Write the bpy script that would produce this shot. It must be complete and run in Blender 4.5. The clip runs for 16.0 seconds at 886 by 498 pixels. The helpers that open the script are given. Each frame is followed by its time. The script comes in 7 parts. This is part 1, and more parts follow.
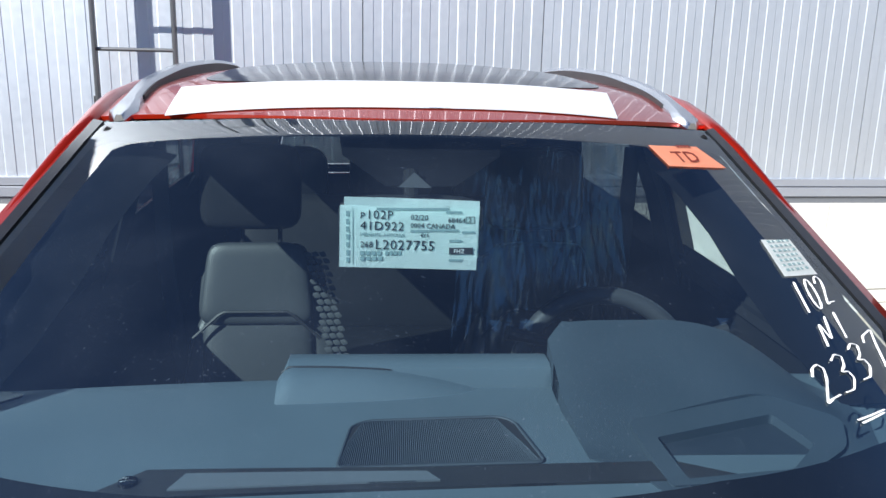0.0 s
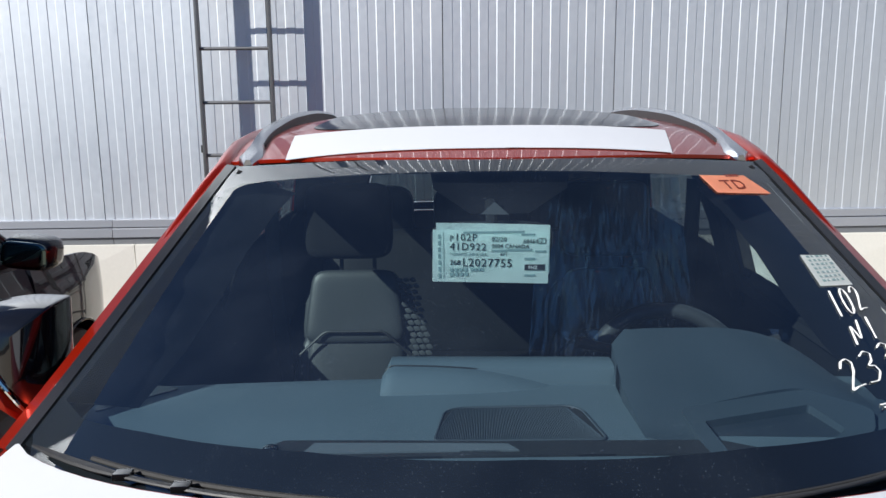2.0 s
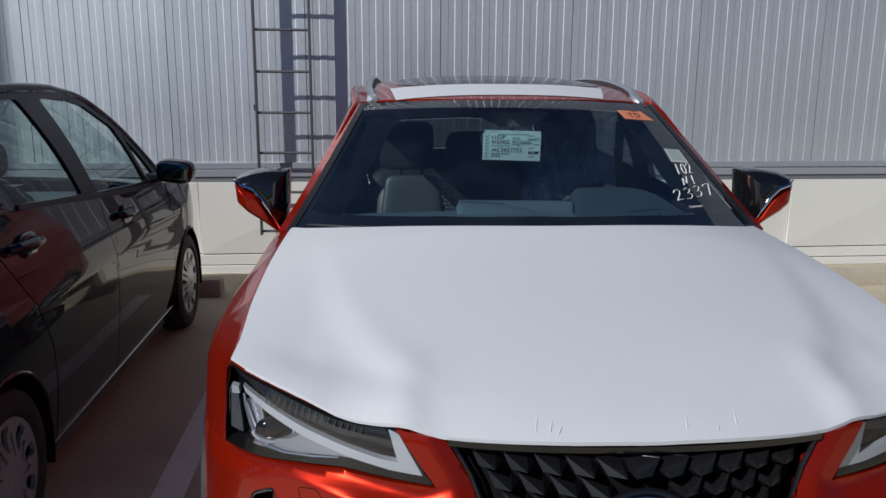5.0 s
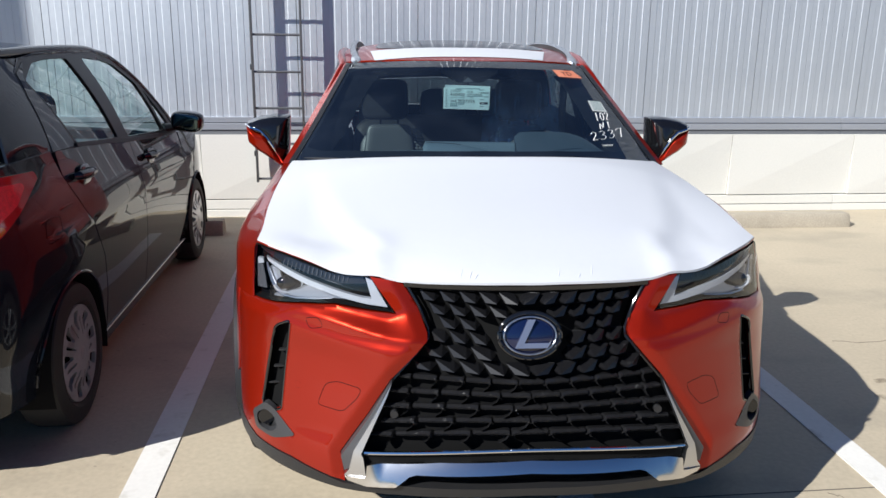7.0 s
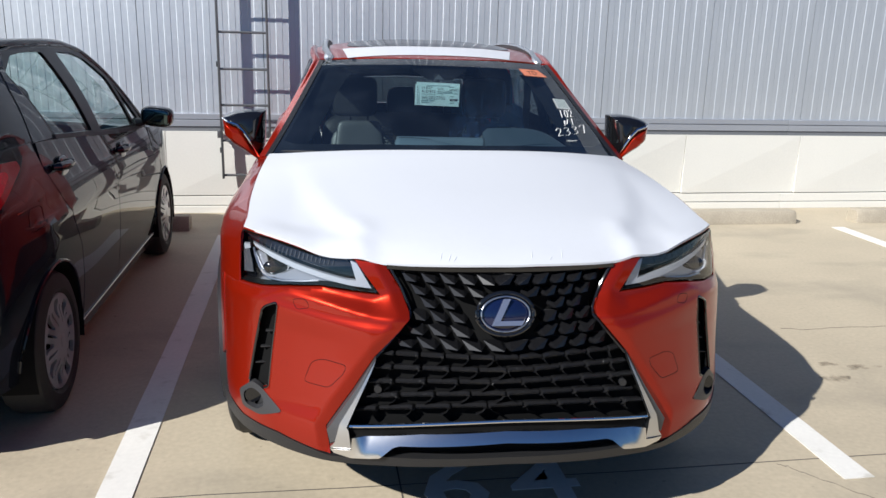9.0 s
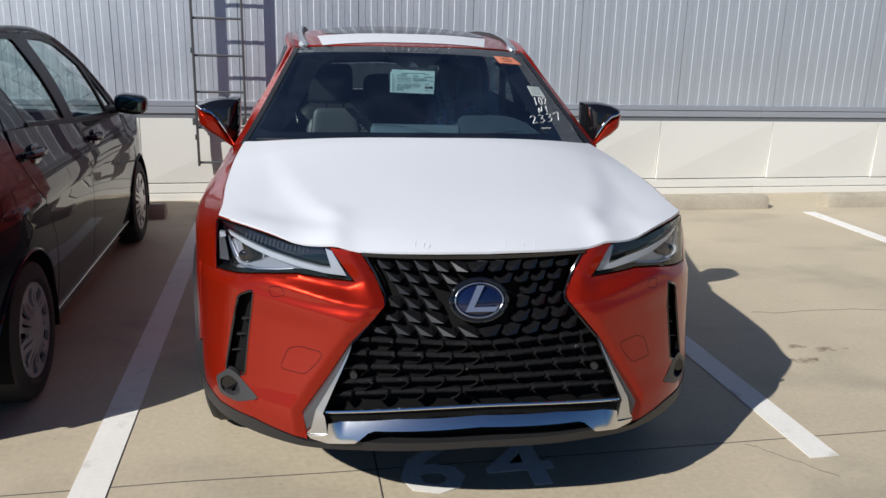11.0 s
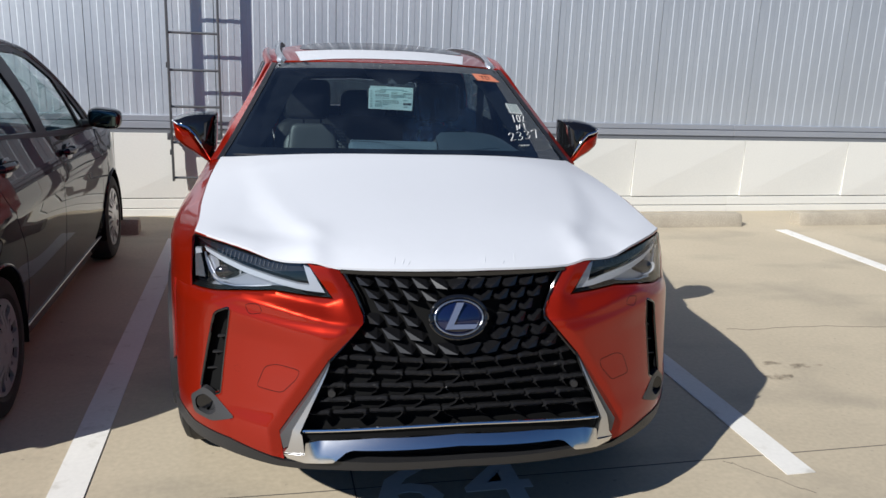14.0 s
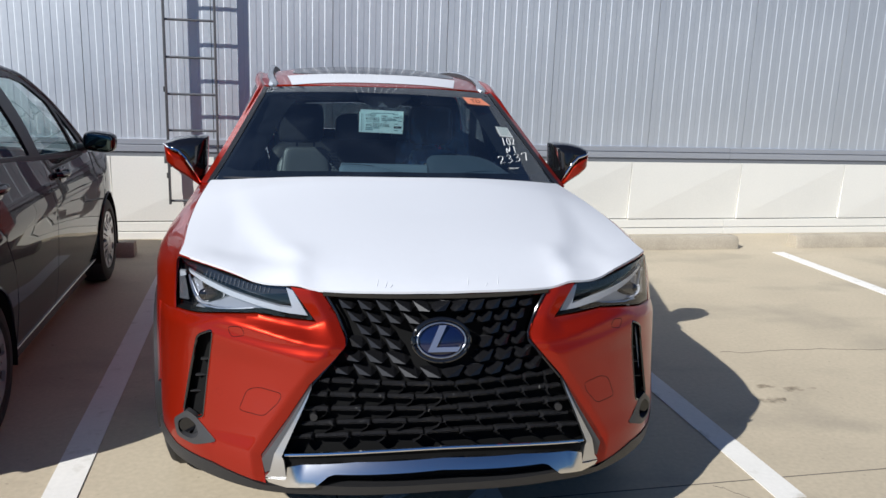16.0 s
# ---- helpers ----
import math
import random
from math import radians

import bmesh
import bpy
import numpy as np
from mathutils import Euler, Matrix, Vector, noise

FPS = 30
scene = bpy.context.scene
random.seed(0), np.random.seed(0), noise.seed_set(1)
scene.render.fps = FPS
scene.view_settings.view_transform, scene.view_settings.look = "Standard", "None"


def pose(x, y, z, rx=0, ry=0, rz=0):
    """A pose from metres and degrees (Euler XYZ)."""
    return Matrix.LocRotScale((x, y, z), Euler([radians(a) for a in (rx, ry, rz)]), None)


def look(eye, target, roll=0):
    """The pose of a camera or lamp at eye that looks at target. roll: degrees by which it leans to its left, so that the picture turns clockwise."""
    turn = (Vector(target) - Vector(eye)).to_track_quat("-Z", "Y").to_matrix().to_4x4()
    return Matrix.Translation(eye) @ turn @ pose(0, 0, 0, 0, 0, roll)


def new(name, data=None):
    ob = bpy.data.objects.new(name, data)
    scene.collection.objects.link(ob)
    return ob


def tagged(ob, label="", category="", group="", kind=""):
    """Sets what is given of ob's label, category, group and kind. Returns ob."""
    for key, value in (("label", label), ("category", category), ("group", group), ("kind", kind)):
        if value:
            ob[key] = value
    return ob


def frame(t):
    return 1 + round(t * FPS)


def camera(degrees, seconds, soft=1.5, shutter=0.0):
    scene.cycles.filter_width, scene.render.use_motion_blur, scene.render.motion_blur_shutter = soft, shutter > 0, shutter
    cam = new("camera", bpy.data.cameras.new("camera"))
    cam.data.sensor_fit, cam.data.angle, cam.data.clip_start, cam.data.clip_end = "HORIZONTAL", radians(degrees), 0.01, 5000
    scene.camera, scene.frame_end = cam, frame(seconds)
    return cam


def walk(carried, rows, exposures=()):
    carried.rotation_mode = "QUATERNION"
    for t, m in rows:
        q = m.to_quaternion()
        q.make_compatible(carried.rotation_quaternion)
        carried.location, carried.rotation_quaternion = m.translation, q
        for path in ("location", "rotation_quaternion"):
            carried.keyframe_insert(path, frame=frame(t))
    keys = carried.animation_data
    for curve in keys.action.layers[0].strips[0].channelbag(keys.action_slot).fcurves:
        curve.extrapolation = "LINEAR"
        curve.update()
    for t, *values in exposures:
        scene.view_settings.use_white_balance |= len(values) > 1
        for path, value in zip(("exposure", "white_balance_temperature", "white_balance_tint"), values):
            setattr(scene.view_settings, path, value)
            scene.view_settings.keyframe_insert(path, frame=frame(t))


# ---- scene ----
cam = camera(58.3, 16.0)
PATH = [
    (0, (-0.132, 0.433, 1.549), (0.129, 2.361, 1.085), 1.3),
    (0.5, (-0.128, 0.394, 1.554), (0.099, 2.335, 1.127), 0.8),
    (1, (-0.12, 0.353, 1.552), (0.076, 2.304, 1.159), 0.4),
    (1.5, (-0.125, 0.312, 1.553), (-0.024, 2.272, 1.168), -0.3),
    (2, (-0.158, 0.2, 1.563), (-0.093, 2.165, 1.195), -0.6),
    (2.5, (-0.276, -0.02, 1.553), (-0.117, 1.937, 1.174), -0.1),
    (3, (-0.32, -0.264, 1.572), (-0.093, 1.683, 1.173), 0.8),
    (3.5, (-0.331, -0.514, 1.538), (-0.144, 1.437, 1.139), 1.7),
    (4, (-0.398, -0.774, 1.548), (-0.21, 1.173, 1.127), 1.1),
    (4.2, (-0.439, -0.871, 1.528), (-0.227, 1.073, 1.109), 1.0),
    (6.3, (-0.566, -1.81, 1.545), (-0.457, 0.134, 1.088), -0.9),
    (6.5, (-0.566, -1.881, 1.551), (-0.419, 0.054, 1.071), -0.1),
    (7, (-0.528, -2.044, 1.548), (-0.316, -0.123, 1.036), 0.7),
    (7.5, (-0.511, -2.164, 1.553), (-0.286, -0.244, 1.039), 0.4),
    (8, (-0.576, -2.175, 1.543), (-0.318, -0.257, 1.035), 0.3),
    (8.5, (-0.608, -2.182, 1.54), (-0.313, -0.266, 1.046), 0.8),
    (9, (-0.616, -2.185, 1.534), (-0.295, -0.277, 1.028), 1.5),
    (9.2, (-0.614, -2.188, 1.531), (-0.284, -0.289, 0.997), 1.8),
    (11.3, (-0.606, -2.214, 1.546), (-0.228, -0.326, 1.008), 1.6),
    (11.5, (-0.607, -2.211, 1.544), (-0.224, -0.319, 1.023), 1.6),
    (12, (-0.617, -2.215, 1.543), (-0.218, -0.324, 1.029), 1.6),
    (12.5, (-0.616, -2.218, 1.547), (-0.21, -0.325, 1.045), 1.6),
    (13, (-0.617, -2.207, 1.548), (-0.208, -0.315, 1.046), 1.8),
    (13.5, (-0.616, -2.199, 1.541), (-0.198, -0.31, 1.034), 2.1),
    (14, (-0.616, -2.198, 1.543), (-0.182, -0.309, 1.046), 2.2),
    (14.5, (-0.615, -2.209, 1.545), (-0.177, -0.321, 1.051), 1.7),
    (15, (-0.61, -2.212, 1.551), (-0.176, -0.318, 1.077), 1.4),
    (15.5, (-0.606, -2.208, 1.548), (-0.175, -0.307, 1.099), 1.6),
    (16, (-0.558, -2.211, 1.544), (-0.13, -0.308, 1.103), 2.1),
]
EXPOSURES = [(t, e, k, 10) for t, e, k in ((0.0, 1.05, 6020), (0.5, 1.14, 6060), (1.0, 0.98, 6080), (1.5, 0.68, 6140), (2.0, 0.56, 6200), (2.5, 0.48, 6230), (3.0, 0.4, 6330), (3.5, -0.42, 6200), (4.0, -0.82, 6020), (5.2, -0.1, 6020), (6.5, 0.55, 6040), (7.0, 0.57, 6040), (9.0, 0.5, 6080), (11.5, 0.12, 6160), (12.0, 0.05, 6160), (12.5, 0.19, 6160), (13.5, 0.29, 6110), (14.5, 0.32, 6060), (16.0, 0.37, 6010))]
walk(cam, [(t, look(eye, target, roll)) for t, eye, target, roll in PATH], EXPOSURES)

# ---------------------------------------------------------------- world and sun
SUN = Vector((1.27, 0.84, -1.12)).normalized()
world = bpy.data.worlds.new("sky")
scene.world = world
world.use_nodes = True
sky = world.node_tree.nodes.new("ShaderNodeTexSky")
sky.sky_type, sky.sun_disc = "NISHITA", False
sky.sun_elevation = math.asin(-SUN.z)
sky.sun_rotation = math.atan2(-SUN.x, -SUN.y)
sky.air_density, sky.dust_density, sky.ozone_density = 1.0, 0.1, 6.0
back = world.node_tree.nodes["Background"]
back.inputs["Strength"].default_value = 0.036
# a deep blue, very clear sky
clear_sky = world.node_tree.nodes.new("ShaderNodeVectorMath")
clear_sky.operation = "MULTIPLY"
clear_sky.inputs[1].default_value = (0.74, 0.96, 1.22)
world.node_tree.links.new(sky.outputs["Color"], clear_sky.inputs[0])
world.node_tree.links.new(clear_sky.outputs[0], back.inputs["Color"])
lamp = bpy.data.lights.new("sun", "SUN")
lamp.energy, lamp.angle, lamp.color = 5.0, radians(0.53), (1.0, 0.95, 0.87)
sun = new("sun", lamp)
sun.matrix_world = look((-12, -9, 12), Vector((-12, -9, 12)) + SUN)


# ---------------------------------------------------------------- materials
def mat(name, color, rough=0.5, metal=0.0, coat=0.0, spec=0.5, vary=0.0, scale=4.0, fine=60.0, bump=0.0, rough_vary=0.0, coat_rough=0.03):
    """A principled surface with two scales of noise in colour, roughness and relief."""
    m = bpy.data.materials.new(name)
    m.use_nodes = True
    t = m.node_tree
    p = t.nodes["Principled BSDF"]
    p.inputs["Base Color"].default_value = (*color, 1)
    p.inputs["Roughness"].default_value = rough
    p.inputs["Metallic"].default_value = metal
    p.inputs["Coat Weight"].default_value = coat
    p.inputs["Coat Roughness"].default_value = coat_rough
    p.inputs["Specular IOR Level"].default_value = spec
    if vary or bump or rough_vary:
        co = t.nodes.new("ShaderNodeTexCoord")
        big, small = t.nodes.new("ShaderNodeTexNoise"), t.nodes.new("ShaderNodeTexNoise")
        for n, s, d in ((big, scale, 5), (small, fine, 3)):
            n.inputs["Scale"].default_value, n.inputs["Detail"].default_value = s, d
            t.links.new(co.outputs["Object"], n.inputs["Vector"])
        mix = t.nodes.new("ShaderNodeMath")
        mix.operation = "MULTIPLY_ADD"
        t.links.new(small.outputs["Fac"], mix.inputs[0])
        mix.inputs[1].default_value = 0.5
        half = t.nodes.new("ShaderNodeMath")
        half.operation = "MULTIPLY"
        half.inputs[1].default_value = 0.5
        t.links.new(big.outputs["Fac"], half.inputs[0])
        t.links.new(half.outputs[0], mix.inputs[2])
        if vary:
            ramp = t.nodes.new("ShaderNodeMapRange")
            ramp.inputs["From Min"].default_value, ramp.inputs["From Max"].default_value = 0.3, 0.7
            ramp.inputs["To Min"].default_value, ramp.inputs["To Max"].default_value = 1 - vary, 1 + vary
            t.links.new(mix.outputs[0], ramp.inputs["Value"])
            tint = t.nodes.new("ShaderNodeVectorMath")
            tint.operation = "SCALE"
            tint.inputs[0].default_value = color
            t.links.new(ramp.outputs[0], tint.inputs["Scale"])
            t.links.new(tint.outputs[0], p.inputs["Base Color"])
        if rough_vary:
            rr = t.nodes.new("ShaderNodeMapRange")
            rr.inputs["From Min"].default_value, rr.inputs["From Max"].default_value = 0.3, 0.7
            rr.inputs["To Min"].default_value, rr.inputs["To Max"].default_value = rough - rough_vary, rough + rough_vary
            t.links.new(mix.outputs[0], rr.inputs["Value"])
            t.links.new(rr.outputs[0], p.inputs["Roughness"])
        if bump:
            b = t.nodes.new("ShaderNodeBump")
            b.inputs["Strength"].default_value, b.inputs["Distance"].default_value = bump, 0.004
            t.links.new(mix.outputs[0], b.inputs["Height"])
            t.links.new(b.outputs[0], p.inputs["Normal"])
    return m


def glass(name, tint, face=0.05, rough=0.0, dust_veil=0.0):
    """Thin pane: clear with a tint, and a mirror reflection that grows at grazing angles; fine dust specks in a painted
    bluish haze.
    """
    m = bpy.data.materials.new(name)
    m.use_nodes = True
    t = m.node_tree
    t.nodes.clear()
    out = t.nodes.new("ShaderNodeOutputMaterial")
    clear, gloss = t.nodes.new("ShaderNodeBsdfTransparent"), t.nodes.new("ShaderNodeBsdfGlossy")
    clear.inputs["Color"].default_value = (*tint, 1)
    gloss.inputs["Roughness"].default_value = rough
    # Schlick's rise of the reflection towards grazing angles, alike from within and without
    w = t.nodes.new("ShaderNodeLayerWeight")
    w.inputs["Blend"].default_value = 0.5
    rise, f = t.nodes.new("ShaderNodeMath"), t.nodes.new("ShaderNodeMath")
    rise.operation, f.operation = "POWER", "MULTIPLY_ADD"
    rise.inputs[1].default_value = 5.0
    f.inputs[1].default_value, f.inputs[2].default_value = 1 - face, face
    t.links.new(w.outputs["Facing"], rise.inputs[0])
    t.links.new(rise.outputs[0], f.inputs[0])
    mix = t.nodes.new("ShaderNodeMixShader")
    t.links.new(f.outputs[0], mix.inputs[0])
    t.links.new(clear.outputs[0], mix.inputs[1])
    t.links.new(gloss.outputs[0], mix.inputs[2])
    last = mix
    if dust_veil:
        co = t.nodes.new("ShaderNodeTexCoord")
        n1, n2 = t.nodes.new("ShaderNodeTexNoise"), t.nodes.new("ShaderNodeTexNoise")
        n1.inputs["Scale"].default_value, n1.inputs["Detail"].default_value = 5.0, 6
        n2.inputs["Scale"].default_value, n2.inputs["Detail"].default_value = 300.0, 2
        for n in (n1, n2):
            t.links.new(co.outputs["Object"], n.inputs["Vector"])
        r1, r2 = t.nodes.new("ShaderNodeMapRange"), t.nodes.new("ShaderNodeMapRange")
        r1.inputs["From Min"].default_value, r1.inputs["From Max"].default_value = 0.4, 0.75
        r1.inputs["To Min"].default_value, r1.inputs["To Max"].default_value = dust_veil * 0.5, dust_veil * 1.6
        r2.inputs["From Min"].default_value, r2.inputs["From Max"].default_value = 0.665, 0.735
        r2.inputs["To Max"].default_value = 6.0
        t.links.new(n1.outputs["Fac"], r1.inputs["Value"])
        t.links.new(n2.outputs["Fac"], r2.inputs["Value"])
        add = t.nodes.new("ShaderNodeMath")
        add.operation = "MULTIPLY_ADD"
        t.links.new(r1.outputs[0], add.inputs[0])
        t.links.new(r2.outputs[0], add.inputs[1])
        t.links.new(r1.outputs[0], add.inputs[2])
        # blue-tinted, so the film also paints the sky's haze over the glass
        dust = t.nodes.new("ShaderNodeBsdfDiffuse")
        dust.inputs["Color"].default_value = (0.36, 0.46, 0.60, 1)
        last = t.nodes.new("ShaderNodeMixShader")
        t.links.new(add.outputs[0], last.inputs[0])
        t.links.new(mix.outputs[0], last.inputs[1])
        t.links.new(dust.outputs[0], last.inputs[2])
    t.links.new(last.outputs[0], out.inputs["Surface"])
    return m


RED = mat("red_paint", (0.295, 0.0120, 0.0016), 0.32, 0.56, coat=0.65, spec=0.1, vary=0.04, scale=900, fine=2500, coat_rough=0.012)
DARKGREY = mat("dark_paint", (0.0055, 0.0075, 0.0125), 0.45, 0.0, coat=0.85, spec=0.05, vary=0.06, scale=900, fine=2500, coat_rough=0.01)
FILM = mat("white_film", (0.56, 0.575, 0.605), 0.52, spec=0.32, vary=0.015, scale=2.0, fine=40, bump=0.05, rough_vary=0.05)
BLACK_GLOSS = mat("gloss_black", (0.006, 0.006, 0.007), 0.08, coat=0.6)
BLACK_PLASTIC = mat("black_plastic", (0.018, 0.018, 0.019), 0.5, vary=0.15, scale=20, fine=400, bump=0.15)
BLACK_VOID = mat("dark_hollow", (0.008, 0.008, 0.008), 0.9, spec=0.05)
CLADDING = mat("grey_black_cladding", (0.015, 0.015, 0.016), 0.45, vary=0.12, scale=15, fine=500, bump=0.2)
CHROME = mat("chrome", (0.80, 0.81, 0.83), 0.06, 1.0)
BRIGHT = mat("brushed_chrome", (0.74, 0.73, 0.71), 0.20, 1.0)
SATIN = mat("satin_metal", (0.62, 0.63, 0.65), 0.28, 1.0)
RAIL = mat("rail_metal", (0.55, 0.56, 0.58), 0.20, 1.0)
SMOKED = mat("smoked_roof_glass", (0.012, 0.012, 0.013), 0.12, spec=0.22)
RUBBER = mat("rubber", (0.014, 0.014, 0.014), 0.7, vary=0.2, scale=12, fine=200, bump=0.3)
ALLOY = mat("silver_wheel", (0.52, 0.53, 0.55), 0.35, 0.8, vary=0.04, scale=30, fine=300)
WINDSCREEN = glass("windscreen_glass", (0.78, 0.90, 0.93), 0.16, dust_veil=0.014)
SIDEGLASS = glass("side_glass", (0.74, 0.84, 0.82), 0.06)
DARKGLASS = glass("dark_glass", (0.05, 0.06, 0.065), 0.06)
PRIVACY = glass("privacy_glass", (0.20, 0.22, 0.215), 0.06)
REARGLASS = glass("rear_glass", (0.11, 0.13, 0.13), 0.06)
LENS = glass("lens_plastic", (0.88, 0.90, 0.93), 0.08)
LIGHTGUIDE = mat("white_light_guide", (0.56, 0.58, 0.61), 0.26, 0.3, coat=0.6)
BLUE = mat("blue_enamel", (0.004, 0.008, 0.036), 0.15, coat=0.7)
TAIL_RED = mat("red_lens", (0.42, 0.006, 0.012), 0.12, coat=1.0)
TAIL_INNER = mat("bright_red_lens", (0.85, 0.014, 0.030), 0.25, coat=1.0, vary=0.3, scale=60, fine=260)
FRIT = mat("black_frit", (0.004, 0.004, 0.005), 0.7, spec=0.1)
TAIL_AMBER = mat("amber_lens", (0.55, 0.13, 0.01), 0.12, coat=1.0)
LEATHER = mat("black_leather", (0.040, 0.043, 0.046), 0.45, vary=0.12, scale=8, fine=700, bump=0.25)
# the dashboard skin again, darkened to shade the instrument hood
DASH_SHADED = mat("shaded_dashboard_skin", (0.038, 0.053, 0.067), 0.6, spec=0.35, vary=0.10, scale=6, fine=900, bump=0.25)
DASH = mat("dashboard_skin", (0.080, 0.110, 0.132), 0.65, spec=0.35, vary=0.10, scale=6, fine=900, bump=0.25)
SPEAKER = mat("speaker_cloth", (0.036, 0.047, 0.058), 0.7, vary=0.1, scale=20, fine=500)
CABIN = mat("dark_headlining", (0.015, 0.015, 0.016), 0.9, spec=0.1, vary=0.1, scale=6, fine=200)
PAPER = mat("pale_green_paper", (0.82, 0.95, 0.91), 0.7, vary=0.03, scale=8, fine=200)
PAPER_WHITE = mat("white_paper", (0.75, 0.78, 0.76), 0.7, vary=0.03, scale=8, fine=200)
INK = mat("black_ink", (0.015, 0.016, 0.02), 0.7)
INK_GREY = mat("grey_green_ink", (0.20, 0.30, 0.30), 0.7)
INK_RED = mat("dark_red_ink", (0.16, 0.02, 0.01), 0.7)
ORANGE = mat("orange_paper", (0.95, 0.41, 0.25), 0.65, vary=0.03, scale=10, fine=200)
CHALK = mat("white_marker", (0.80, 0.80, 0.78), 0.8, vary=0.1, scale=60, fine=300)
PLASTIC_WRAP = glass("clear_plastic_wrap", (0.82, 0.84, 0.85), 0.14, rough=0.17)
STEEL = mat("galvanised_steel", (0.16, 0.165, 0.17), 0.45, 0.7, vary=0.15, scale=12, fine=150)
TRIM = mat("grey_metal_trim", (0.36, 0.38, 0.42), 0.42, 0.35, vary=0.04, scale=3, fine=80)
PANEL_WHITE = mat("cream_panel", (0.71, 0.70, 0.645), 0.6, vary=0.04, scale=1.5, fine=60, bump=0.1)
CONCRETE = mat("pale_concrete", (0.37, 0.325, 0.25), 0.85, vary=0.22, scale=5, fine=90, bump=0.5)


# ---------------------------------------------------------------- mesh tools
def mesh_of(name, bm, material, smooth=True, angle=35):
    me = bpy.data.meshes.new(name)
    bm.to_mesh(me)
    bm.free()
    for m in material if isinstance(material, (list, tuple)) else [material]:
        me.materials.append(m)
    if smooth:
        me.shade_smooth()
        me.set_sharp_from_angle(angle=radians(angle))
    return me


def part(name, bm, material, parent, label="", smooth=True, angle=35):
    """One mesh object under a thing or under a part."""
    ob = new(name, mesh_of(name, bm, material, smooth, angle))
    ob.parent = parent
    if label:
        ob["label"] = label
    return ob


def thing(name, label, category, m=None, group="", kind=""):
    ob = new(name)
    ob.empty_display_size = 0.1
    if m is not None:
        ob.matrix_world = m
    return tagged(ob, label, category, group, kind)


def single(name, bm, material, label, category, m=None, group="", kind="", smooth=True, angle=35):
    ob = new(name, mesh_of(name, bm, material, smooth, angle))
    if m is not None:
        ob.matrix_world = m
    return tagged(ob, label, category, group, kind)


def box(bm, x0, x1, y0, y1, z0, z1, bevel=0.0, m=None):
    made = bmesh.ops.create_cube(bm, size=1.0)["verts"]
    t = Matrix.LocRotScale(((x0 + x1) / 2, (y0 + y1) / 2, (z0 + z1) / 2), None, (x1 - x0, y1 - y0, z1 - z0))
    bmesh.ops.transform(bm, matrix=(m @ t) if m is not None else t, verts=made)
    if bevel:
        edges = list({e for v in made for e in v.link_edges})
        bmesh.ops.bevel(bm, geom=edges, offset=bevel, segments=2, profile=0.6, affect="EDGES", clamp_overlap=True)
    return bm


def curve_at(pts, t):
    """A smooth curve through (t, value) pairs."""
    if t <= pts[0][0]:
        return pts[0][1]
    if t >= pts[-1][0]:
        return pts[-1][1]
    for i in range(len(pts) - 1):
        a, b = pts[i], pts[i + 1]
        if t <= b[0]:
            h = b[0] - a[0]
            s = (b[1] - a[1]) / h
            def tangent(k):
                if k == 0 or k == len(pts) - 1:
                    return s
                l = (pts[k][1] - pts[k - 1][1]) / (pts[k][0] - pts[k - 1][0])
                r = (pts[k + 1][1] - pts[k][1]) / (pts[k + 1][0] - pts[k][0])
                return 0 if l * r <= 0 else 2 * l * r / (l + r)
            m0, m1, u = tangent(i), tangent(i + 1), (t - a[0]) / h
            return (2*u**3 - 3*u*u + 1) * a[1] + (u**3 - 2*u*u + u) * h * m0 + (3*u*u - 2*u**3) * b[1] + (u**3 - u*u) * h * m1


def fillet(pts, r):
    """A closed outline with rounded corners; r is one radius or one for each corner."""
    out, n = [], len(pts)
    for i in range(n):
        p, a, b = Vector(pts[i]), Vector(pts[i - 1]), Vector(pts[(i + 1) % n])
        rad = r[i] if isinstance(r, (list, tuple)) else r
        da, db = a - p, b - p
        k = min(rad, da.length * 0.45, db.length * 0.45)
        if k < 1e-4:
            out.append(tuple(p))
            continue
        s, e = p + da.normalized() * k, p + db.normalized() * k
        for j in range(6):
            u = j / 5
            out.append(tuple(s * (1 - u) ** 2 + p * 2 * u * (1 - u) + e * u * u))
    return out


def resample(poly, step):
    out = []
    for a, b in zip(poly, poly[1:] + poly[:1]):
        a, b = Vector(a), Vector(b)
        n = max(1, math.ceil((b - a).length / step))
        out += [tuple(a + (b - a) * (k / n)) for k in range(n)]
    return out


def inside(p, poly):
    x, y = p
    hit = False
    for (x0, y0), (x1, y1) in zip(poly, poly[1:] + poly[:1]):
        if (y0 > y) != (y1 > y) and x < (x1 - x0) * (y - y0) / (y1 - y0) + x0:
            hit = not hit
    return hit


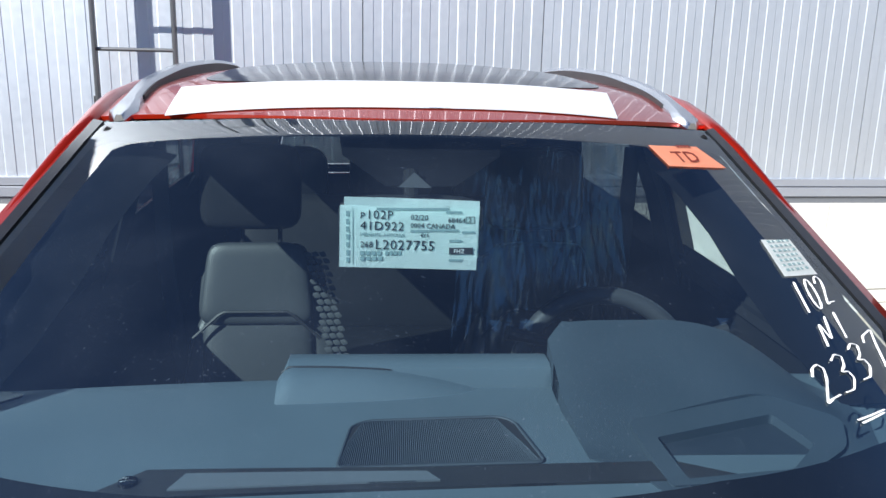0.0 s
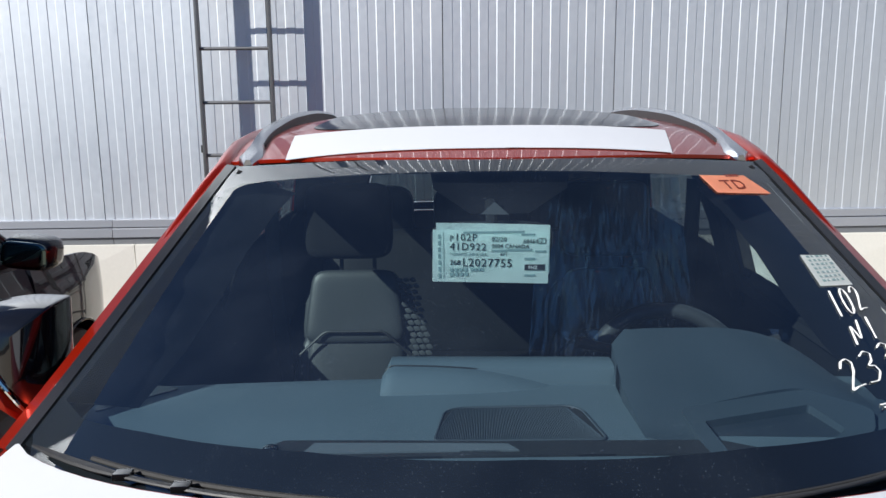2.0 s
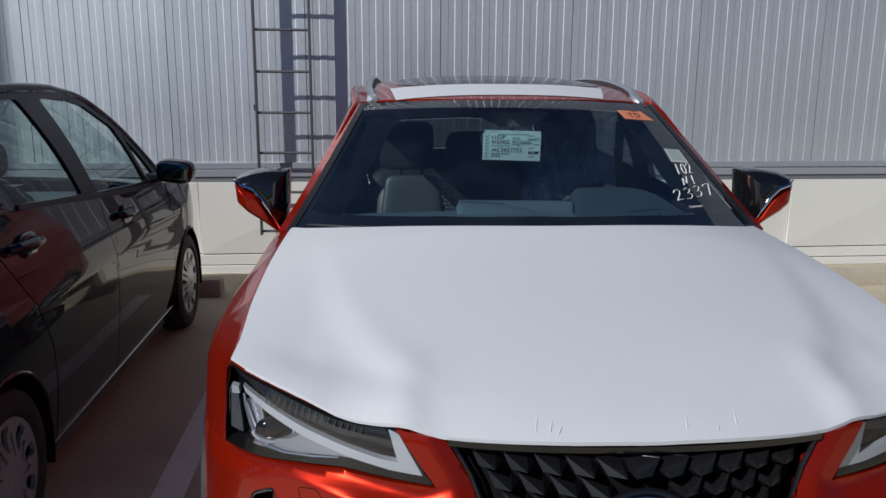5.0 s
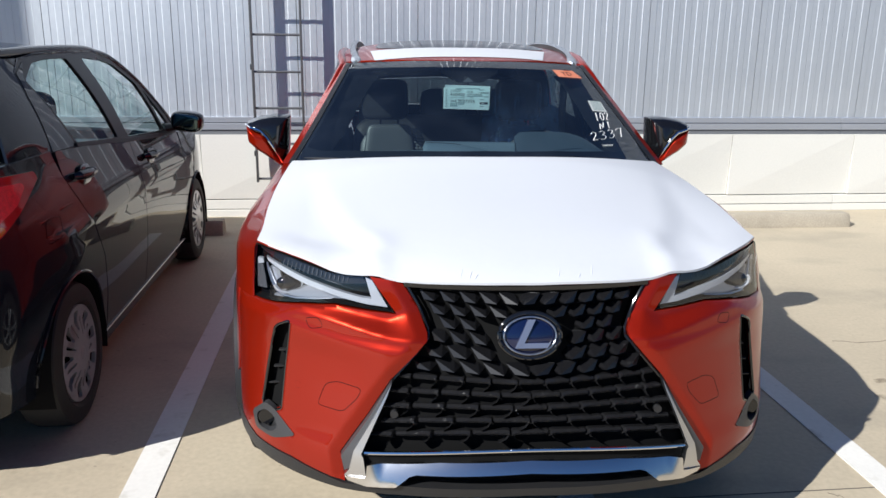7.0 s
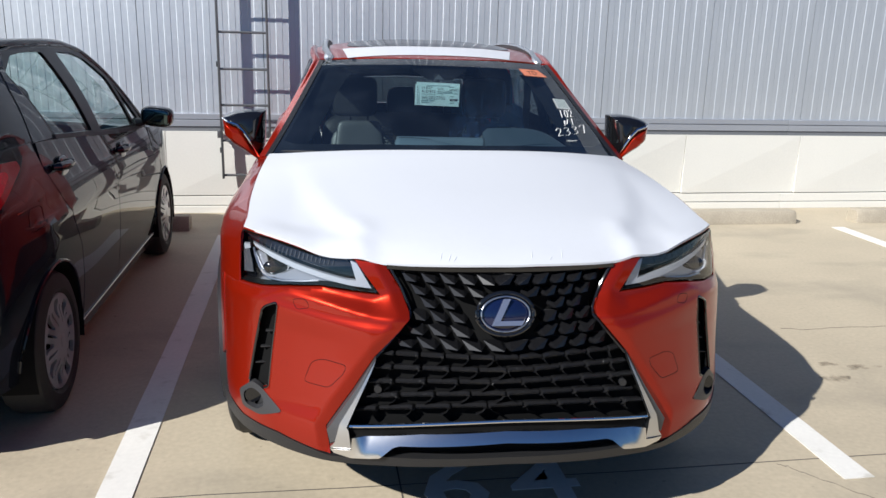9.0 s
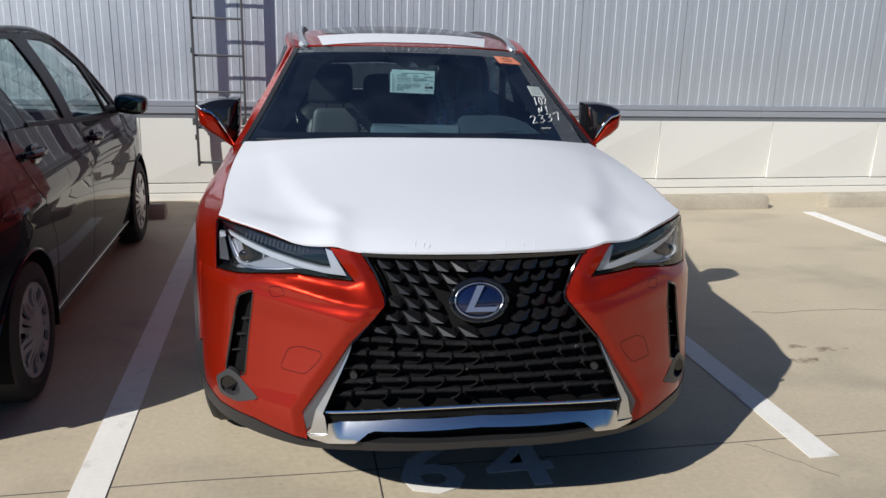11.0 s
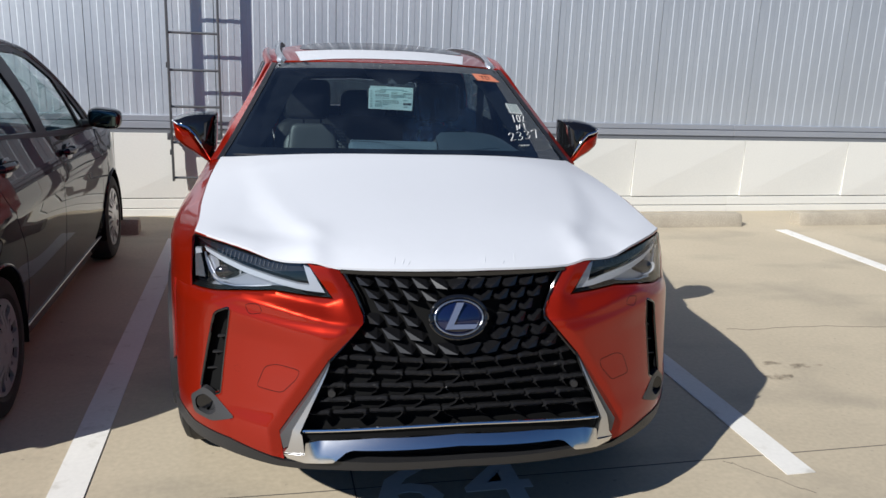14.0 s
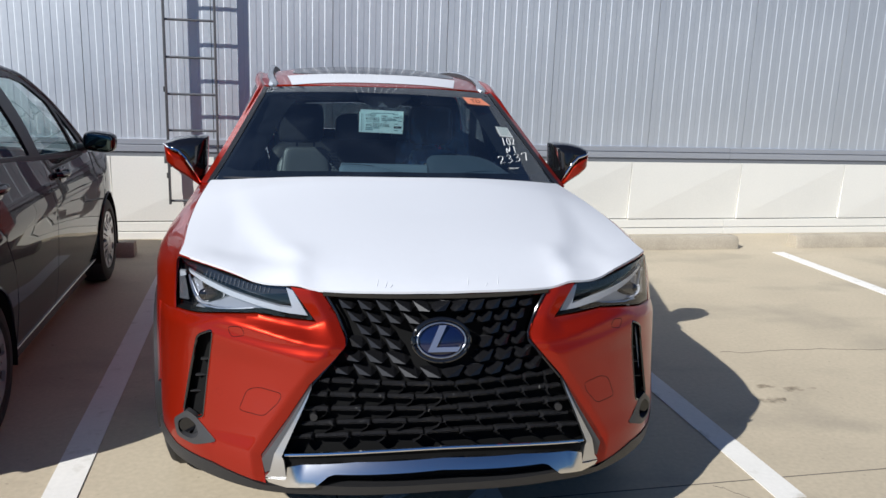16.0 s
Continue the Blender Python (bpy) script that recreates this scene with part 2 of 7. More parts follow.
def panel(outline, place, step=0.03, holes=(), depth=0.012, inward=None):
    """A shaped sheet: an outline with holes in two coordinates, laid on the surface place(u, v), with a rim of that depth turned inward."""
    from mathutils.geometry import delaunay_2d_cdt
    loops = [resample(list(o), step) for o in (outline, *holes)]
    pts, edges = [], []
    for lp in loops:
        base = len(pts)
        pts += lp
        edges += [(base + i, base + (i + 1) % len(lp)) for i in range(len(lp))]
    us, vs = [p[0] for p in loops[0]], [p[1] for p in loops[0]]
    rim = [Vector(p) for p in pts]
    near = {}
    for p in rim:
        near.setdefault((int(p.x // step), int(p.y // step)), []).append(p)
    nu, nv = int((max(us) - min(us)) / step) + 1, int((max(vs) - min(vs)) / step) + 1
    for i in range(nu + 1):
        for j in range(nv + 1):
            p = (min(us) + (i + 0.5 * (j % 2)) * step, min(vs) + j * step)
            if not inside(p, loops[0]) or any(inside(p, h) for h in loops[1:]):
                continue
            c = (int(p[0] // step), int(p[1] // step))
            if any((Vector(p) - q).length < step * 0.5 for a in (-1, 0, 1) for b in (-1, 0, 1) for q in near.get((c[0] + a, c[1] + b), ())):
                continue
            pts.append(p)
    vv, ee, ff, *_ = delaunay_2d_cdt([Vector(p) for p in pts], edges, [], 0, 1e-6)
    bm = bmesh.new()
    lay = {}
    def at(i):
        if i not in lay:
            lay[i] = bm.verts.new(place(vv[i].x, vv[i].y))
        return lay[i]
    for f in ff:
        c = sum((vv[i] for i in f), Vector((0, 0))) / len(f)
        if inside(c, loops[0]) and not any(inside(c, h) for h in loops[1:]):
            try:
                bm.faces.new([at(i) for i in f])
            except ValueError:
                pass
    bm.normal_update()
    if depth and inward is not None:
        rim_edges = [e for e in bm.edges if len(e.link_faces) == 1]
        made = bmesh.ops.extrude_edge_only(bm, edges=rim_edges)["geom"]
        for v in made:
            if isinstance(v, bmesh.types.BMVert):
                v.co += Vector(inward) * depth
    mean = sum((f.normal * f.calc_area() for f in bm.faces), Vector())
    if inward is not None and mean.dot(Vector(inward)) > 0:
        bmesh.ops.reverse_faces(bm, faces=bm.faces[:])
    return bm


def tube(bm, path, r, sides=10, closed=False, flat=1.0, caps=True):
    """A round bar along a path; r is one radius or one for each point."""
    P = [Vector(p) for p in path]
    n = len(P)
    rings = []
    up = Vector((0, 0, 1))
    for i, p in enumerate(P):
        d = (P[(i + 1) % n] - P[i - 1]) if closed else (P[min(i + 1, n - 1)] - P[max(i - 1, 0)])
        d.normalize()
        u = up if abs(d.dot(up)) < 0.95 else Vector((0, 1, 0))
        s = d.cross(u).normalized()
        w = s.cross(d).normalized()
        rad = r[i] if isinstance(r, (list, tuple)) else r
        rings.append([bm.verts.new(p + s * math.cos(k * 2 * math.pi / sides) * rad + w * math.sin(k * 2 * math.pi / sides) * rad * flat) for k in range(sides)])
    for i in range(n if closed else n - 1):
        a, b = rings[i], rings[(i + 1) % n]
        for k in range(sides):
            bm.faces.new((a[k], a[(k + 1) % sides], b[(k + 1) % sides], b[k]))
    if caps and not closed:
        bm.faces.new(rings[0][::-1])
        bm.faces.new(rings[-1])
    bmesh.ops.recalc_face_normals(bm, faces=bm.faces[:])
    return bm


def strip(bm, left, right, thick, up):
    """A flat band between two lines of points, with thickness along up."""
    up = Vector(up).normalized() * thick
    a = [(bm.verts.new(Vector(l)), bm.verts.new(Vector(r)), bm.verts.new(Vector(r) - up), bm.verts.new(Vector(l) - up)) for l, r in zip(left, right)]
    for p, q in zip(a, a[1:]):
        for k in range(4):
            bm.faces.new((p[k], p[(k + 1) % 4], q[(k + 1) % 4], q[k]))
    bm.faces.new(a[0][::-1])
    bm.faces.new(a[-1])
    bmesh.ops.recalc_face_normals(bm, faces=bm.faces[:])
    return bm


def grid(bm, place, us, vs, closed_u=False):
    V = [[bm.verts.new(place(u, v)) for v in vs] for u in us]
    for i in range(len(us) - (0 if closed_u else 1)):
        for j in range(len(vs) - 1):
            a, b = V[i], V[(i + 1) % len(us)]
            bm.faces.new((a[j], b[j], b[j + 1], a[j + 1]))
    return bm


def span(a, b, n):
    return [a + (b - a) * i / (n - 1) for i in range(n)]


def revolve(bm, profile, axis, centre, sides=48):
    """A body turned about an axis ('x') through centre; profile: (along, radius)."""
    rings = []
    for a, r in profile:
        rings.append([bm.verts.new((centre[0] + a, centre[1] + math.cos(k * 2 * math.pi / sides) * r, centre[2] + math.sin(k * 2 * math.pi / sides) * r)) for k in range(sides)])
    for a, b in zip(rings, rings[1:]):
        for k in range(sides):
            bm.faces.new((a[k], a[(k + 1) % sides], b[(k + 1) % sides], b[k]))
    bmesh.ops.recalc_face_normals(bm, faces=bm.faces[:])
    return bm


def words(text, size, material, m, parent, name="lettering", align="LEFT", extrude=0.0003, spread=1.0, label="", bold=0.0):
    """Raised lettering as a mesh, in the plane of m."""
    c = bpy.data.curves.new(name, "FONT")
    c.body, c.size, c.align_x, c.extrude, c.resolution_u, c.space_character = text, size, align, extrude, 2, spread
    c.offset = bold
    tmp = new("tmp", c)
    deps = bpy.context.evaluated_depsgraph_get()
    me = bpy.data.meshes.new_from_object(tmp.evaluated_get(deps))
    bpy.data.objects.remove(tmp)
    bpy.data.curves.remove(c)
    me.name = name
    me.materials.clear()
    me.materials.append(material)
    ob = new(name, me)
    ob.matrix_world = m
    if parent is not None:
        ob.parent = parent
    if label:
        ob["label"] = label
    return ob


# ---------------------------------------------------------------- ground
def ground_material():
    m = mat("sealed_concrete_deck", (0.44, 0.375, 0.27), 0.72, vary=0.15, scale=1.3, fine=45, bump=0.25, rough_vary=0.12)
    t = m.node_tree
    p = t.nodes["Principled BSDF"]
    tint = p.inputs["Base Color"].links[0].from_socket
    co = t.nodes.new("ShaderNodeTexCoord")
    # drifting dark stains, drawn out along the bays
    mp = t.nodes.new("ShaderNodeMapping")
    mp.inputs["Scale"].default_value = (0.55, 0.9, 1.0)
    t.links.new(co.outputs["Object"], mp.inputs["Vector"])
    st = t.nodes.new("ShaderNodeTexNoise")
    st.inputs["Scale"].default_value, st.inputs["Detail"].default_value, st.inputs["Distortion"].default_value = 2.1, 9, 0.15
    t.links.new(mp.outputs[0], st.inputs["Vector"])
    r = t.nodes.new("ShaderNodeMapRange")
    r.inputs["From Min"].default_value, r.inputs["From Max"].default_value = 0.52, 0.78
    r.inputs["To Min"].default_value, r.inputs["To Max"].default_value = 0.0, 0.52
    t.links.new(st.outputs["Fac"], r.inputs["Value"])
    mix = t.nodes.new("ShaderNodeMixRGB")
    mix.blend_type = "MIX"
    mix.inputs[2].default_value = (0.17, 0.155, 0.125, 1)
    t.links.new(r.outputs[0], mix.inputs[0])
    t.links.new(tint, mix.inputs[1])
    # small spots
    sp = t.nodes.new("ShaderNodeTexNoise")
    sp.inputs["Scale"].default_value, sp.inputs["Detail"].default_value = 26, 2
    t.links.new(co.outputs["Object"], sp.inputs["Vector"])
    r2 = t.nodes.new("ShaderNodeMapRange")
    r2.inputs["From Min"].default_value, r2.inputs["From Max"].default_value = 0.70, 0.80
    r2.inputs["To Max"].default_value = 0.5
    t.links.new(sp.outputs["Fac"], r2.inputs["Value"])
    mix2 = t.nodes.new("ShaderNodeMixRGB")
    mix2.inputs[2].default_value = (0.12, 0.11, 0.09, 1)
    t.links.new(r2.outputs[0], mix2.inputs[0])
    t.links.new(mix.outputs[0], mix2.inputs[1])
    t.links.new(mix2.outputs[0], p.inputs["Base Color"])
    return m


GROUND = ground_material()
bm = bmesh.new()
grid(bm, lambda u, v: (u, v, 0.0), (-300, -20, -6, 0, 6, 20, 300), (-300, -20, -6, 0, 5, 20, 300))
single("ground", bm, GROUND, "beige sealed concrete parking deck with faint stains and cracks", "ground", kind="structure", smooth=False)


def worn_paint():
    m = mat("road_marking_paint", (0.70, 0.68, 0.63), 0.7, vary=0.06, scale=3, fine=50, bump=0.2)
    t = m.node_tree
    p = t.nodes["Principled BSDF"]
    src = p.inputs["Base Color"].links[0].from_socket
    co, n = t.nodes.new("ShaderNodeTexCoord"), t.nodes.new("ShaderNodeTexNoise")
    n.inputs["Scale"].default_value, n.inputs["Detail"].default_value = 9, 8
    t.links.new(co.outputs["Object"], n.inputs["Vector"])
    r = t.nodes.new("ShaderNodeMapRange")
    r.inputs["From Min"].default_value, r.inputs["From Max"].default_value, r.inputs["To Max"].default_value = 0.58, 0.72, 0.6
    t.links.new(n.outputs["Fac"], r.inputs["Value"])
    mix = t.nodes.new("ShaderNodeMixRGB")
    mix.inputs[2].default_value = (0.40, 0.37, 0.30, 1)
    t.links.new(r.outputs[0], mix.inputs[0])
    t.links.new(src, mix.inputs[1])
    t.links.new(mix.outputs[0], p.inputs["Base Color"])
    return m


PAINT = worn_paint()


def bay_line(x):
    bm = bmesh.new()
    ys = span(0.17, 4.13, 30)
    edge = [0.0015 * noise.noise((y * 9, x, 0.0)) for y in ys]
    strip(bm, [(x + e, y, 0.0045) for y, e in zip(ys, edge)], [(x + 0.122 - e, y, 0.0045) for y, e in zip(ys, edge)], 0.0035, (0, 0, 1))
    single("bay_line", bm, PAINT, "white painted parking bay line on the concrete deck", "road marking", group="bay lines", kind="structure", smooth=False)


for k in range(-2, 4):
    bay_line(-1.363 + 2.675 * k)

# bay number, digits painted on the deck
number = words("64", 0.44, PAINT, pose(-0.265, 0.150, 0.003), None, "bay_number", extrude=0.001, spread=1.30, bold=0.007)
number.scale = (1.16, 1.0, 1.0)
tagged(number, "worn white bay number 64 painted on the deck", "road marking", kind="structure")


def deck_joint(name, pts, w):
    bm = bmesh.new()
    strip(bm, [(x, y + w, 0.0012) for x, y in pts], [(x, y - w, 0.0012) for x, y in pts], 0.001, (0, 0, 1))
    single(name, bm, mat("dark_joint", (0.10, 0.09, 0.075), 0.9, vary=0.2, scale=8, fine=80), "thin dark crack in the concrete deck", "crack", group="deck cracks", kind="structure", smooth=False)


def crack(name, a, b, w, wild, seed):
    pts = []
    for i in range(28):
        u = i / 27
        pts.append((a[0] + (b[0] - a[0]) * u, a[1] + (b[1] - a[1]) * u + wild * noise.noise((u * 6, seed, 0.3)) + wild * 0.4 * noise.noise((u * 23, seed, 7.0))))
    deck_joint(name, pts, w)


crack("deck_crack", (-6.5, 0.335), (7.0, 0.32), 0.0022, 0.02, 1.0)
crack("deck_crack", (1.12, 0.32), (1.34, 0.04), 0.0014, 0.03, 4.2)
crack("deck_crack", (2.0, 1.72), (3.6, 1.60), 0.0016, 0.05, 9.1)
bm = bmesh.new()
box(bm, -0.328, -0.323, 0.10, 4.2, -0.002, 0.0014)
single("deck_joint", bm, mat("dark_saw_cut", (0.06, 0.055, 0.05), 0.9), "straight dark saw-cut joint in the concrete deck", "joint", kind="structure", smooth=False)


def stain_material():
    m = mat("oil_stain", (0.13, 0.095, 0.06), 0.8)
    t = m.node_tree
    p, out = t.nodes["Principled BSDF"], t.nodes["Material Output"]
    co, n = t.nodes.new("ShaderNodeTexCoord"), t.nodes.new("ShaderNodeTexNoise")
    n.inputs["Scale"].default_value, n.inputs["Detail"].default_value = 17, 9
    t.links.new(co.outputs["Object"], n.inputs["Vector"])
    r = t.nodes.new("ShaderNodeMapRange")
    r.inputs["From Min"].default_value, r.inputs["From Max"].default_value, r.inputs["To Max"].default_value = 0.47, 0.74, 0.6
    t.links.new(n.outputs["Fac"], r.inputs["Value"])
    clear, mix = t.nodes.new("ShaderNodeBsdfTransparent"), t.nodes.new("ShaderNodeMixShader")
    t.links.new(r.outputs[0], mix.inputs[0])
    t.links.new(clear.outputs[0], mix.inputs[1])
    t.links.new(p.outputs[0], mix.inputs[2])
    t.links.new(mix.outputs[0], out.inputs["Surface"])
    return m


STAIN = stain_material()


def stain(x, y, rx, ry, seed):
    bm = bmesh.new()
    ring = []
    for k in range(26):
        a = k * math.pi / 13
        q = 1 + 0.45 * noise.noise((math.cos(a) * 1.6, math.sin(a) * 1.6, seed))
        ring.append(bm.verts.new((x + rx * q * math.cos(a), y + ry * q * math.sin(a), 0.0016)))
    bm.faces.new(ring)
    single("deck_stain", bm, STAIN, "faint dark oil stain on the concrete deck", "stain", group="deck stains", kind="structure", smooth=False)


for k, (x, y, rx, ry) in enumerate(((1.86, 1.03, 0.10, 0.035), (1.94, 1.20, 0.07, 0.03), (2.10, 1.14, 0.10, 0.035), (1.75, 3.1, 0.16, 0.12), (-1.75, 0.05, 0.20, 0.06), (2.9, 0.7, 0.2, 0.07))):
    stain(x, y, rx, ry, 3.0 + k)


def wheel_stop(x0, x1):
    bm = bmesh.new()
    prof = [(4.290, 0.0), (4.302, 0.085), (4.325, 0.115), (4.425, 0.115), (4.45, 0.085), (4.46, 0.0)]
    xs = [x0, x0 + 0.012] + span(x0 + 0.1, x1 - 0.1, 22) + [x1 - 0.012, x1]
    rows = []
    for i, x in enumerate(xs):
        k = 0.93 if i in (0, len(xs) - 1) else 1.0
        rows.append([bm.verts.new((x, 4.375 + (y - 4.375) * k, z * k + 0.003 * noise.noise((x * 7, y * 9, z * 9)) * (z > 0))) for y, z in prof])
    for a, b in zip(rows, rows[1:]):
        for j in range(len(prof) - 1):
            bm.faces.new((a[j], b[j], b[j + 1], a[j + 1]))
    bm.faces.new(rows[0])
    bm.faces.new(rows[-1][::-1])
    bmesh.ops.recalc_face_normals(bm, faces=bm.faces[:])
    single("wheel_stop", bm, CONCRETE, "low weathered concrete wheel stop before the wall", "wheel stop", group="wheel stops")


for k in range(-2, 3):
    wheel_stop(-0.99 + 2.675 * k, 1.07 + 2.675 * k)

# ---------------------------------------------------------------- the building's wall
WALL_Y, WALL_TOP = 5.045, 5.0


def ribbed_metal():
    m = mat("ribbed_wall_metal", (0.61, 0.65, 0.695), 0.51, 0.73, vary=0.035, scale=1.3, fine=30, rough_vary=0.08)
    t = m.node_tree
    p = t.nodes["Principled BSDF"]
    src = p.inputs["Base Color"].links[0].from_socket
    info = t.nodes.new("ShaderNodeObjectInfo")
    r = t.nodes.new("ShaderNodeMapRange")
    r.inputs["To Min"].default_value, r.inputs["To Max"].default_value = 0.94, 1.05
    t.links.new(info.outputs["Random"], r.inputs["Value"])
    v = t.nodes.new("ShaderNodeVectorMath")
    v.operation = "SCALE"
    t.links.new(src, v.inputs[0])
    t.links.new(r.outputs[0], v.inputs["Scale"])
    t.links.new(v.outputs[0], p.inputs["Base Color"])
    return m


RIBBED = ribbed_metal()
PITCH, RIBS = 0.1063, 9
PANEL_W = 1.030


def ribbed_panel_mesh():
    """One tall wall panel: shallow raised bands, and a lap at the edge."""
    bm = bmesh.new()
    prof = [(0.0, 0.030), (0.0, 0.0)]
    for k in range(RIBS):
        a = 0.003 + k * PITCH
        prof += [(a + 0.051, 0.0), (a + 0.0535, 0.0026), (a + 0.1010, 0.0026), (a + 0.1063, 0.0)]
    prof += [(PANEL_W - 0.0055, 0.0), (PANEL_W - 0.0055, 0.030)]
    clean = [prof[0]]
    for q in prof[1:]:
        if abs(q[0] - clean[-1][0]) + abs(q[1] - clean[-1][1]) > 1e-5:
            clean.append(q)
    rows = []
    for z in (0.86, 2.2, 4.3, WALL_TOP):
        rows.append([bm.verts.new((x, y, z)) for x, y in clean])
    for a, b in zip(rows, rows[1:]):
        for j in range(len(clean) - 1):
            bm.faces.new((a[j], a[j + 1], b[j + 1], b[j]))
    bmesh.ops.recalc_face_normals(bm, faces=bm.faces[:])
    for f in bm.faces:
        if f.normal.y > 0.3:
            f.normal_flip()
    return mesh_of("panel", bm, RIBBED, smooth=False)


bm = bmesh.new()
box(bm, -14, 16, WALL_Y + 0.031, WALL_Y + 0.30, 0.0, WALL_TOP)
wall = single("wall_north", bm, mat("joint_dark", (0.03, 0.032, 0.036), 0.8), "grey ribbed metal building wall above a cream plinth", "wall", kind="structure", smooth=False)
panel_mesh = ribbed_panel_mesh()
JOINT0 = 1.046 - PANEL_W * 14
for k in range(29):
    ob = new("panel", panel_mesh)
    ob.location = (JOINT0 + k * PANEL_W, WALL_Y, 0)
    ob.parent = wall

# flashing between metal wall and plinth
for name, y0, z0, z1, material in (("flashing", WALL_Y - 0.020, 0.826, 0.872, TRIM), ("flashing", WALL_Y - 0.034, 0.765, 0.820, TRIM), ("drip_edge", WALL_Y - 0.022, 0.722, 0.7645, mat("dark_drip_edge", (0.17, 0.18, 0.195), 0.5, 0.3, vary=0.05))):
    bm = bmesh.new()
    for k in range(10):
        box(bm, -14 + 3 * k + 0.001, -11 + 3 * k - 0.001, y0, WALL_Y + 0.033, z0, z1, 0.003)
    part(name, bm, material, wall, "grey folded metal flashing" if name == "flashing" else "dark grey drip edge", angle=15)


def plinth_panel_mesh():
    """A cream panel folded along its diagonal."""
    bm = bmesh.new()
    w, z0, z1, d = 1.194, 0.160, 0.7215, 0.026
    front = [(0, 0, z0), (w, d, z0), (w, 0, z1), (0, 0, z1)]
    v = [bm.verts.new(p) for p in front]
    bk = [bm.verts.new((x, 0.05, z)) for x, y, z in front]
    bm.faces.new((v[0], v[1], v[2]))
    bm.faces.new((v[0], v[2], v[3]))
    for i in range(4):
        bm.faces.new((v[i], bk[i], bk[(i + 1) % 4], v[(i + 1) % 4]))
    bmesh.ops.recalc_face_normals(bm, faces=bm.faces[:])
    return mesh_of("plinth_panel", bm, PANEL_WHITE, smooth=False)


bm = bmesh.new()
box(bm, -14, 16, 5.045, WALL_Y + 0.030, 0.0, 0.7215)
plinth = single("plinth", bm, mat("plinth_joint", (0.10, 0.095, 0.085), 0.9), "cream panelled plinth with diagonal folds under the metal wall", "plinth", kind="structure", smooth=False)
pm = plinth_panel_mesh()
for k in range(-13, 10):
    ob = new("plinth_panel", pm)
    ob.location = (2.935 + 1.2 * k, 4.990, 0)
    ob.parent = plinth
for y0, z0, z1 in ((4.992, 0.070, 0.150), (4.984, 0.0, 0.063)):
    bm = bmesh.new()
    for k in range(10):
        box(bm, -14 + 3 * k + 0.001, -11 + 3 * k - 0.001, y0, 5.044, z0, z1, 0.004)
    part("skirting", bm, PANEL_WHITE, plinth, angle=15)

# unseen: a tall block added to shade the wall's left end, a parapet behind
bm = bmesh.new()
box(bm, -12.5, -9.0, 1.2, 1.8, 0.0, 9.5)
# dark grey, so that its mirror image in the windscreen stays dim
single("shadow_block", bm, mat("dark_block_concrete", (0.17, 0.16, 0.145), 0.9, vary=0.2, scale=2, fine=40), "unseen plain concrete block added to shade the left of the wall", "wall", kind="structure", smooth=False)
# added out of view, to close the deck behind the camera
bm = bmesh.new()
box(bm, -40, 40, -19.2, -19.0, 0.0, 1.2)
single("parapet", bm, CONCRETE, "unseen plain concrete parapet added at the far edge of the deck", "parapet", kind="structure", smooth=False)


# ---------------------------------------------------------------- wall ladder
def wall_ladder():
    th = thing("wall_ladder", "grey galvanised steel ladder fixed upright to the metal wall", "ladder", pose(0, 0, 0))
    XL, XR, Y = -1.382, -0.976, 4.90
    for x, z0 in ((XL, 0.327), (XR, 0.327)):
        bm = bmesh.new()
        box(bm, x - 0.009, x + 0.009, Y - 0.026, Y + 0.026, z0, 4.6, 0.002)
        part("rail", bm, STEEL, th)
    for k in range(14):
        z = 0.355 + 0.3021 * k
        bm = bmesh.new()
        tube(bm, [(XL + 0.004, Y, z), (XR - 0.004, Y, z)], 0.0105, 10)
        part("rung", bm, STEEL, th)
    for z in (0.71, 3.1):
        for x in (XL, XR):
            bm = bmesh.new()
            box(bm, x - 0.036, x - 0.010, Y - 0.02, Y + 0.02, z - 0.03, z + 0.03, 0.003)
            box(bm, x - 0.030, x - 0.016, Y + 0.018, WALL_Y - 0.04 if z < 0.8 else WALL_Y + 0.002, z - 0.018, z + 0.018, 0.002)
            part("bracket", bm, STEEL, th)
    for z in (0.575, 1.30):
        bm = bmesh.new()
        box(bm, XL - 0.02, XL - 0.009, Y - 0.018, Y + 0.018, z - 0.022, z + 0.022, 0.003)
        part("clamp", bm, BLACK_PLASTIC, th)
    return th


wall_ladder()


# ---------------------------------------------------------------- the red crossover: its surfaces
# car coordinates: x across, y back from the nose, z up
PROFILE = [(0.15, 0.075), (0.25, 0.022), (0.33, -0.008), (0.40, -0.012), (0.46, 0.0), (0.60, 0.030), (0.70, 0.052), (0.745, 0.068), (0.77, 0.085), (0.82, 0.104), (0.92, 0.135), (1.0, 0.19)]


def nose_base(x):
    u = min(abs(x) / 0.905, 0.9995)
    return 0.75 * (1 - (1 - u ** 2.35) ** (1 / 2.35))


def front_y(x, z):
    # the cheek's ridge falls from the vent towards the waist of the grille
    ease = lambda v: (lambda c: c * c * (3 - 2 * c))(max(0.0, min(1.0, v)))
    fall = 0.034 * ease((0.84 - abs(x)) / 0.48) * ease((z - 0.50) / 0.18) * ease((0.90 - z) / 0.12)
    return nose_base(x) + curve_at(PROFILE, z + fall)


def corner_x(b):
    b = min(max(b, 0.0), 0.75)
    return 0.905 * (1 - (1 - b / 0.75) ** 2.35) ** (1 / 2.35)


GRILLE_EDGE = [(0.346, 0.897), (0.306, 0.83), (0.279, 0.765), (0.279, 0.743), (0.381, 0.626), (0.449, 0.525), (0.529, 0.405), (0.519, 0.345)]


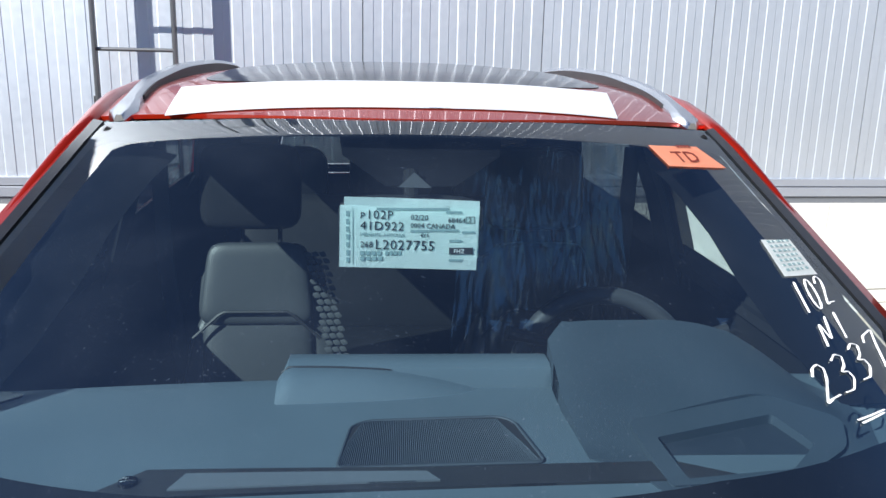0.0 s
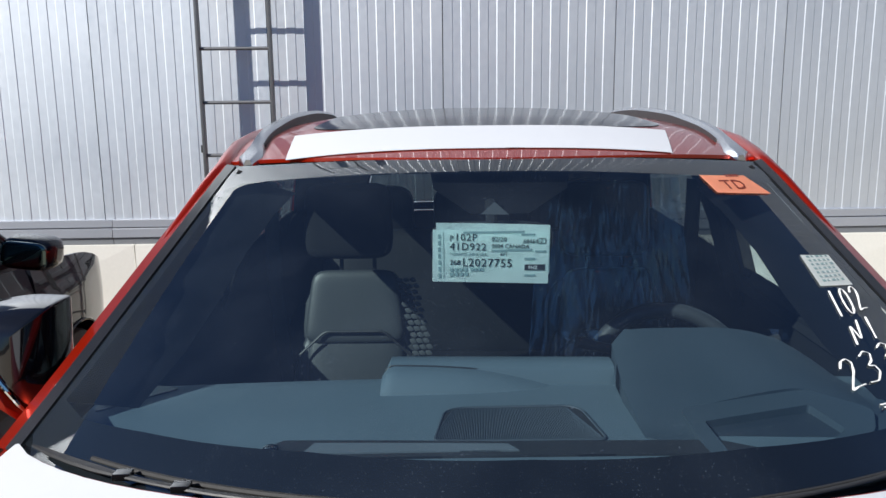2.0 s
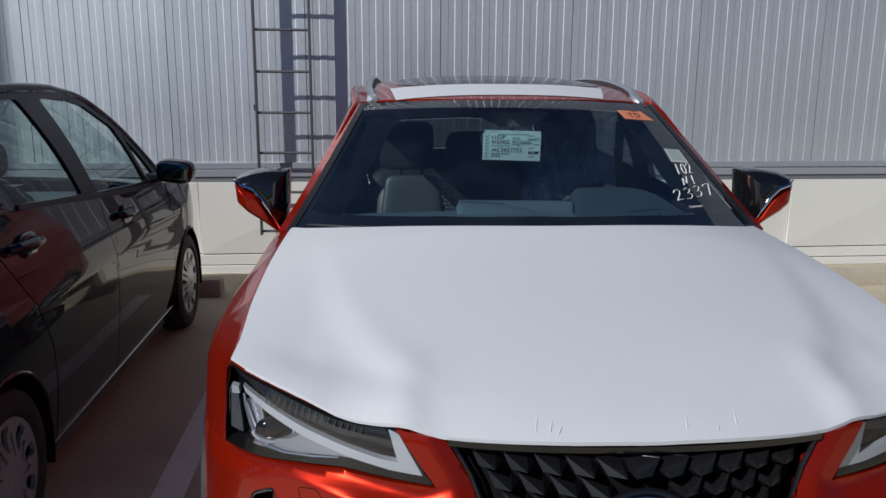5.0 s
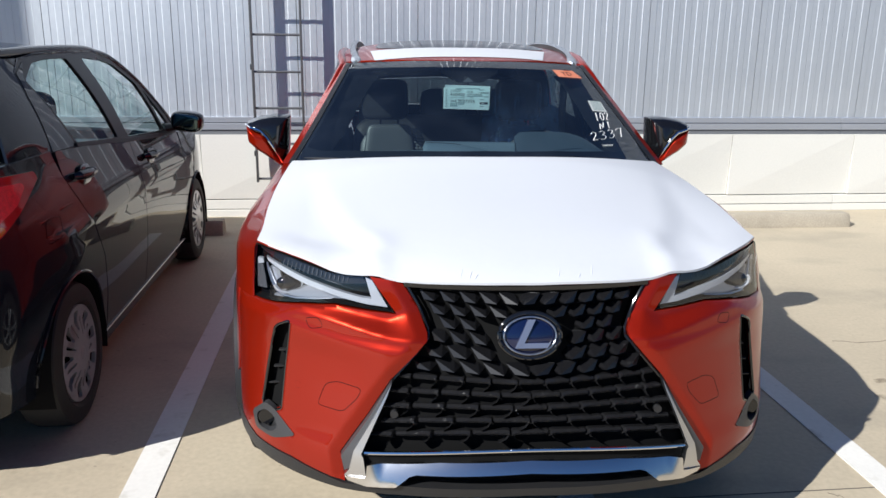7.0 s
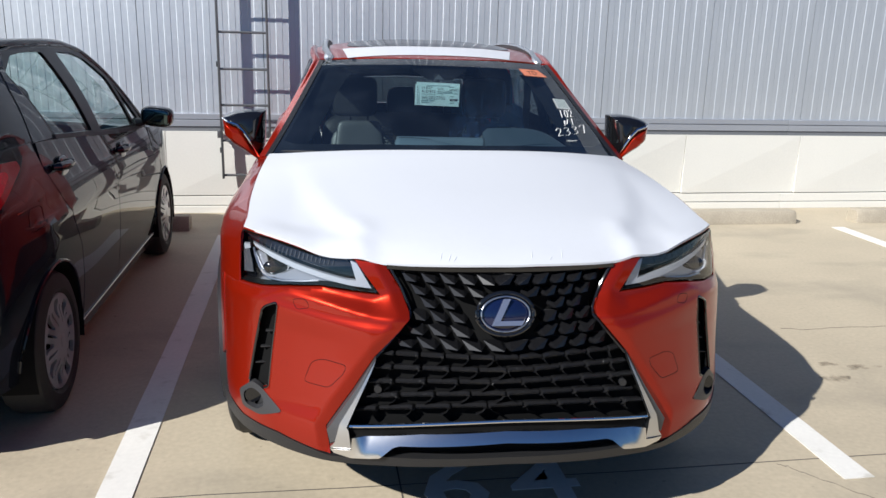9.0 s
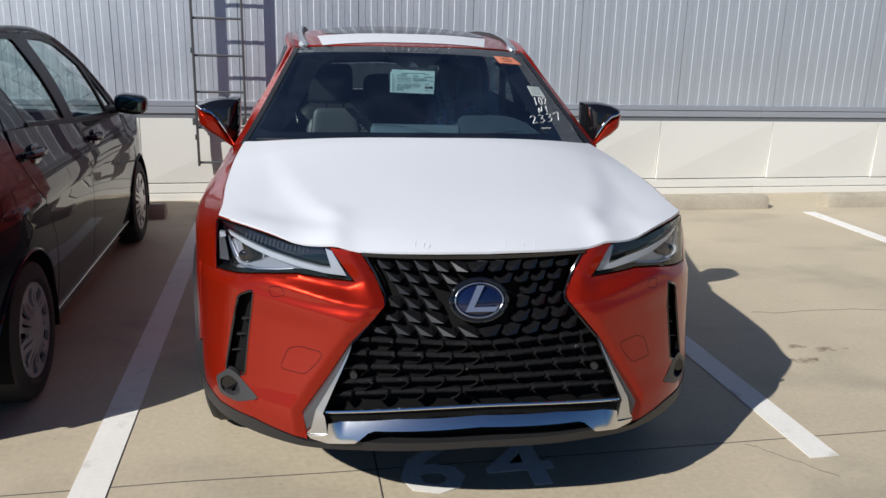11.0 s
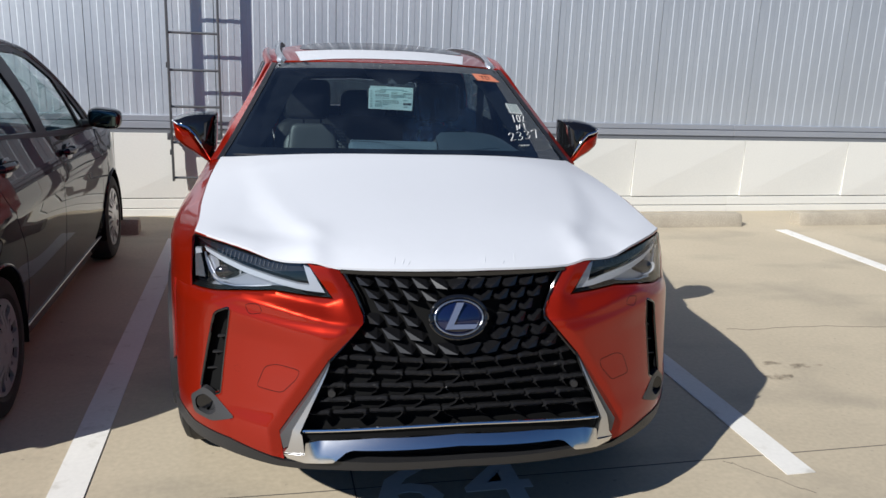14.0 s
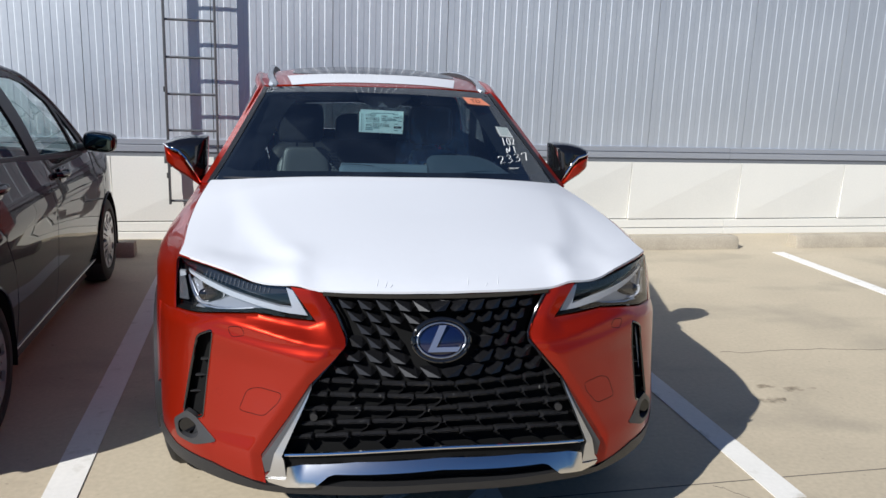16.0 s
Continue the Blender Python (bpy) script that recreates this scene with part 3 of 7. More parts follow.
def cheek_y(x, z):
    """The bumper's cheek: a crisp ridge from the vent to the waist of the grille, and a flange turned in along the grille."""
    ease = lambda v: (lambda c: c * c * (3 - 2 * c))(max(0.0, min(1.0, v)))
    a = abs(x)
    dz = z - ridge_z(a)
    k = 1 / (1 + math.exp(max(-30.0, min(30.0, -dz / 0.0022))))
    g = k * max(0.0, 1 - max(dz, 0.0) / (0.065 - 0.033 * ease((a - 0.33) / 0.07))) ** 1.2 + (1 - k) * max(0.0, 1 + min(dz, 0.0) / 0.22) ** 1.6
    d = 1.0
    for (x0, z0), (x1, z1) in zip(GRILLE_EDGE, GRILLE_EDGE[1:]):
        k = max(0.0, min(1.0, ((a - x0) * (x1 - x0) + (z - z0) * (z1 - z0)) / ((x1 - x0) ** 2 + (z1 - z0) ** 2)))
        d = min(d, math.hypot(a - x0 - k * (x1 - x0), z - z0 - k * (z1 - z0)))
    # below the ridge the cheek is planed flat from the grille to the corner
    flat = 0.0
    if 0.40 < a < 0.83:
        flat = 0.30 * (nose_base(0.40) + (nose_base(0.83) - nose_base(0.40)) * (a - 0.40) / 0.43 - nose_base(a)) * ease((0.775 - z) / 0.12) * ease((z - 0.32) / 0.16)
    return front_y(x, z) + flat - 0.038 * (1 - 0.6 * ease((a - 0.32) / 0.42)) * ease((0.90 - a) / 0.06) * g + 0.016 * max(0.0, 1 - d / 0.036) ** 1.1


RIDGE = [(0.27, 0.740), (0.36, 0.748), (0.45, 0.760), (0.56, 0.777), (0.63, 0.782), (0.68, 0.770), (0.74, 0.750), (0.87, 0.725)]


def ridge_z(a):
    return curve_at(RIDGE, a)


TOP_Z = [(0.12, 0.72), (0.175, 0.78), (0.267, 0.89), (0.358, 0.922), (0.5, 0.940), (0.8, 0.975), (1.1, 1.0), (1.4, 1.018), (1.6, 1.03), (2.4, 1.045), (3.2, 1.075), (3.9, 1.10), (4.5, 1.08)]
TOP_X = [(0.1, 0.80), (0.5, 0.795), (0.8, 0.808), (1.1, 0.812), (1.4, 0.808), (1.6, 0.80), (2.4, 0.80), (3.2, 0.79), (3.9, 0.75), (4.2, 0.71), (4.5, 0.62)]
HOOD_MID = [(0.10, 0.880), (0.13, 0.897), (0.175, 0.918), (0.267, 0.947), (0.4, 0.98), (0.7, 1.03), (1.0, 1.065), (1.2, 1.083), (1.6, 1.10)]
TAIL = [(3.4, 1.0), (3.9, 0.975), (4.2, 0.92), (4.4, 0.82), (4.495, 0.70)]


def side_x(y, z):
    b = y - curve_at(PROFILE, min(z, 0.95))
    x = corner_x(b)
    x += 0.016 * math.exp(-((y - 0.95) / 0.30) ** 2) * (1 - math.exp(-((z - 0.1) / 0.3) ** 2))
    x += 0.016 * math.exp(-((y - 3.59) / 0.34) ** 2)
    x -= 0.012 * math.exp(-((z - 0.60) / 0.07) ** 2) * math.exp(-((y - 2.2) / 0.7) ** 2)
    if z < 0.42:
        x -= 0.10 * (0.42 - z) ** 1.5 * 2
    if y > 3.4:
        x *= curve_at(TAIL, y)
    zt, xt = curve_at(TOP_Z, y), min(curve_at(TOP_X, y), x)
    z0 = zt - 0.13
    if z > z0:
        x -= (x - xt) * ((z - z0) / (zt - z0)) ** 2.2
    return x


DOME = [(0.20, 0.30), (0.30, 0.375), (0.42, 0.45), (0.60, 0.515), (0.9, 0.58), (1.3, 0.67)]
VALLEY = [(0.14, 0.004), (0.24, 0.010), (0.36, 0.0145), (0.55, 0.0125), (0.8, 0.007), (1.15, 0.002), (1.3, 0.0)]


def hood_z(x, y):
    mid, edge = curve_at(HOOD_MID, y), curve_at(TOP_Z, y)
    u = abs(x) / curve_at(TOP_X, y)
    z = mid - (mid - edge) * min(u, 1.05) ** 2.3
    # a broad dome: outside its rim the sheet falls into a valley, then rises again to the shoulder
    rim = curve_at(DOME, y)
    near = max(0.0, min(1.0, (y - nose_base(x) - 0.15) / 0.16))
    depth = curve_at(VALLEY, y) * near * near * (3 - 2 * near)
    d = (abs(x) - rim) / 0.10
    if d > 0:
        k = min(d, 1.0)
        z -= depth * k * k * (3 - 2 * k) * max(0.0, 1 - max(0.0, (u - 0.80) / 0.20)) ** 1.2
    z += 0.08 * depth * math.exp(-(d / 0.5) ** 2)
    # the front edge steps up beside the inner corner of each headlamp
    step = max(0.0, min(1.0, (0.45 - y) / 0.2))
    z += step * (0.012 * math.exp(-((abs(x) - 0.425) / 0.045) ** 2) - 0.007 * math.exp(-((abs(x) - 0.55) / 0.05) ** 2))
    # the rear edge of the hood kicks up before the cowl
    z += 0.021 * max(0.0, min(1.0, (y - 0.70) / 0.40)) ** 1.5 * max(0.0, 1 - u ** 3)
    return z


def screen_y(x, z):
    return 1.21 + (z - 1.083) * 1.84 + 12.0 * max(0.0, z - 1.395) ** 2 + 0.55 * x * x + 0.10 * x ** 4


ROOF_MID = [(1.85, 1.43), (1.91, 1.448), (2.1, 1.486), (2.4, 1.522), (2.8, 1.537), (3.3, 1.522), (3.8, 1.474), (4.15, 1.422)]
ROOF_EDGE = [(1.9, 0.566), (2.05, 0.572), (2.4, 0.60), (3.0, 0.605), (3.8, 0.575), (4.15, 0.55)]


def roof_z(x, y):
    return curve_at(ROOF_MID, y) - 0.052 * (abs(x) / curve_at(ROOF_EDGE, y)) ** 2.4


def glass_x(y, z):
    """The slope of the side windows."""
    lo, hi = (curve_at(TOP_X, y) - 0.012, curve_at(TOP_Z, y)), (curve_at(ROOF_EDGE, y) + 0.03, curve_at(ROOF_MID, y) - 0.075)
    k = (z - lo[1]) / (hi[1] - lo[1])
    return lo[0] + (hi[0] - lo[0]) * k + 0.015 * math.sin(max(0, min(1, k)) * math.pi)


HEADLAMP = [(0.803, 0.775), (0.806, 0.83), (0.802, 0.929), (0.687, 0.922), (0.62, 0.911), (0.56, 0.900), (0.51, 0.897), (0.456, 0.900), (0.434, 0.897), (0.373, 0.808), (0.45, 0.812), (0.54, 0.817), (0.64, 0.803), (0.73, 0.784)]
GRILLE = [(0.0, 0.893), (0.18, 0.893), (0.346, 0.897), (0.306, 0.83), (0.277, 0.763), (0.276, 0.745), (0.378, 0.628), (0.442, 0.522), (0.522, 0.405), (0.513, 0.345), (0.37, 0.342), (0.0, 0.375)]


def mirrored(half):
    return half + [(-x, z) for x, z in half[::-1] if abs(x) > 1e-6]


def both_sides(make):
    for s in (1, -1):
        make(s)


def front_panel(outline, s, step=0.02, holes=(), depth=0.02, push=0.0, shape=None):
    """A sheet on the nose, on the side s; push sets it back."""
    return panel([(s * x, z) for x, z in outline], lambda x, z: (x, (shape or front_y)(x, z) + push, z), step, [[(s * x, z) for x, z in h] for h in holes], depth, (0, 1, 0))


def side_panel(outline, s, step=0.035, holes=(), depth=0.02, push=0.0):
    return panel(outline, lambda y, z: (s * (side_x(y, z) - push), y, z), step, holes, depth, (-s, 0, 0))


def wheel(parent, x, y, z, r, s, rim_r, width, spokes, alloy, label, name="wheel"):
    """A road wheel as a part, with tyre, rim, hub and spokes under it."""
    hub = new(name)
    hub.parent = parent
    hub["label"] = label
    bm = bmesh.new()
    w = width / 2
    prof = [(-w * 0.8, rim_r), (-w, rim_r + 0.02), (-w, r - 0.045), (-w * 0.86, r - 0.012), (-w * 0.62, r), (w * 0.62, r), (w * 0.86, r - 0.012), (w, r - 0.045), (w, rim_r + 0.02), (w * 0.8, rim_r)]
    revolve(bm, prof, "x", (x, y, z), 64)
    for k in (-0.3, 0.0, 0.3):
        revolve(bm, [(k * width - 0.004, r + 0.0005), (k * width - 0.003, r - 0.006), (k * width + 0.003, r - 0.006), (k * width + 0.004, r + 0.0005)], "x", (x, y, z), 64)
    part("tyre", bm, RUBBER, hub, "black rubber tyre")
    bm = bmesh.new()
    revolve(bm, [(s * w * 0.8, rim_r), (s * w * 0.92, rim_r + 0.004), (s * w * 0.92, rim_r - 0.012), (s * w * 0.6, rim_r - 0.022), (-s * w * 0.7, rim_r - 0.03)], "x", (x, y, z), 64)
    part("rim", bm, alloy, hub)
    bm = bmesh.new()
    revolve(bm, [(0.0, rim_r - 0.02), (0.0, 0.0001)], "x", (x, y, z), 40)
    part("brake_back", bm, BLACK_VOID, hub)
    for k in range(spokes):
        a = k * 2 * math.pi / spokes
        bm = bmesh.new()
        for d in (-0.10, 0.10):
            pts = []
            for u in span(0.0, 1.0, 5):
                rad = 0.05 + (rim_r - 0.055) * u
                ang = a + d * (0.35 + 0.9 * u)
                pts.append((x + s * w * (0.74 + 0.1 * u), y + math.cos(ang) * rad, z + math.sin(ang) * rad))
            tube(bm, pts, [0.021, 0.019, 0.018, 0.019, 0.023], 8)
        part("spoke", bm, alloy, hub)
    bm = bmesh.new()
    revolve(bm, [(s * w * 0.55, 0.06), (s * w * 0.9, 0.058), (s * w * 0.96, 0.045), (s * w * 0.97, 0.0002)], "x", (x, y, z), 24)
    part("hub_cap", bm, alloy, hub)
    return hub


def crossover(place):
    car = thing("crossover_car", "orange-red crossover car with white transport film on its hood", "car", place)

    # hood, and the film stuck over it
    front = []
    for x in span(-0.795, 0.795, 41):
        z = 0.893 + 0.042 * (abs(x) / 0.8) ** 1.5
        front.append((x, front_y(x, z) + 0.004))
    rear = [(x, 1.135 + 0.38 * x * x + 0.30 * x ** 4) for x in span(0.80, -0.80, 33)]
    right = [(curve_at(TOP_X, y) - 0.003, y) for y in span(0.56, 1.46, 14)]
    left = [(-x, y) for x, y in right[::-1]]
    hood_outline = front + right + rear + left
    bm = panel(hood_outline, lambda x, y: (x, y, hood_z(x, y)), 0.035, (), 0.006, (0, 0, -1))
    hood = part("hood", bm, RED, car)
    film_outline = [(x * 0.996, y + (-0.0035 if y < 0.6 else -0.008 if y > 1.12 and abs(x) < 0.79 else 0)) for x, y in hood_outline]
    def film_place(x, y):
        wr = 0.0016 * noise.noise((x * 9, y * 3, 2.0)) * max(0, 1 - (y - 0.1) / 0.25) if y < 0.35 else 0
        return (x, y, hood_z(x, y) + 0.004 + wr)
    bm = panel(film_outline, film_place, 0.022, (), 0.007, (0, 0, -1))
    film = part("protective_film", bm, FILM, hood, "white transport film over the whole hood")
    for x, l in ((-0.19, 0.05), (-0.165, 0.035), (-0.15, 0.02), (0.085, 0.05), (0.18, 0.055), (0.14, 0.02)):
        bm = bmesh.new()
        y0 = front_y(x, 0.9) + 0.012
        tube(bm, [(x + 0.004 * k, y0 + l * k / 3, hood_z(x, y0 + l * k / 3) + 0.0035) for k in range(4)], [0.0006, 0.0022, 0.0018, 0.0004], 6)
        part("crease", bm, FILM, film)

    # front fascia
    vent = fillet([(0.672, 0.752), (0.724, 0.722), (0.750, 0.60), (0.774, 0.468), (0.746, 0.452), (0.708, 0.474), (0.694, 0.60)], [0.02, 0.02, 0.05, 0.008, 0.008, 0.008, 0.05])
    fog = fillet([(0.812, 0.428), (0.765, 0.474), (0.735, 0.468), (0.664, 0.418), (0.74, 0.382), (0.800, 0.381)], 0.012)

    def cheek(s):
        outline = [(0.352, 0.890), (0.40, 0.897), (0.44, 0.900), (0.366, 0.803), (0.45, 0.805), (0.54, 0.810), (0.64, 0.796), (0.73, 0.777), (0.803, 0.768), (0.872, 0.758),
                   (0.872, 0.60), (0.868, 0.45), (0.858, 0.375), (0.80, 0.352), (0.68, 0.352), (0.56, 0.330), (0.516, 0.322), (0.519, 0.345), (0.529, 0.405), (0.449, 0.525), (0.385, 0.632), (0.283, 0.747), (0.283, 0.763), (0.312, 0.83)]
        bumper = part("bumper_cheek", front_panel(outline, s, 0.008, (vent, fog), 0.022, 0.0, cheek_y), RED, car, angle=60)
        # vertical air curtain with its dark slot and fins
        bm = front_panel([(x * 1.0 + (x - 0.72) * 0.06, z + (z - 0.6) * 0.02) for x, z in vent], s, 0.02, (), 0.0, 0.045, cheek_y)
        slot = part("air_vent", bm, BLACK_VOID, bumper, "tall narrow black air vent")
        for k in range(3):
            z = 0.53 + 0.055 * k
            x = 0.737 - 0.018 * k
            bm = bmesh.new()
            box(bm, s * x - 0.016, s * x + 0.016, cheek_y(x, z) + 0.030, cheek_y(x, z) + 0.046, z - 0.002, z + 0.002, 0.001)
            part("fin", bm, BLACK_PLASTIC, slot)
        bm = bmesh.new()
        ring = [(x, z) for x, z in resample(list(vent), 0.03)]
        tube(bm, [(s * x, cheek_y(x, z) + 0.004, z) for x, z in ring], 0.0045, 8, closed=True)
        part("vent_surround", bm, BLACK_GLOSS, slot)
        # lamp pocket below
        bm = front_panel([(x + (x - 0.74) * 0.05, z + (z - 0.43) * 0.05) for x, z in fog], s, 0.015, (), 0.0, 0.05, cheek_y)
        pocket = part("fog_pocket", bm, BLACK_PLASTIC, bumper, "grey-edged black lamp pocket")
        inner = fillet([(0.797, 0.427), (0.765, 0.455), (0.733, 0.446), (0.722, 0.418), (0.745, 0.396), (0.79, 0.394)], 0.02)
        bm = front_panel(fog, s, 0.012, (inner,), 0.03, -0.003, cheek_y)
        part("pocket_surround", bm, mat("satin_grey", (0.055, 0.055, 0.058), 0.4, 0.4), pocket)
        bm = bmesh.new()
        c = Vector((s * 0.765, cheek_y(0.765, 0.42) + 0.02, 0.422))
        tube(bm, [c, c + Vector((0, 0.03, 0))], [0.024, 0.016], 20)
        part("sensor_cup", bm, BLACK_GLOSS, pocket)
        # washer flap and tow cover: thin shut lines
        for pts in (fillet([(0.628, 0.768), (0.586, 0.776), (0.574, 0.751), (0.616, 0.740)], 0.012), fillet([(0.596, 0.525), (0.570, 0.590), (0.535, 0.604), (0.466, 0.597), (0.476, 0.570), (0.520, 0.522)], 0.015)):
            bm = bmesh.new()
            tube(bm, [(s * x, cheek_y(x, z) + 0.0006, z) for x, z in resample(pts, 0.01)], 0.0012, 5, closed=True)
            part("shut_line", bm, BLACK_VOID, bumper)
        bm = bmesh.new()
        tube(bm, [(s * (0.655 + 0.010 * math.cos(k * math.pi / 10)), cheek_y(0.655 + 0.010 * math.cos(k * math.pi / 10), 0.565 + 0.010 * math.sin(k * math.pi / 10)) + 0.0005, 0.565 + 0.010 * math.sin(k * math.pi / 10)) for k in range(20)], 0.0005, 5, closed=True)
        part("parking_sensor", bm, BLACK_VOID, bumper)

    both_sides(cheek)

    # headlamps
    def headlamp(s):
        lamp = new("headlamp")
        lamp.parent = car
        lamp["label"] = "slim dark headlamp with a white L-shaped light strip"
        hl = fillet(HEADLAMP, [0.012, 0, 0.02, 0, 0, 0, 0, 0.008, 0.008, 0.004, 0, 0, 0, 0])
        part("housing", front_panel(hl, s, 0.02, (), 0.0, 0.055), BLACK_GLOSS, lamp)
        bm = bmesh.new()
        ring = resample(hl, 0.02)
        strip(bm, [(s * x, front_y(x, z) + 0.003, z) for x, z in ring + ring[:1]], [(s * (x + (x - 0.6) * 0.02), front_y(x, z) + 0.060, z) for x, z in ring + ring[:1]], 0.001, (0, 0, 1))
        part("side_wall", bm, BLACK_VOID, lamp)
        part("lens", front_panel(hl, s, 0.018, (), 0.0, 0.0), LENS, lamp)
        # ribbed dark blade above the light strip
        blade = [(0.78, 0.918), (0.687, 0.918), (0.62, 0.907), (0.56, 0.896), (0.51, 0.893), (0.464, 0.896), (0.450, 0.876), (0.53, 0.866), (0.62, 0.88), (0.70, 0.897), (0.76, 0.912)]
        part("blade", front_panel(blade, s, 0.02, (), 0.01, 0.020), mat("ribbed_dark", (0.012, 0.012, 0.014), 0.3, bump=0.3, fine=300), lamp)
        for k in range(16):
            x = 0.50 + 0.013 * k
            bm = bmesh.new()
            tube(bm, [(s * x, front_y(x, 0.902) + 0.017, 0.893 + 0.0011 * k), (s * (x + 0.006), front_y(x, 0.88) + 0.017, 0.874 + 0.0009 * k)], 0.0013, 5)
            part("rib", bm, BLACK_PLASTIC, lamp)
        strip_l = [(0.758, 0.900), (0.70, 0.886), (0.62, 0.866), (0.53, 0.848), (0.47, 0.838), (0.436, 0.836), (0.454, 0.895), (0.434, 0.887), (0.391, 0.817), (0.45, 0.820), (0.53, 0.831), (0.62, 0.849), (0.70, 0.871), (0.752, 0.890)]
        part("light_strip", front_panel(strip_l, s, 0.012, (), 0.018, 0.012), LIGHTGUIDE, lamp, "white L-shaped light strip")
        # projector and the small reflectors beneath
        c = Vector((s * 0.685, front_y(0.685, 0.835) + 0.03, 0.838))
        bm = bmesh.new()
        bmesh.ops.create_uvsphere(bm, u_segments=24, v_segments=14, radius=0.030, matrix=Matrix.Translation(c) @ Matrix.Diagonal((1.25, 0.6, 0.8, 1)))
        part("projector", bm, BLACK_GLOSS, lamp)
        bm = bmesh.new()
        tube(bm, [c + Vector((math.cos(a) * 0.042, -0.004, math.sin(a) * 0.029)) for a in span(math.pi * 1.05, math.pi * 2.15, 14)], 0.0045, 8)
        part("projector_ring", bm, LIGHTGUIDE, lamp)
        smoked = mat("smoked_reflector", (0.44, 0.45, 0.48), 0.30, 0.65)
        silver = mat("silver_reflector", (0.36, 0.38, 0.41), 0.22, 0.8)
        for pts, mt, push in (([(0.792, 0.800), (0.794, 0.880), (0.776, 0.886), (0.764, 0.838), (0.758, 0.806)], silver, 0.020), ([(0.49, 0.822), (0.54, 0.821), (0.60, 0.813), (0.65, 0.804), (0.71, 0.793), (0.735, 0.790), (0.70, 0.812), (0.655, 0.826), (0.62, 0.846), (0.56, 0.836)], smoked, 0.030), ([(0.758, 0.856), (0.742, 0.826), (0.722, 0.812), (0.705, 0.830), (0.715, 0.868), (0.74, 0.874)], smoked, 0.034), ([(0.790, 0.868), (0.792, 0.884), (0.772, 0.889), (0.768, 0.878)], LIGHTGUIDE, 0.018)):
            part("reflector", front_panel(pts, s, 0.012, (), 0.02, push), mt, lamp)
        # the lower silver line from the outer corner to the middle of the lamp
        path = [(0.757, 0.882), (0.750, 0.860), (0.738, 0.835), (0.722, 0.812), (0.700, 0.803), (0.66, 0.804), (0.60, 0.813), (0.55, 0.822)]
        bm = bmesh.new()
        tube(bm, [(s * x, front_y(x, z) + 0.020, z) for x, z in path], [0.003, 0.005, 0.006, 0.006, 0.005, 0.004, 0.003, 0.0015], 8)
        part("silver_line", bm, SATIN, lamp)
    both_sides(headlamp)

    # spindle grille
    GRILLE_BLACK = mat("grille_black", (0.012, 0.012, 0.013), 0.22, spec=0.6, coat=0.3)
    SPIKE_BLACK = mat("spike_black", (0.008, 0.008, 0.009), 0.27, spec=0.42)
    grille = new("grille")
    grille.parent = car
    grille["label"] = "large gloss-black hourglass grille of many angular blocks"
    hole = mirrored(GRILLE)
    def grille_y(x, z):
        return front_y(x, z) + 0.018 - 0.035 * math.exp(-(x / 0.22) ** 2) * max(0, min(1, (z - 0.42) / 0.2))
    bm = panel(hole, lambda x, z: (x, grille_y(x, z) + 0.035, z), 0.035, (), 0.0, (0, 1, 0))
    part("backing", bm, BLACK_VOID, grille)
    edge = [(0.346, 0.897), (0.306, 0.83), (0.279, 0.765), (0.279, 0.743), (0.381, 0.626)]
    for s in (1, -1):
        bm = bmesh.new()
        tube(bm, [(s * x, front_y(x, z) + 0.012, z) for (x0, z0), (x1, z1) in zip(edge, edge[1:]) for x, z in [(x0 + (x1 - x0) * u, z0 + (z1 - z0) * u) for u in (0, 0.33, 0.66)]] + [(s * edge[-1][0], front_y(*edge[-1]) + 0.012, edge[-1][1])], 0.0045, 8)
        part("surround", bm, BLACK_GLOSS, grille)
    bm = bmesh.new()
    xs = span(-0.346, 0.346, 30)
    strip(bm, [(x, front_y(x, 0.889) + 0.002, 0.888 + 0.004 * (x / 0.35) ** 2) for x in xs], [(x, front_y(x, 0.876) + 0.006, 0.876 + 0.004 * (x / 0.35) ** 2) for x in xs], 0.012, (0, -0.6, 0.5))
    part("surround", bm, BLACK_GLOSS, grille)

    def half_width(z):
        for (x0, z0), (x1, z1) in zip(GRILLE[2:9], GRILLE[3:10]):
            if z1 <= z <= z0:
                return x0 + (x1 - x0) * (z0 - z) / max(z0 - z1, 1e-6)
        return 0.5

    def spike_mesh(w, h, mirror):
        """Upper grille block: a scale whose broad facet rises to a sharp tip, low and towards the middle."""
        bm = bmesh.new()
        sg = -1 if mirror else 1
        def at(x, z, y):
            return bm.verts.new((sg * x * w, y, z * h))
        a, b, c, d = at(-0.50, 0.44, 0.018), at(0.22, 0.46, 0.042), at(0.50, -0.04, 0.036), at(-0.18, -0.36, 0.004)
        tip = at(0.34, -0.40, -0.011)
        A, B, C, D, E = at(-0.52, 0.48, 0.044), at(0.26, 0.50, 0.044), at(0.53, -0.06, 0.044), at(0.36, -0.48, 0.044), at(-0.30, -0.42, 0.044)
        for f in ((a, tip, d), (a, b, tip), (b, c, tip), (a, A, B, b), (b, B, C, c), (c, C, D, tip), (tip, D, E, d), (d, E, A, a)):
            bm.faces.new(f)
        bmesh.ops.recalc_face_normals(bm, faces=bm.faces[:])
        return mesh_of("block", bm, SPIKE_BLACK, smooth=False)

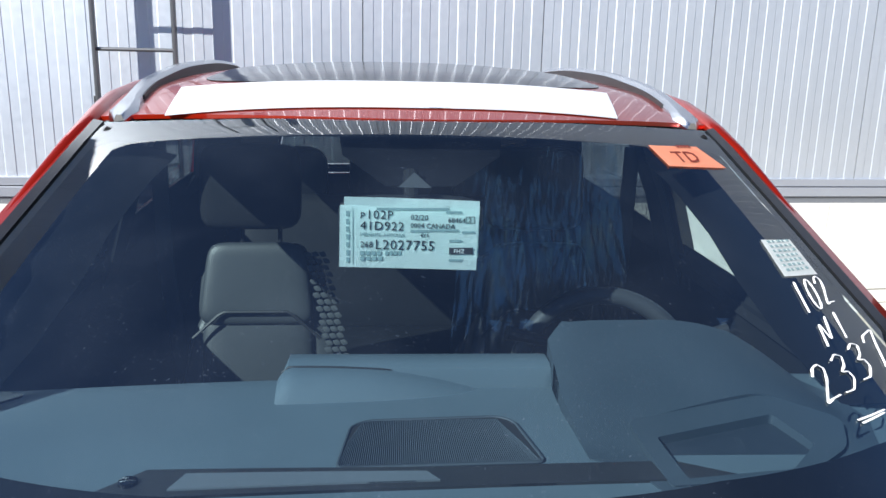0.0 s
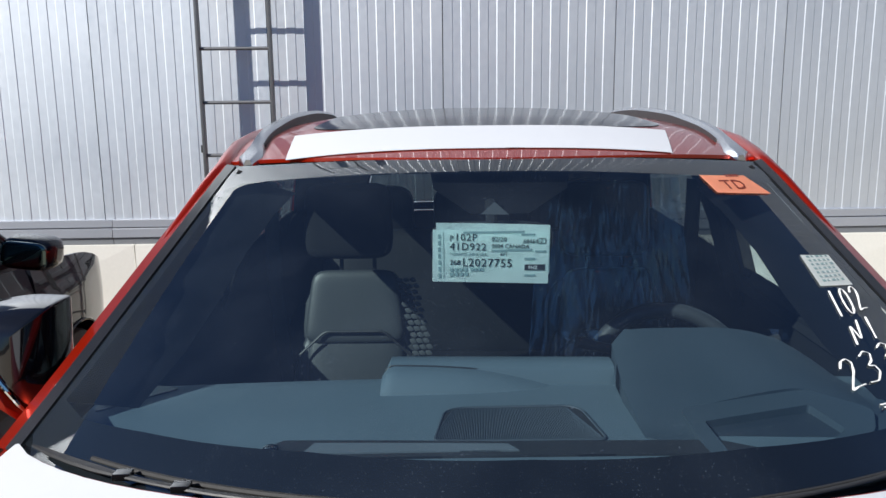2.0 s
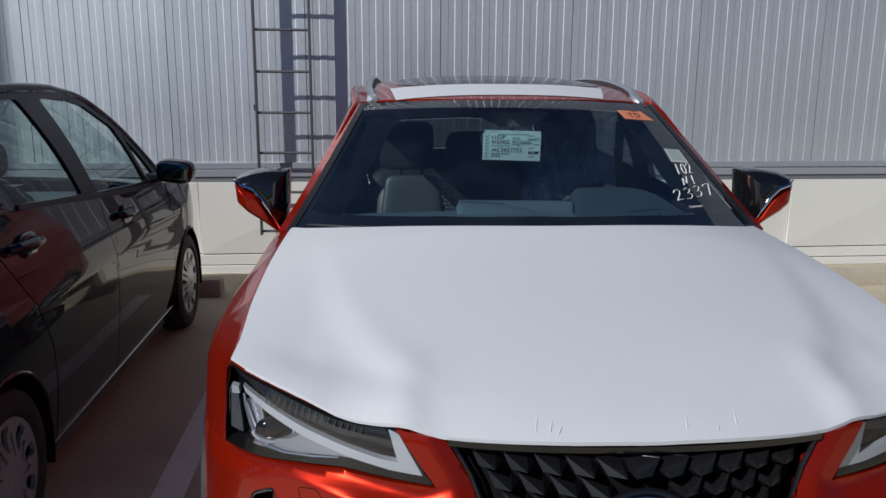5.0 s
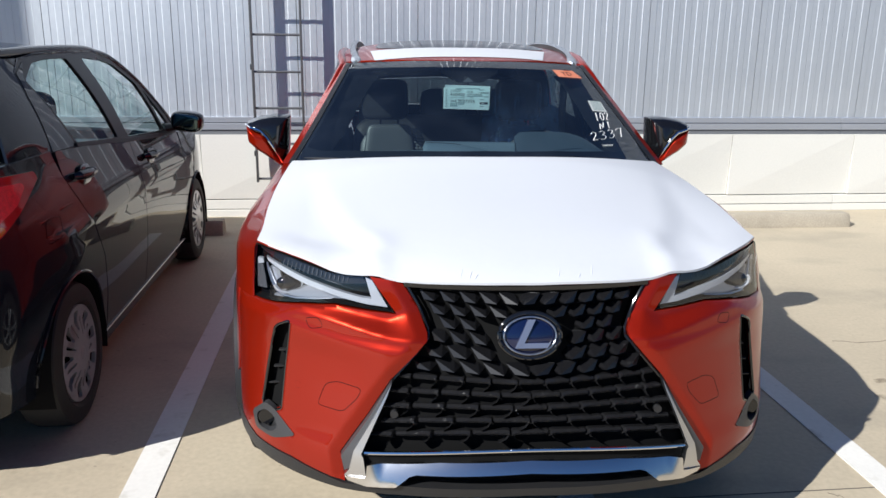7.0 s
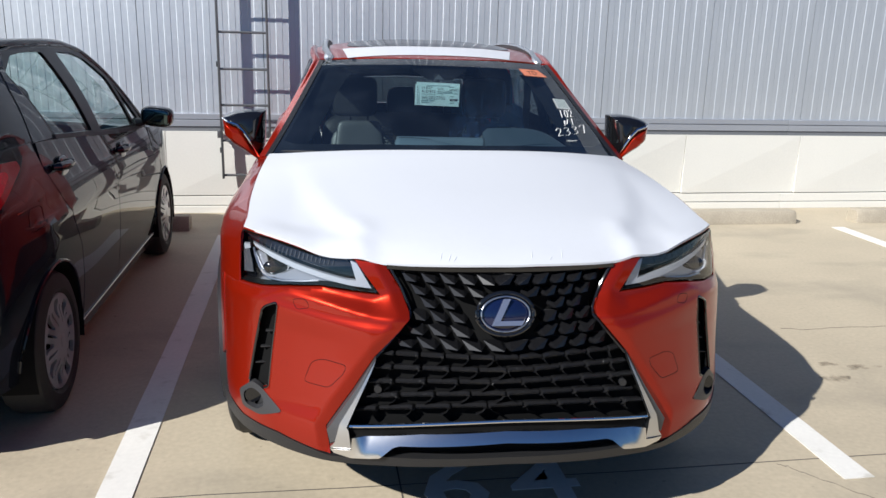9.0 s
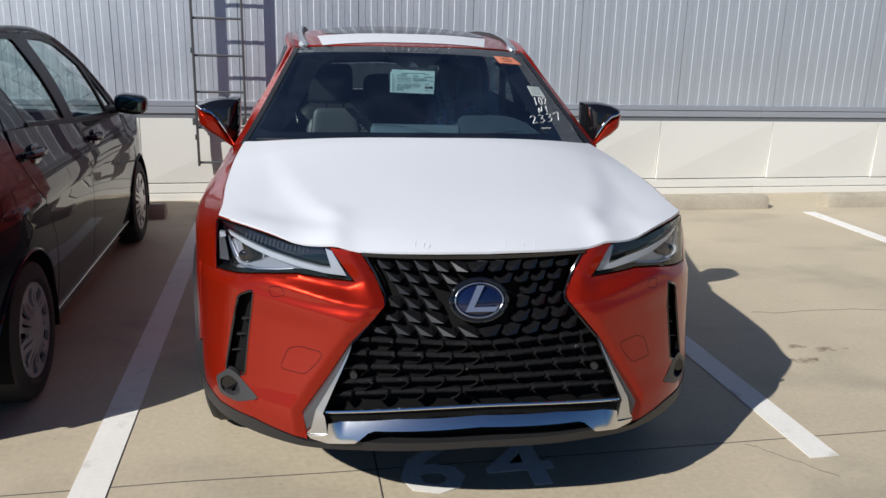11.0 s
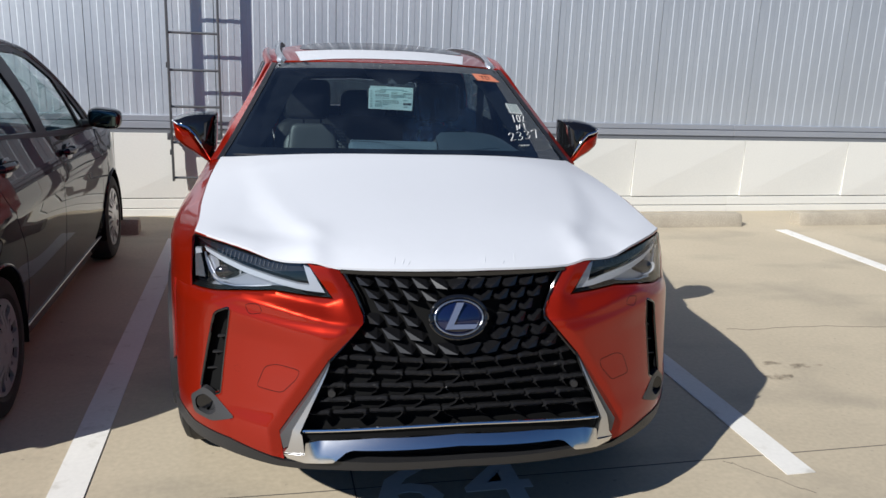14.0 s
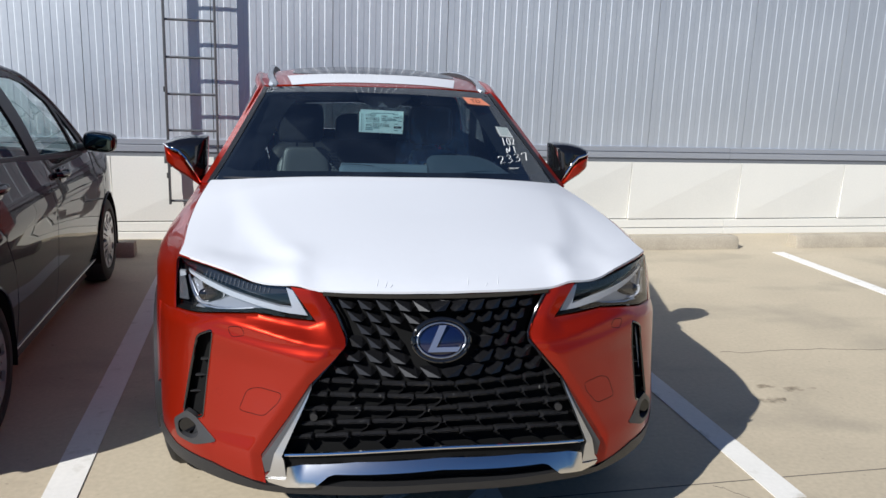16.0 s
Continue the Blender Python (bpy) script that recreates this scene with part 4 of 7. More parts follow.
    def bar_mesh(w, row_h, mirror):
        """Lower grille block: a bar with a slim bright upper slope over an undercut face, and a raked leg to the row below."""
        bm = bmesh.new()
        sg = -1 if mirror else 1
        sect = [(0.030, 0.0120), (0.009, 0.0100), (0.0, 0.0030), (0.005, -0.003), (0.030, -0.011)]
        rows = []
        for x, k, drop in ((-0.50, 0.55, 0.0), (-0.46, 0.9, 0.0), (0.36, 1.0, 0.0), (0.46, 1.05, -0.002), (0.52, 0.6, -0.009)):
            rows.append([bm.verts.new((sg * x * w, 0.030 - (0.030 - y) * k, z * k + drop)) for y, z in sect])
        for p, q in zip(rows, rows[1:]):
            for j in range(len(sect) - 1):
                bm.faces.new((p[j], q[j], q[j + 1], p[j + 1]))
        bm.faces.new(rows[0])
        bm.faces.new(rows[-1][::-1])
        legs = [(0.44, 0.50, -0.002), (0.345, 0.395, -row_h * 0.45), (0.17, 0.215, -row_h + 0.010)]
        prev = None
        for x0, x1, z in legs:
            ring = [bm.verts.new((sg * x0 * w, 0.012, z)), bm.verts.new((sg * (x0 + x1) / 2 * w, 0.004, z)), bm.verts.new((sg * x1 * w, 0.012, z)), bm.verts.new((sg * x1 * w, 0.036, z)), bm.verts.new((sg * x0 * w, 0.036, z))]
            if prev:
                for j in range(5):
                    bm.faces.new((prev[j], prev[(j + 1) % 5], ring[(j + 1) % 5], ring[j]))
            prev = ring
        bmesh.ops.recalc_face_normals(bm, faces=bm.faces[:])
        return mesh_of("block", bm, GRILLE_BLACK, smooth=False)

    z, row = 0.860, 0
    while z > 0.466:
        low = max(0.0, min(1.0, (0.665 - z) / 0.14))
        step = 0.0365 if z > 0.70 else 0.0355
        w = 0.056 + (0.010 if z < 0.72 else 0.0) + 0.042 * low
        meshes = [spike_mesh(w * 1.08, step * 0.98, m) if z > 0.672 else bar_mesh(w * 0.98, step, m) for m in (False, True)]
        hw = half_width(z) - 0.006
        bow = 0.034 * low
        x = (0.5 if row % 2 else 0.0) * w
        xs = []
        while x < hw + w * 0.3:
            xs.append(x)
            x += w
        for x in xs:
            for s in ((1, -1) if x > 1e-6 else (1,)):
                if x ** 2 / 0.118 ** 2 + (z - 0.768) ** 2 / 0.078 ** 2 < 1:
                    continue
                data, xc = meshes[1 if s > 0 else 0], x
                if x + w * 0.42 > hw + 0.012:
                    # the last block of a lower row is cut short at the edge
                    left = hw + 0.004 - (x - w / 2)
                    if z > 0.672 or left < 0.022:
                        continue
                    data, xc = bar_mesh(left * 0.98, step, s > 0), x - w / 2 + left / 2
                zc = z - bow * (xc / 0.458) ** 2
                ob = new("block", data)
                ob.location = (xc * s, grille_y(xc * s, zc) - 0.004, zc)
                ob.rotation_euler = (radians(-14 if z > 0.672 else -12), math.atan(2 * bow * xc * s / 0.458 ** 2), math.atan2(grille_y(x * s + 0.02, z) - grille_y(x * s - 0.02, z), 0.04))
                ob.parent = grille
        z -= step
        row += 1
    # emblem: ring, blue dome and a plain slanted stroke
    ec = Vector((-0.004, grille_y(0, 0.765) - 0.012, 0.766))
    tilt = Matrix.Translation(ec) @ Matrix.Rotation(radians(-14), 4, "X") @ Matrix.Diagonal((0.9, 1, 0.94, 1))
    bm = bmesh.new()
    tube(bm, [tilt @ Vector((math.cos(a) * 0.094, 0, math.sin(a) * 0.066)) for a in span(0, 2 * math.pi, 49)[:-1]], 0.0072, 10, closed=True)
    emblem = part("emblem", bm, BLACK_GLOSS, grille, "oval blue emblem with a silver stroke")
    bm = bmesh.new()
    tube(bm, [tilt @ Vector((math.cos(a) * 0.080, -0.006, math.sin(a) * 0.055)) for a in span(0, 2 * math.pi, 49)[:-1]], 0.0026, 8, closed=True)
    part("emblem_ring", bm, SATIN, emblem)
    bm = bmesh.new()
    grid(bm, lambda r, a: tilt @ Vector((math.cos(a) * 0.088 * r, -0.008 + 0.012 * r * r, math.sin(a) * 0.060 * r)), span(0.001, 1, 8), span(0, 2 * math.pi, 41))
    part("emblem_disc", bm, BLUE, emblem)
    for pts in ([(-0.006, 0.047), (0.016, 0.047), (-0.018, -0.021), (-0.046, -0.036)], [(-0.046, -0.036), (-0.022, -0.0215), (0.062, -0.0215), (0.052, -0.036)]):
        bm = bmesh.new()
        a = [bm.verts.new(tilt @ Vector((x, -0.0135, z))) for x, z in pts]
        b = [bm.verts.new(tilt @ Vector((x, -0.003, z))) for x, z in pts]
        bm.faces.new(a)
        for k in range(4):
            bm.faces.new((a[k], b[k], b[(k + 1) % 4], a[(k + 1) % 4]))
        bmesh.ops.recalc_face_normals(bm, faces=bm.faces[:])
        part("emblem_stroke", bm, mat("pale_stroke", (0.24, 0.27, 0.37), 0.25, 0.6), emblem, smooth=False)
    for x in (-0.375, 0.375):
        bm = bmesh.new()
        tube(bm, [(x, grille_y(x, 0.535) - 0.004, 0.535), (x, grille_y(x, 0.535) + 0.03, 0.535)], 0.011, 20)
        part("parking_sensor", bm, BLACK_PLASTIC, grille)

    # chrome lower surround: two blades and the bar
    def blade(s):
        dark = [(0.380, 0.634), (0.445, 0.527), (0.526, 0.405), (0.517, 0.362), (0.503, 0.372), (0.489, 0.43), (0.432, 0.53)]
        part("dark_blade", front_panel(dark, s, 0.02, (), 0.03, -0.002), mat("dark_satin", (0.09, 0.09, 0.095), 0.35, 0.5), grille)
        pts = [(0.381, 0.628), (0.432, 0.53), (0.489, 0.43), (0.503, 0.372), (0.517, 0.352), (0.455, 0.358), (0.462, 0.415), (0.468, 0.424), (0.432, 0.508), (0.395, 0.590)]
        part("silver_blade", front_panel(pts, s, 0.02, (), 0.03, -0.010), SATIN, grille, "satin silver blade along the grille edge")
    both_sides(blade)
    bar = [(0.0, 0.424), (0.25, 0.415), (0.452, 0.392), (0.4555, 0.356), (0.5165, 0.350), (0.507, 0.338), (0.455, 0.330), (0.375, 0.341), (0.335, 0.374), (0.315, 0.381), (0.0, 0.395)]
    bm = panel(mirrored(bar), lambda x, z: (x, front_y(x, z) - 0.020 + 0.006 * max(0.0, abs(x) - 0.40) / 0.1 + 0.66 * max(0.0, min(1.0, (0.47 - abs(x)) / 0.06)) * max(0.0, z - 0.372 + 0.05 * (x / 0.5) ** 2) ** 1.08 + 0.5 * max(0.0, 0.372 - 0.05 * (x / 0.5) ** 2 - z), z), 0.010, (), 0.04, (0, 1, 0))
    part("chrome_bar", bm, BRIGHT, grille, "wide chrome bar under the grille")
    bm = bmesh.new()
    xs = span(-0.458, 0.458, 30)
    tube(bm, [(x, front_y(x, 0.45) - 0.004, 0.459 - 0.034 * (x / 0.458) ** 2) for x in xs], 0.0055, 8)
    part("chrome_strip", bm, CHROME, grille)
    bm = bmesh.new()
    strip(bm, [(x, front_y(x, 0.45) + 0.004, 0.458 - 0.034 * (x / 0.458) ** 2) for x in xs], [(x, front_y(x, 0.39) + 0.020, 0.398 - 0.034 * (x / 0.458) ** 2) for x in xs], 0.01, (0, -1, 0.3))
    part("bar_recess", bm, BLACK_VOID, grille)

    # black lip and lower intake
    lip = [(0.0, 0.345), (0.375, 0.340), (0.44, 0.328), (0.52, 0.319), (0.56, 0.327), (0.68, 0.350), (0.80, 0.351), (0.862, 0.374), (0.886, 0.352), (0.880, 0.318), (0.80, 0.306), (0.68, 0.303), (0.54, 0.296), (0.48, 0.299), (0.36, 0.309), (0.0, 0.321)]
    bm = panel(mirrored(lip), lambda x, z: (x, front_y(x, z) - 0.004, z), 0.02, (), 0.10, (0, 1, 0))
    part("front_lip", bm, CLADDING, car, "matt black lower front lip")
    bm = panel(mirrored([(0.0, 0.386), (0.31, 0.372), (0.37, 0.335), (0.0, 0.34)]), lambda x, z: (x, front_y(x, z) + 0.045, z), 0.04, (), 0.0, (0, 1, 0))
    part("lower_intake", bm, BLACK_VOID, car)

    # fenders, doors, rear quarters
    WF, WR, WZ, AR = 0.945, 3.585, 0.338, 0.385

    def arch(yc, r, a0, a1, n=18):
        return [(yc + math.cos(a) * r, WZ + math.sin(a) * r) for a in span(a0, a1, n)]

    def flank(s):
        fr = [(front_y(0.808, z), z) for z in span(0.925, 0.768, 8)]
        seam = [(front_y(0.874, z), z) for z in span(0.757, 0.50, 8)]
        ar = [p for p in arch(WF, AR, math.pi * 0.90, -0.05)]
        top = [(y, curve_at(TOP_Z, y) - 0.002) for y in span(1.52, 0.53, 14)]
        fender = fr + seam + ar + [(1.345, 0.26), (1.36, 0.40), (1.37, 0.9), (1.52, 1.0)] + top
        part("fender", side_panel(fender, s, depth=0.005), RED, car)
        for name, pts in (("front_door", [(1.376, 0.30), (1.376, 0.9), (1.53, 1.0), (1.56, 1.024)] + [(y, curve_at(TOP_Z, y)) for y in span(1.65, 2.45, 6)] + [(2.47, 0.7), (2.44, 0.30)]),
                          ("rear_door", [(2.446, 0.30), (2.476, 0.7), (2.456, 1.046)] + [(y, curve_at(TOP_Z, y)) for y in span(2.6, 3.35, 5)] + [(3.38, 0.9), (3.25, 0.72), (3.16, 0.55), (3.13, 0.30)])):
            door = part(name, side_panel(pts, s), RED, car)
            yh = 2.32 if name == "front_door" else 3.12
            bm = bmesh.new()
            tube(bm, [(s * (side_x(yh + d, 0.87) + h), yh + d, 0.87) for d, h in ((-0.11, 0.0), (-0.09, 0.022), (0.0, 0.028), (0.08, 0.022), (0.10, 0.0))], 0.013, 10)
            part("handle", bm, RED, door)
        quarter = [(3.136, 0.30), (3.166, 0.55), (3.256, 0.72), (3.386, 0.9), (3.356, 1.07)] + [(y, curve_at(TOP_Z, y)) for y in span(3.45, 4.3, 8)] + [(4.42, 0.95), (4.46, 0.70), (4.42, 0.35), (4.0, 0.30)] + arch(WR, AR, -0.1, math.pi * 1.03)
        part("rear_quarter", side_panel(quarter, s), RED, car)
        for yc in (WF, WR):
            bm = bmesh.new()
            pts = arch(yc, AR + 0.028, -0.16, math.pi * 1.02, 26)
            pin = arch(yc, AR - 0.03, -0.16, math.pi * 1.02, 26)
            strip(bm, [(s * (side_x(y, z) + 0.012), y, z) for y, z in pts], [(s * (side_x(y, z) + 0.010), y, z) for y, z in pin], 0.03, (s, 0, 0))
            part("arch_cladding", bm, CLADDING, car, "matt black wheel arch trim")
            bm = bmesh.new()
            grid(bm, lambda u, a: (s * u, yc + math.cos(a) * (AR - 0.012), WZ + math.sin(a) * (AR - 0.012)), (0.50, 0.70, 0.87), span(-0.3, math.pi + 0.3, 22))
            part("arch_liner", bm, BLACK_VOID, car)
        bm = bmesh.new()
        ys = span(1.32, 3.20, 20)
        strip(bm, [(s * (side_x(y, 0.34) + 0.012), y, 0.345) for y in ys], [(s * (side_x(y, 0.30) - 0.01), y, 0.20) for y in ys], 0.05, (s, 0, 0.2))
        part("sill", bm, CLADDING, car, "matt black sill trim")
        for yc in (WF, WR):
            wheel(car, s * 0.795, yc, WZ, WZ, s, 0.235, 0.215, 5, ALLOY, "alloy wheel with black tyre")
        # side windows
        zt = lambda y: curve_at(TOP_Z, y) + 0.008
        zr = lambda y: curve_at(ROOF_MID, y) - 0.085
        win = [(1.66, zt(1.66)), (2.56, zt(2.56)), (2.55, zr(2.55))] + [(y, zr(y)) for y in span(2.47, 2.2, 4)] + [(2.10, 1.385), (1.88, 1.22)]
        part("front_window", panel(win, lambda y, z: (s * glass_x(y, z), y, z), 0.06, (), 0.0, (-s, 0, 0)), SIDEGLASS, car)
        win = [(2.62, zt(2.62)), (3.36, zt(3.36)), (3.62, zt(3.6)), (3.40, zr(3.4) - 0.03)] + [(y, zr(y)) for y in span(3.2, 2.62, 6)]
        part("rear_window", panel(win, lambda y, z: (s * glass_x(y, z), y, z), 0.06, (), 0.0, (-s, 0, 0)), PRIVACY, car)
        bm = bmesh.new()
        strip(bm, [(s * (glass_x(y, curve_at(TOP_Z, y)) + 0.006), y, curve_at(TOP_Z, y) + 0.012) for y in span(1.6, 3.6, 24)], [(s * (glass_x(y, curve_at(TOP_Z, y)) + 0.016), y, curve_at(TOP_Z, y) - 0.008) for y in span(1.6, 3.6, 24)], 0.02, (s, 0, 0))
        part("belt_trim", bm, BLACK_GLOSS, car)
        bm = bmesh.new()
        strip(bm, [(s * (glass_x(2.56, z) + 0.003), 2.545, z) for z in (1.05, 1.2, 1.42)], [(s * (glass_x(2.62, z) + 0.003), 2.625, z) for z in (1.05, 1.2, 1.42)], 0.03, (s, 0, 0))
        part("door_pillar", bm, BLACK_GLOSS, car)
        # rear pillar
        bm = panel([(3.36, zt(3.36) - 0.01), (4.28, zt(4.28) - 0.01), (4.12, 1.37), (3.4, zr(3.4) + 0.02), (3.41, zr(3.4) - 0.03), (3.63, zt(3.6))], lambda y, z: (s * (glass_x(y, z) + 0.006), y, z), 0.06, (), 0.02, (-s, 0, 0))
        part("rear_pillar", bm, RED, car)
        # windscreen pillar, red outside and black towards the glass
        zs = span(1.018, 1.425, 14)
        def edge_x(z):
            return 0.790 + (0.566 - 0.790) * ((z - 1.03) / 0.395) ** 0.93 if z > 1.03 else 0.790 + (1.03 - z) * 0.5
        glass_edge = [(edge_x(z), screen_y(edge_x(z), z), z) for z in zs]
        bm = bmesh.new()
        strip(bm, [(s * (x + 0.017), y + 0.015, z + 0.003) for x, y, z in glass_edge], [(s * (x + 0.050), y + 0.042, z - 0.003) for x, y, z in glass_edge], 0.012, (s * 0.3, -0.6, 0.7))
        x, y, z = glass_edge[-1]
        tail = [(s * (gx + 0.036), gy + 0.034, gz - 0.009) for gx, gy, gz in glass_edge[-6:]] + [(s * (curve_at(ROOF_EDGE, y) + 0.028), y, curve_at(ROOF_MID, y) - 0.062) for y in (2.16, 2.3, 2.5, 2.8, 3.1, 3.4, 3.7, 4.0)]
        tube(bm, tail, [0.003, 0.009, 0.013, 0.015, 0.017, 0.018] + [0.019] * (len(tail) - 6), 14)
        part("roof_pillar", bm, RED, car)
        bm = bmesh.new()
        strip(bm, [(s * (x - 0.004), y - 0.004, z + 0.003) for x, y, z in glass_edge], [(s * (x + 0.019), y + 0.016, z + 0.005) for x, y, z in glass_edge], 0.012, (0, -0.5, 0.85))
        part("pillar_trim", bm, mat("pillar_black", (0.012, 0.012, 0.013), 0.28, spec=0.5), car, "black trim beside the windscreen")
        # roof rail: an arched silver bar with a dark underside
        path = [(2.035, 1.428), (2.07, 1.440), (2.14, 1.455), (2.27, 1.475), (2.45, 1.494), (2.75, 1.514), (3.1, 1.520), (3.4, 1.510), (3.55, 1.490), (3.63, 1.46)]
        bm = bmesh.new()
        secs = []
        fine = [(y, curve_at(path, y)) for y in span(2.035, 3.63, 40)]
        for y, z in fine:
            xc = curve_at(ROOF_EDGE, y) - 0.036
            zb = roof_z(xc, y) - 0.012
            top = max(z + 0.012, zb + 0.016)
            wd = 0.017 + 0.012 * max(0.0, 1 - abs(y - 2.075) / 0.09) if 2.04 < y < 3.6 else 0.010
            secs.append([bm.verts.new((s * (xc + a), y, b)) for a, b in ((-wd, zb), (-wd * 0.9, top - 0.010), (-wd * 0.45, top), (wd * 0.45, top), (wd * 0.9, top - 0.010), (wd, zb))])
        for a, b in zip(secs, secs[1:]):
            for k in range(5):
                bm.faces.new((a[k], b[k], b[k + 1], a[k + 1]))
        bm.faces.new(secs[0])
        bm.faces.new(secs[-1][::-1])
        bmesh.ops.recalc_face_normals(bm, faces=bm.faces[:])
        rail = part("roof_rail", bm, RAIL, car, "satin silver roof rail")
        # a black strip darkens the inner face in place of shade
        bm = bmesh.new()
        low, high = [], []
        for y, z in fine[4:]:
            xc = curve_at(ROOF_EDGE, y) - 0.036
            wd = 0.0185 + 0.012 * max(0.0, 1 - abs(y - 2.075) / 0.09)
            zb = roof_z(xc, y) - 0.004
            low.append((s * (xc - wd), y, zb))
            high.append((s * (xc - wd * 0.94), y, max(zb + 0.003, max(z + 0.012, zb + 0.008) - 0.009)))
        strip(bm, low, high, 0.003, (-s, 0, 0))
        part("rail_inner_shade", bm, BLACK_PLASTIC, rail, "black strip painting the shade on the rail's inner face")
        bm = bmesh.new()
        strip(bm, [(s * (curve_at(ROOF_EDGE, y) - 0.058), y, roof_z(0.54, y) - 0.002) for y in span(2.06, 3.6, 24)], [(s * (curve_at(ROOF_EDGE, y) - 0.014), y, roof_z(0.58, y) - 0.002) for y in span(2.06, 3.6, 24)], 0.008, (0, 0, 1))
        part("rail_gasket", bm, BLACK_PLASTIC, rail)

    both_sides(flank)

    # roof, sunroof and its film
    roof_outline = [(x, 1.912 + 0.52 * x * x + 0.08 * x ** 4) for x in span(-0.565, 0.565, 25)] + [(curve_at(ROOF_EDGE, y) + 0.012, y) for y in span(2.1, 4.1, 16)] + [(x, 4.15 - 0.1 * x * x) for x in span(0.54, -0.54, 9)] + [(-curve_at(ROOF_EDGE, y) - 0.012, y) for y in span(4.1, 2.1, 16)]
    bm = panel(roof_outline, lambda x, y: (x, y, roof_z(x, y)), 0.05, (), 0.008, (0, 0, -1))
    roof = part("roof", bm, RED, car)
    sun_outline = fillet([(-0.45, 2.33), (-0.30, 2.225), (0.0, 2.195), (0.30, 2.225), (0.45, 2.33), (0.42, 2.95), (-0.42, 2.95)], 0.12)
    part("sunroof", panel(sun_outline, lambda x, y: (x, y, roof_z(x, y) + 0.002), 0.04, (), 0.004, (0, 0, -1)), SMOKED, roof, "dark glass sunroof")
    film_o = [(x, 1.972 + 0.14 * (x + 0.03) ** 2 - 0.01 * x) for x in span(-0.446, 0.372, 15)] + [(x, 2.198 + 0.27 * x * x) for x in span(0.425, -0.472, 15)]
    part("protective_film", panel(film_o, lambda x, y: (x, y, roof_z(x, y) + 0.0035), 0.025, (), 0.0015, (0, 0, -1)), FILM, roof, "band of white transport film on the roof edge")

    # windscreen with black border, cowl and wipers
    side_edge = [(0.790 + (0.566 - 0.790) * ((z - 1.03) / 0.395) ** 0.93, z) for z in span(1.03, 1.425, 10)]
    half = [(0.0, 1.046), (0.3, 1.044), (0.6, 1.034)] + side_edge + [(0.45, 1.434), (0.3, 1.443), (0.15, 1.447), (0.0, 1.4485)]
    screen = mirrored(half)
    def pane_place(u, v):
        zc = 1.03 + 0.395 * v
        x = u * (0.790 + (0.566 - 0.790) * (max(0.0, zc - 1.03) / 0.395) ** 0.93)
        z = (1.046 - 0.033 * x * x) * (1 - v) + (1.4485 - 0.072 * x * x) * v
        return (x, screen_y(x, z), z)
    bm = grid(bmesh.new(), pane_place, span(-1, 1, 81), span(0, 1, 49))
    rim = bmesh.ops.extrude_edge_only(bm, edges=[e for e in bm.edges if len(e.link_faces) == 1])["geom"]
    for v in rim:
        if isinstance(v, bmesh.types.BMVert):
            v.co += Vector((0, 0.003, -0.005))
    bmesh.ops.recalc_face_normals(bm, faces=bm.faces[:])
    ws = part("windscreen", bm, WINDSCREEN, car, "dusty windscreen with stickers and marker numbers")
    inner_half = [(0.0, 1.107), (0.3, 1.102), (0.55, 1.088), (0.68, 1.077), (0.735, 1.084)] + [(x - 0.024, z + 0.004) for x, z in side_edge[2:-1]] + [(0.525, 1.398), (0.40, 1.410), (0.2, 1.421), (0.0, 1.424)]
    part("black_border", panel(screen, lambda x, z: (x, screen_y(x, z) + 0.008, z), 0.03, (mirrored(inner_half),), 0.0, (0, 0.5, -0.85)), FRIT, ws)
    bm = panel([(x, 1.120 + 0.38 * x * x + 0.30 * x ** 4) for x in span(-0.79, 0.79, 25)] + [(x, screen_y(x, 1.06 - 0.03 * (x / 0.79) ** 2) + 0.03) for x in span(0.79, -0.79, 25)], lambda x, y: (x, y, 1.045 - 0.035 * (x / 0.79) ** 2 + 0.1 * max(0.0, y - 1.19 - 0.38 * x * x)), 0.04, (), 0.0, (0, 0, -1))
    part("cowl", bm, BLACK_PLASTIC, car)
    for x0, x1 in ((-0.74, -0.12), (-0.14, 0.50)):
        pts = []
        for u in span(0, 1, 14):
            x = x0 + (x1 - x0) * u
            z = 1.070 - 0.022 * (x / 0.7) ** 2 + 0.008 * u
            pts.append((x, screen_y(x, z) - 0.030, z + 0.006))
        bm = bmesh.new()
        tube(bm, pts, [0.003, 0.007, 0.008, 0.008] + [0.005] * 6 + [0.0035] * 4, 8, flat=0.6)
        wiper = part("wiper", bm, BLACK_PLASTIC, car, "black wiper at rest")
        bm = bmesh.new()
        tube(bm, [(p[0] + 0.02, p[1] + 0.018, p[2] - 0.004) for p in pts[2:]], 0.004, 6)
        part("wiper_blade", bm, RUBBER, wiper)
        for k in (4, 6):
            bm = bmesh.new()
            q = Vector(pts[k])
            box(bm, q.x - 0.012, q.x + 0.012, q.y - 0.008, q.y + 0.012, q.z - 0.004, q.z + 0.006, 0.002)
            part("wiper_clip", bm, BLACK_GLOSS, wiper)

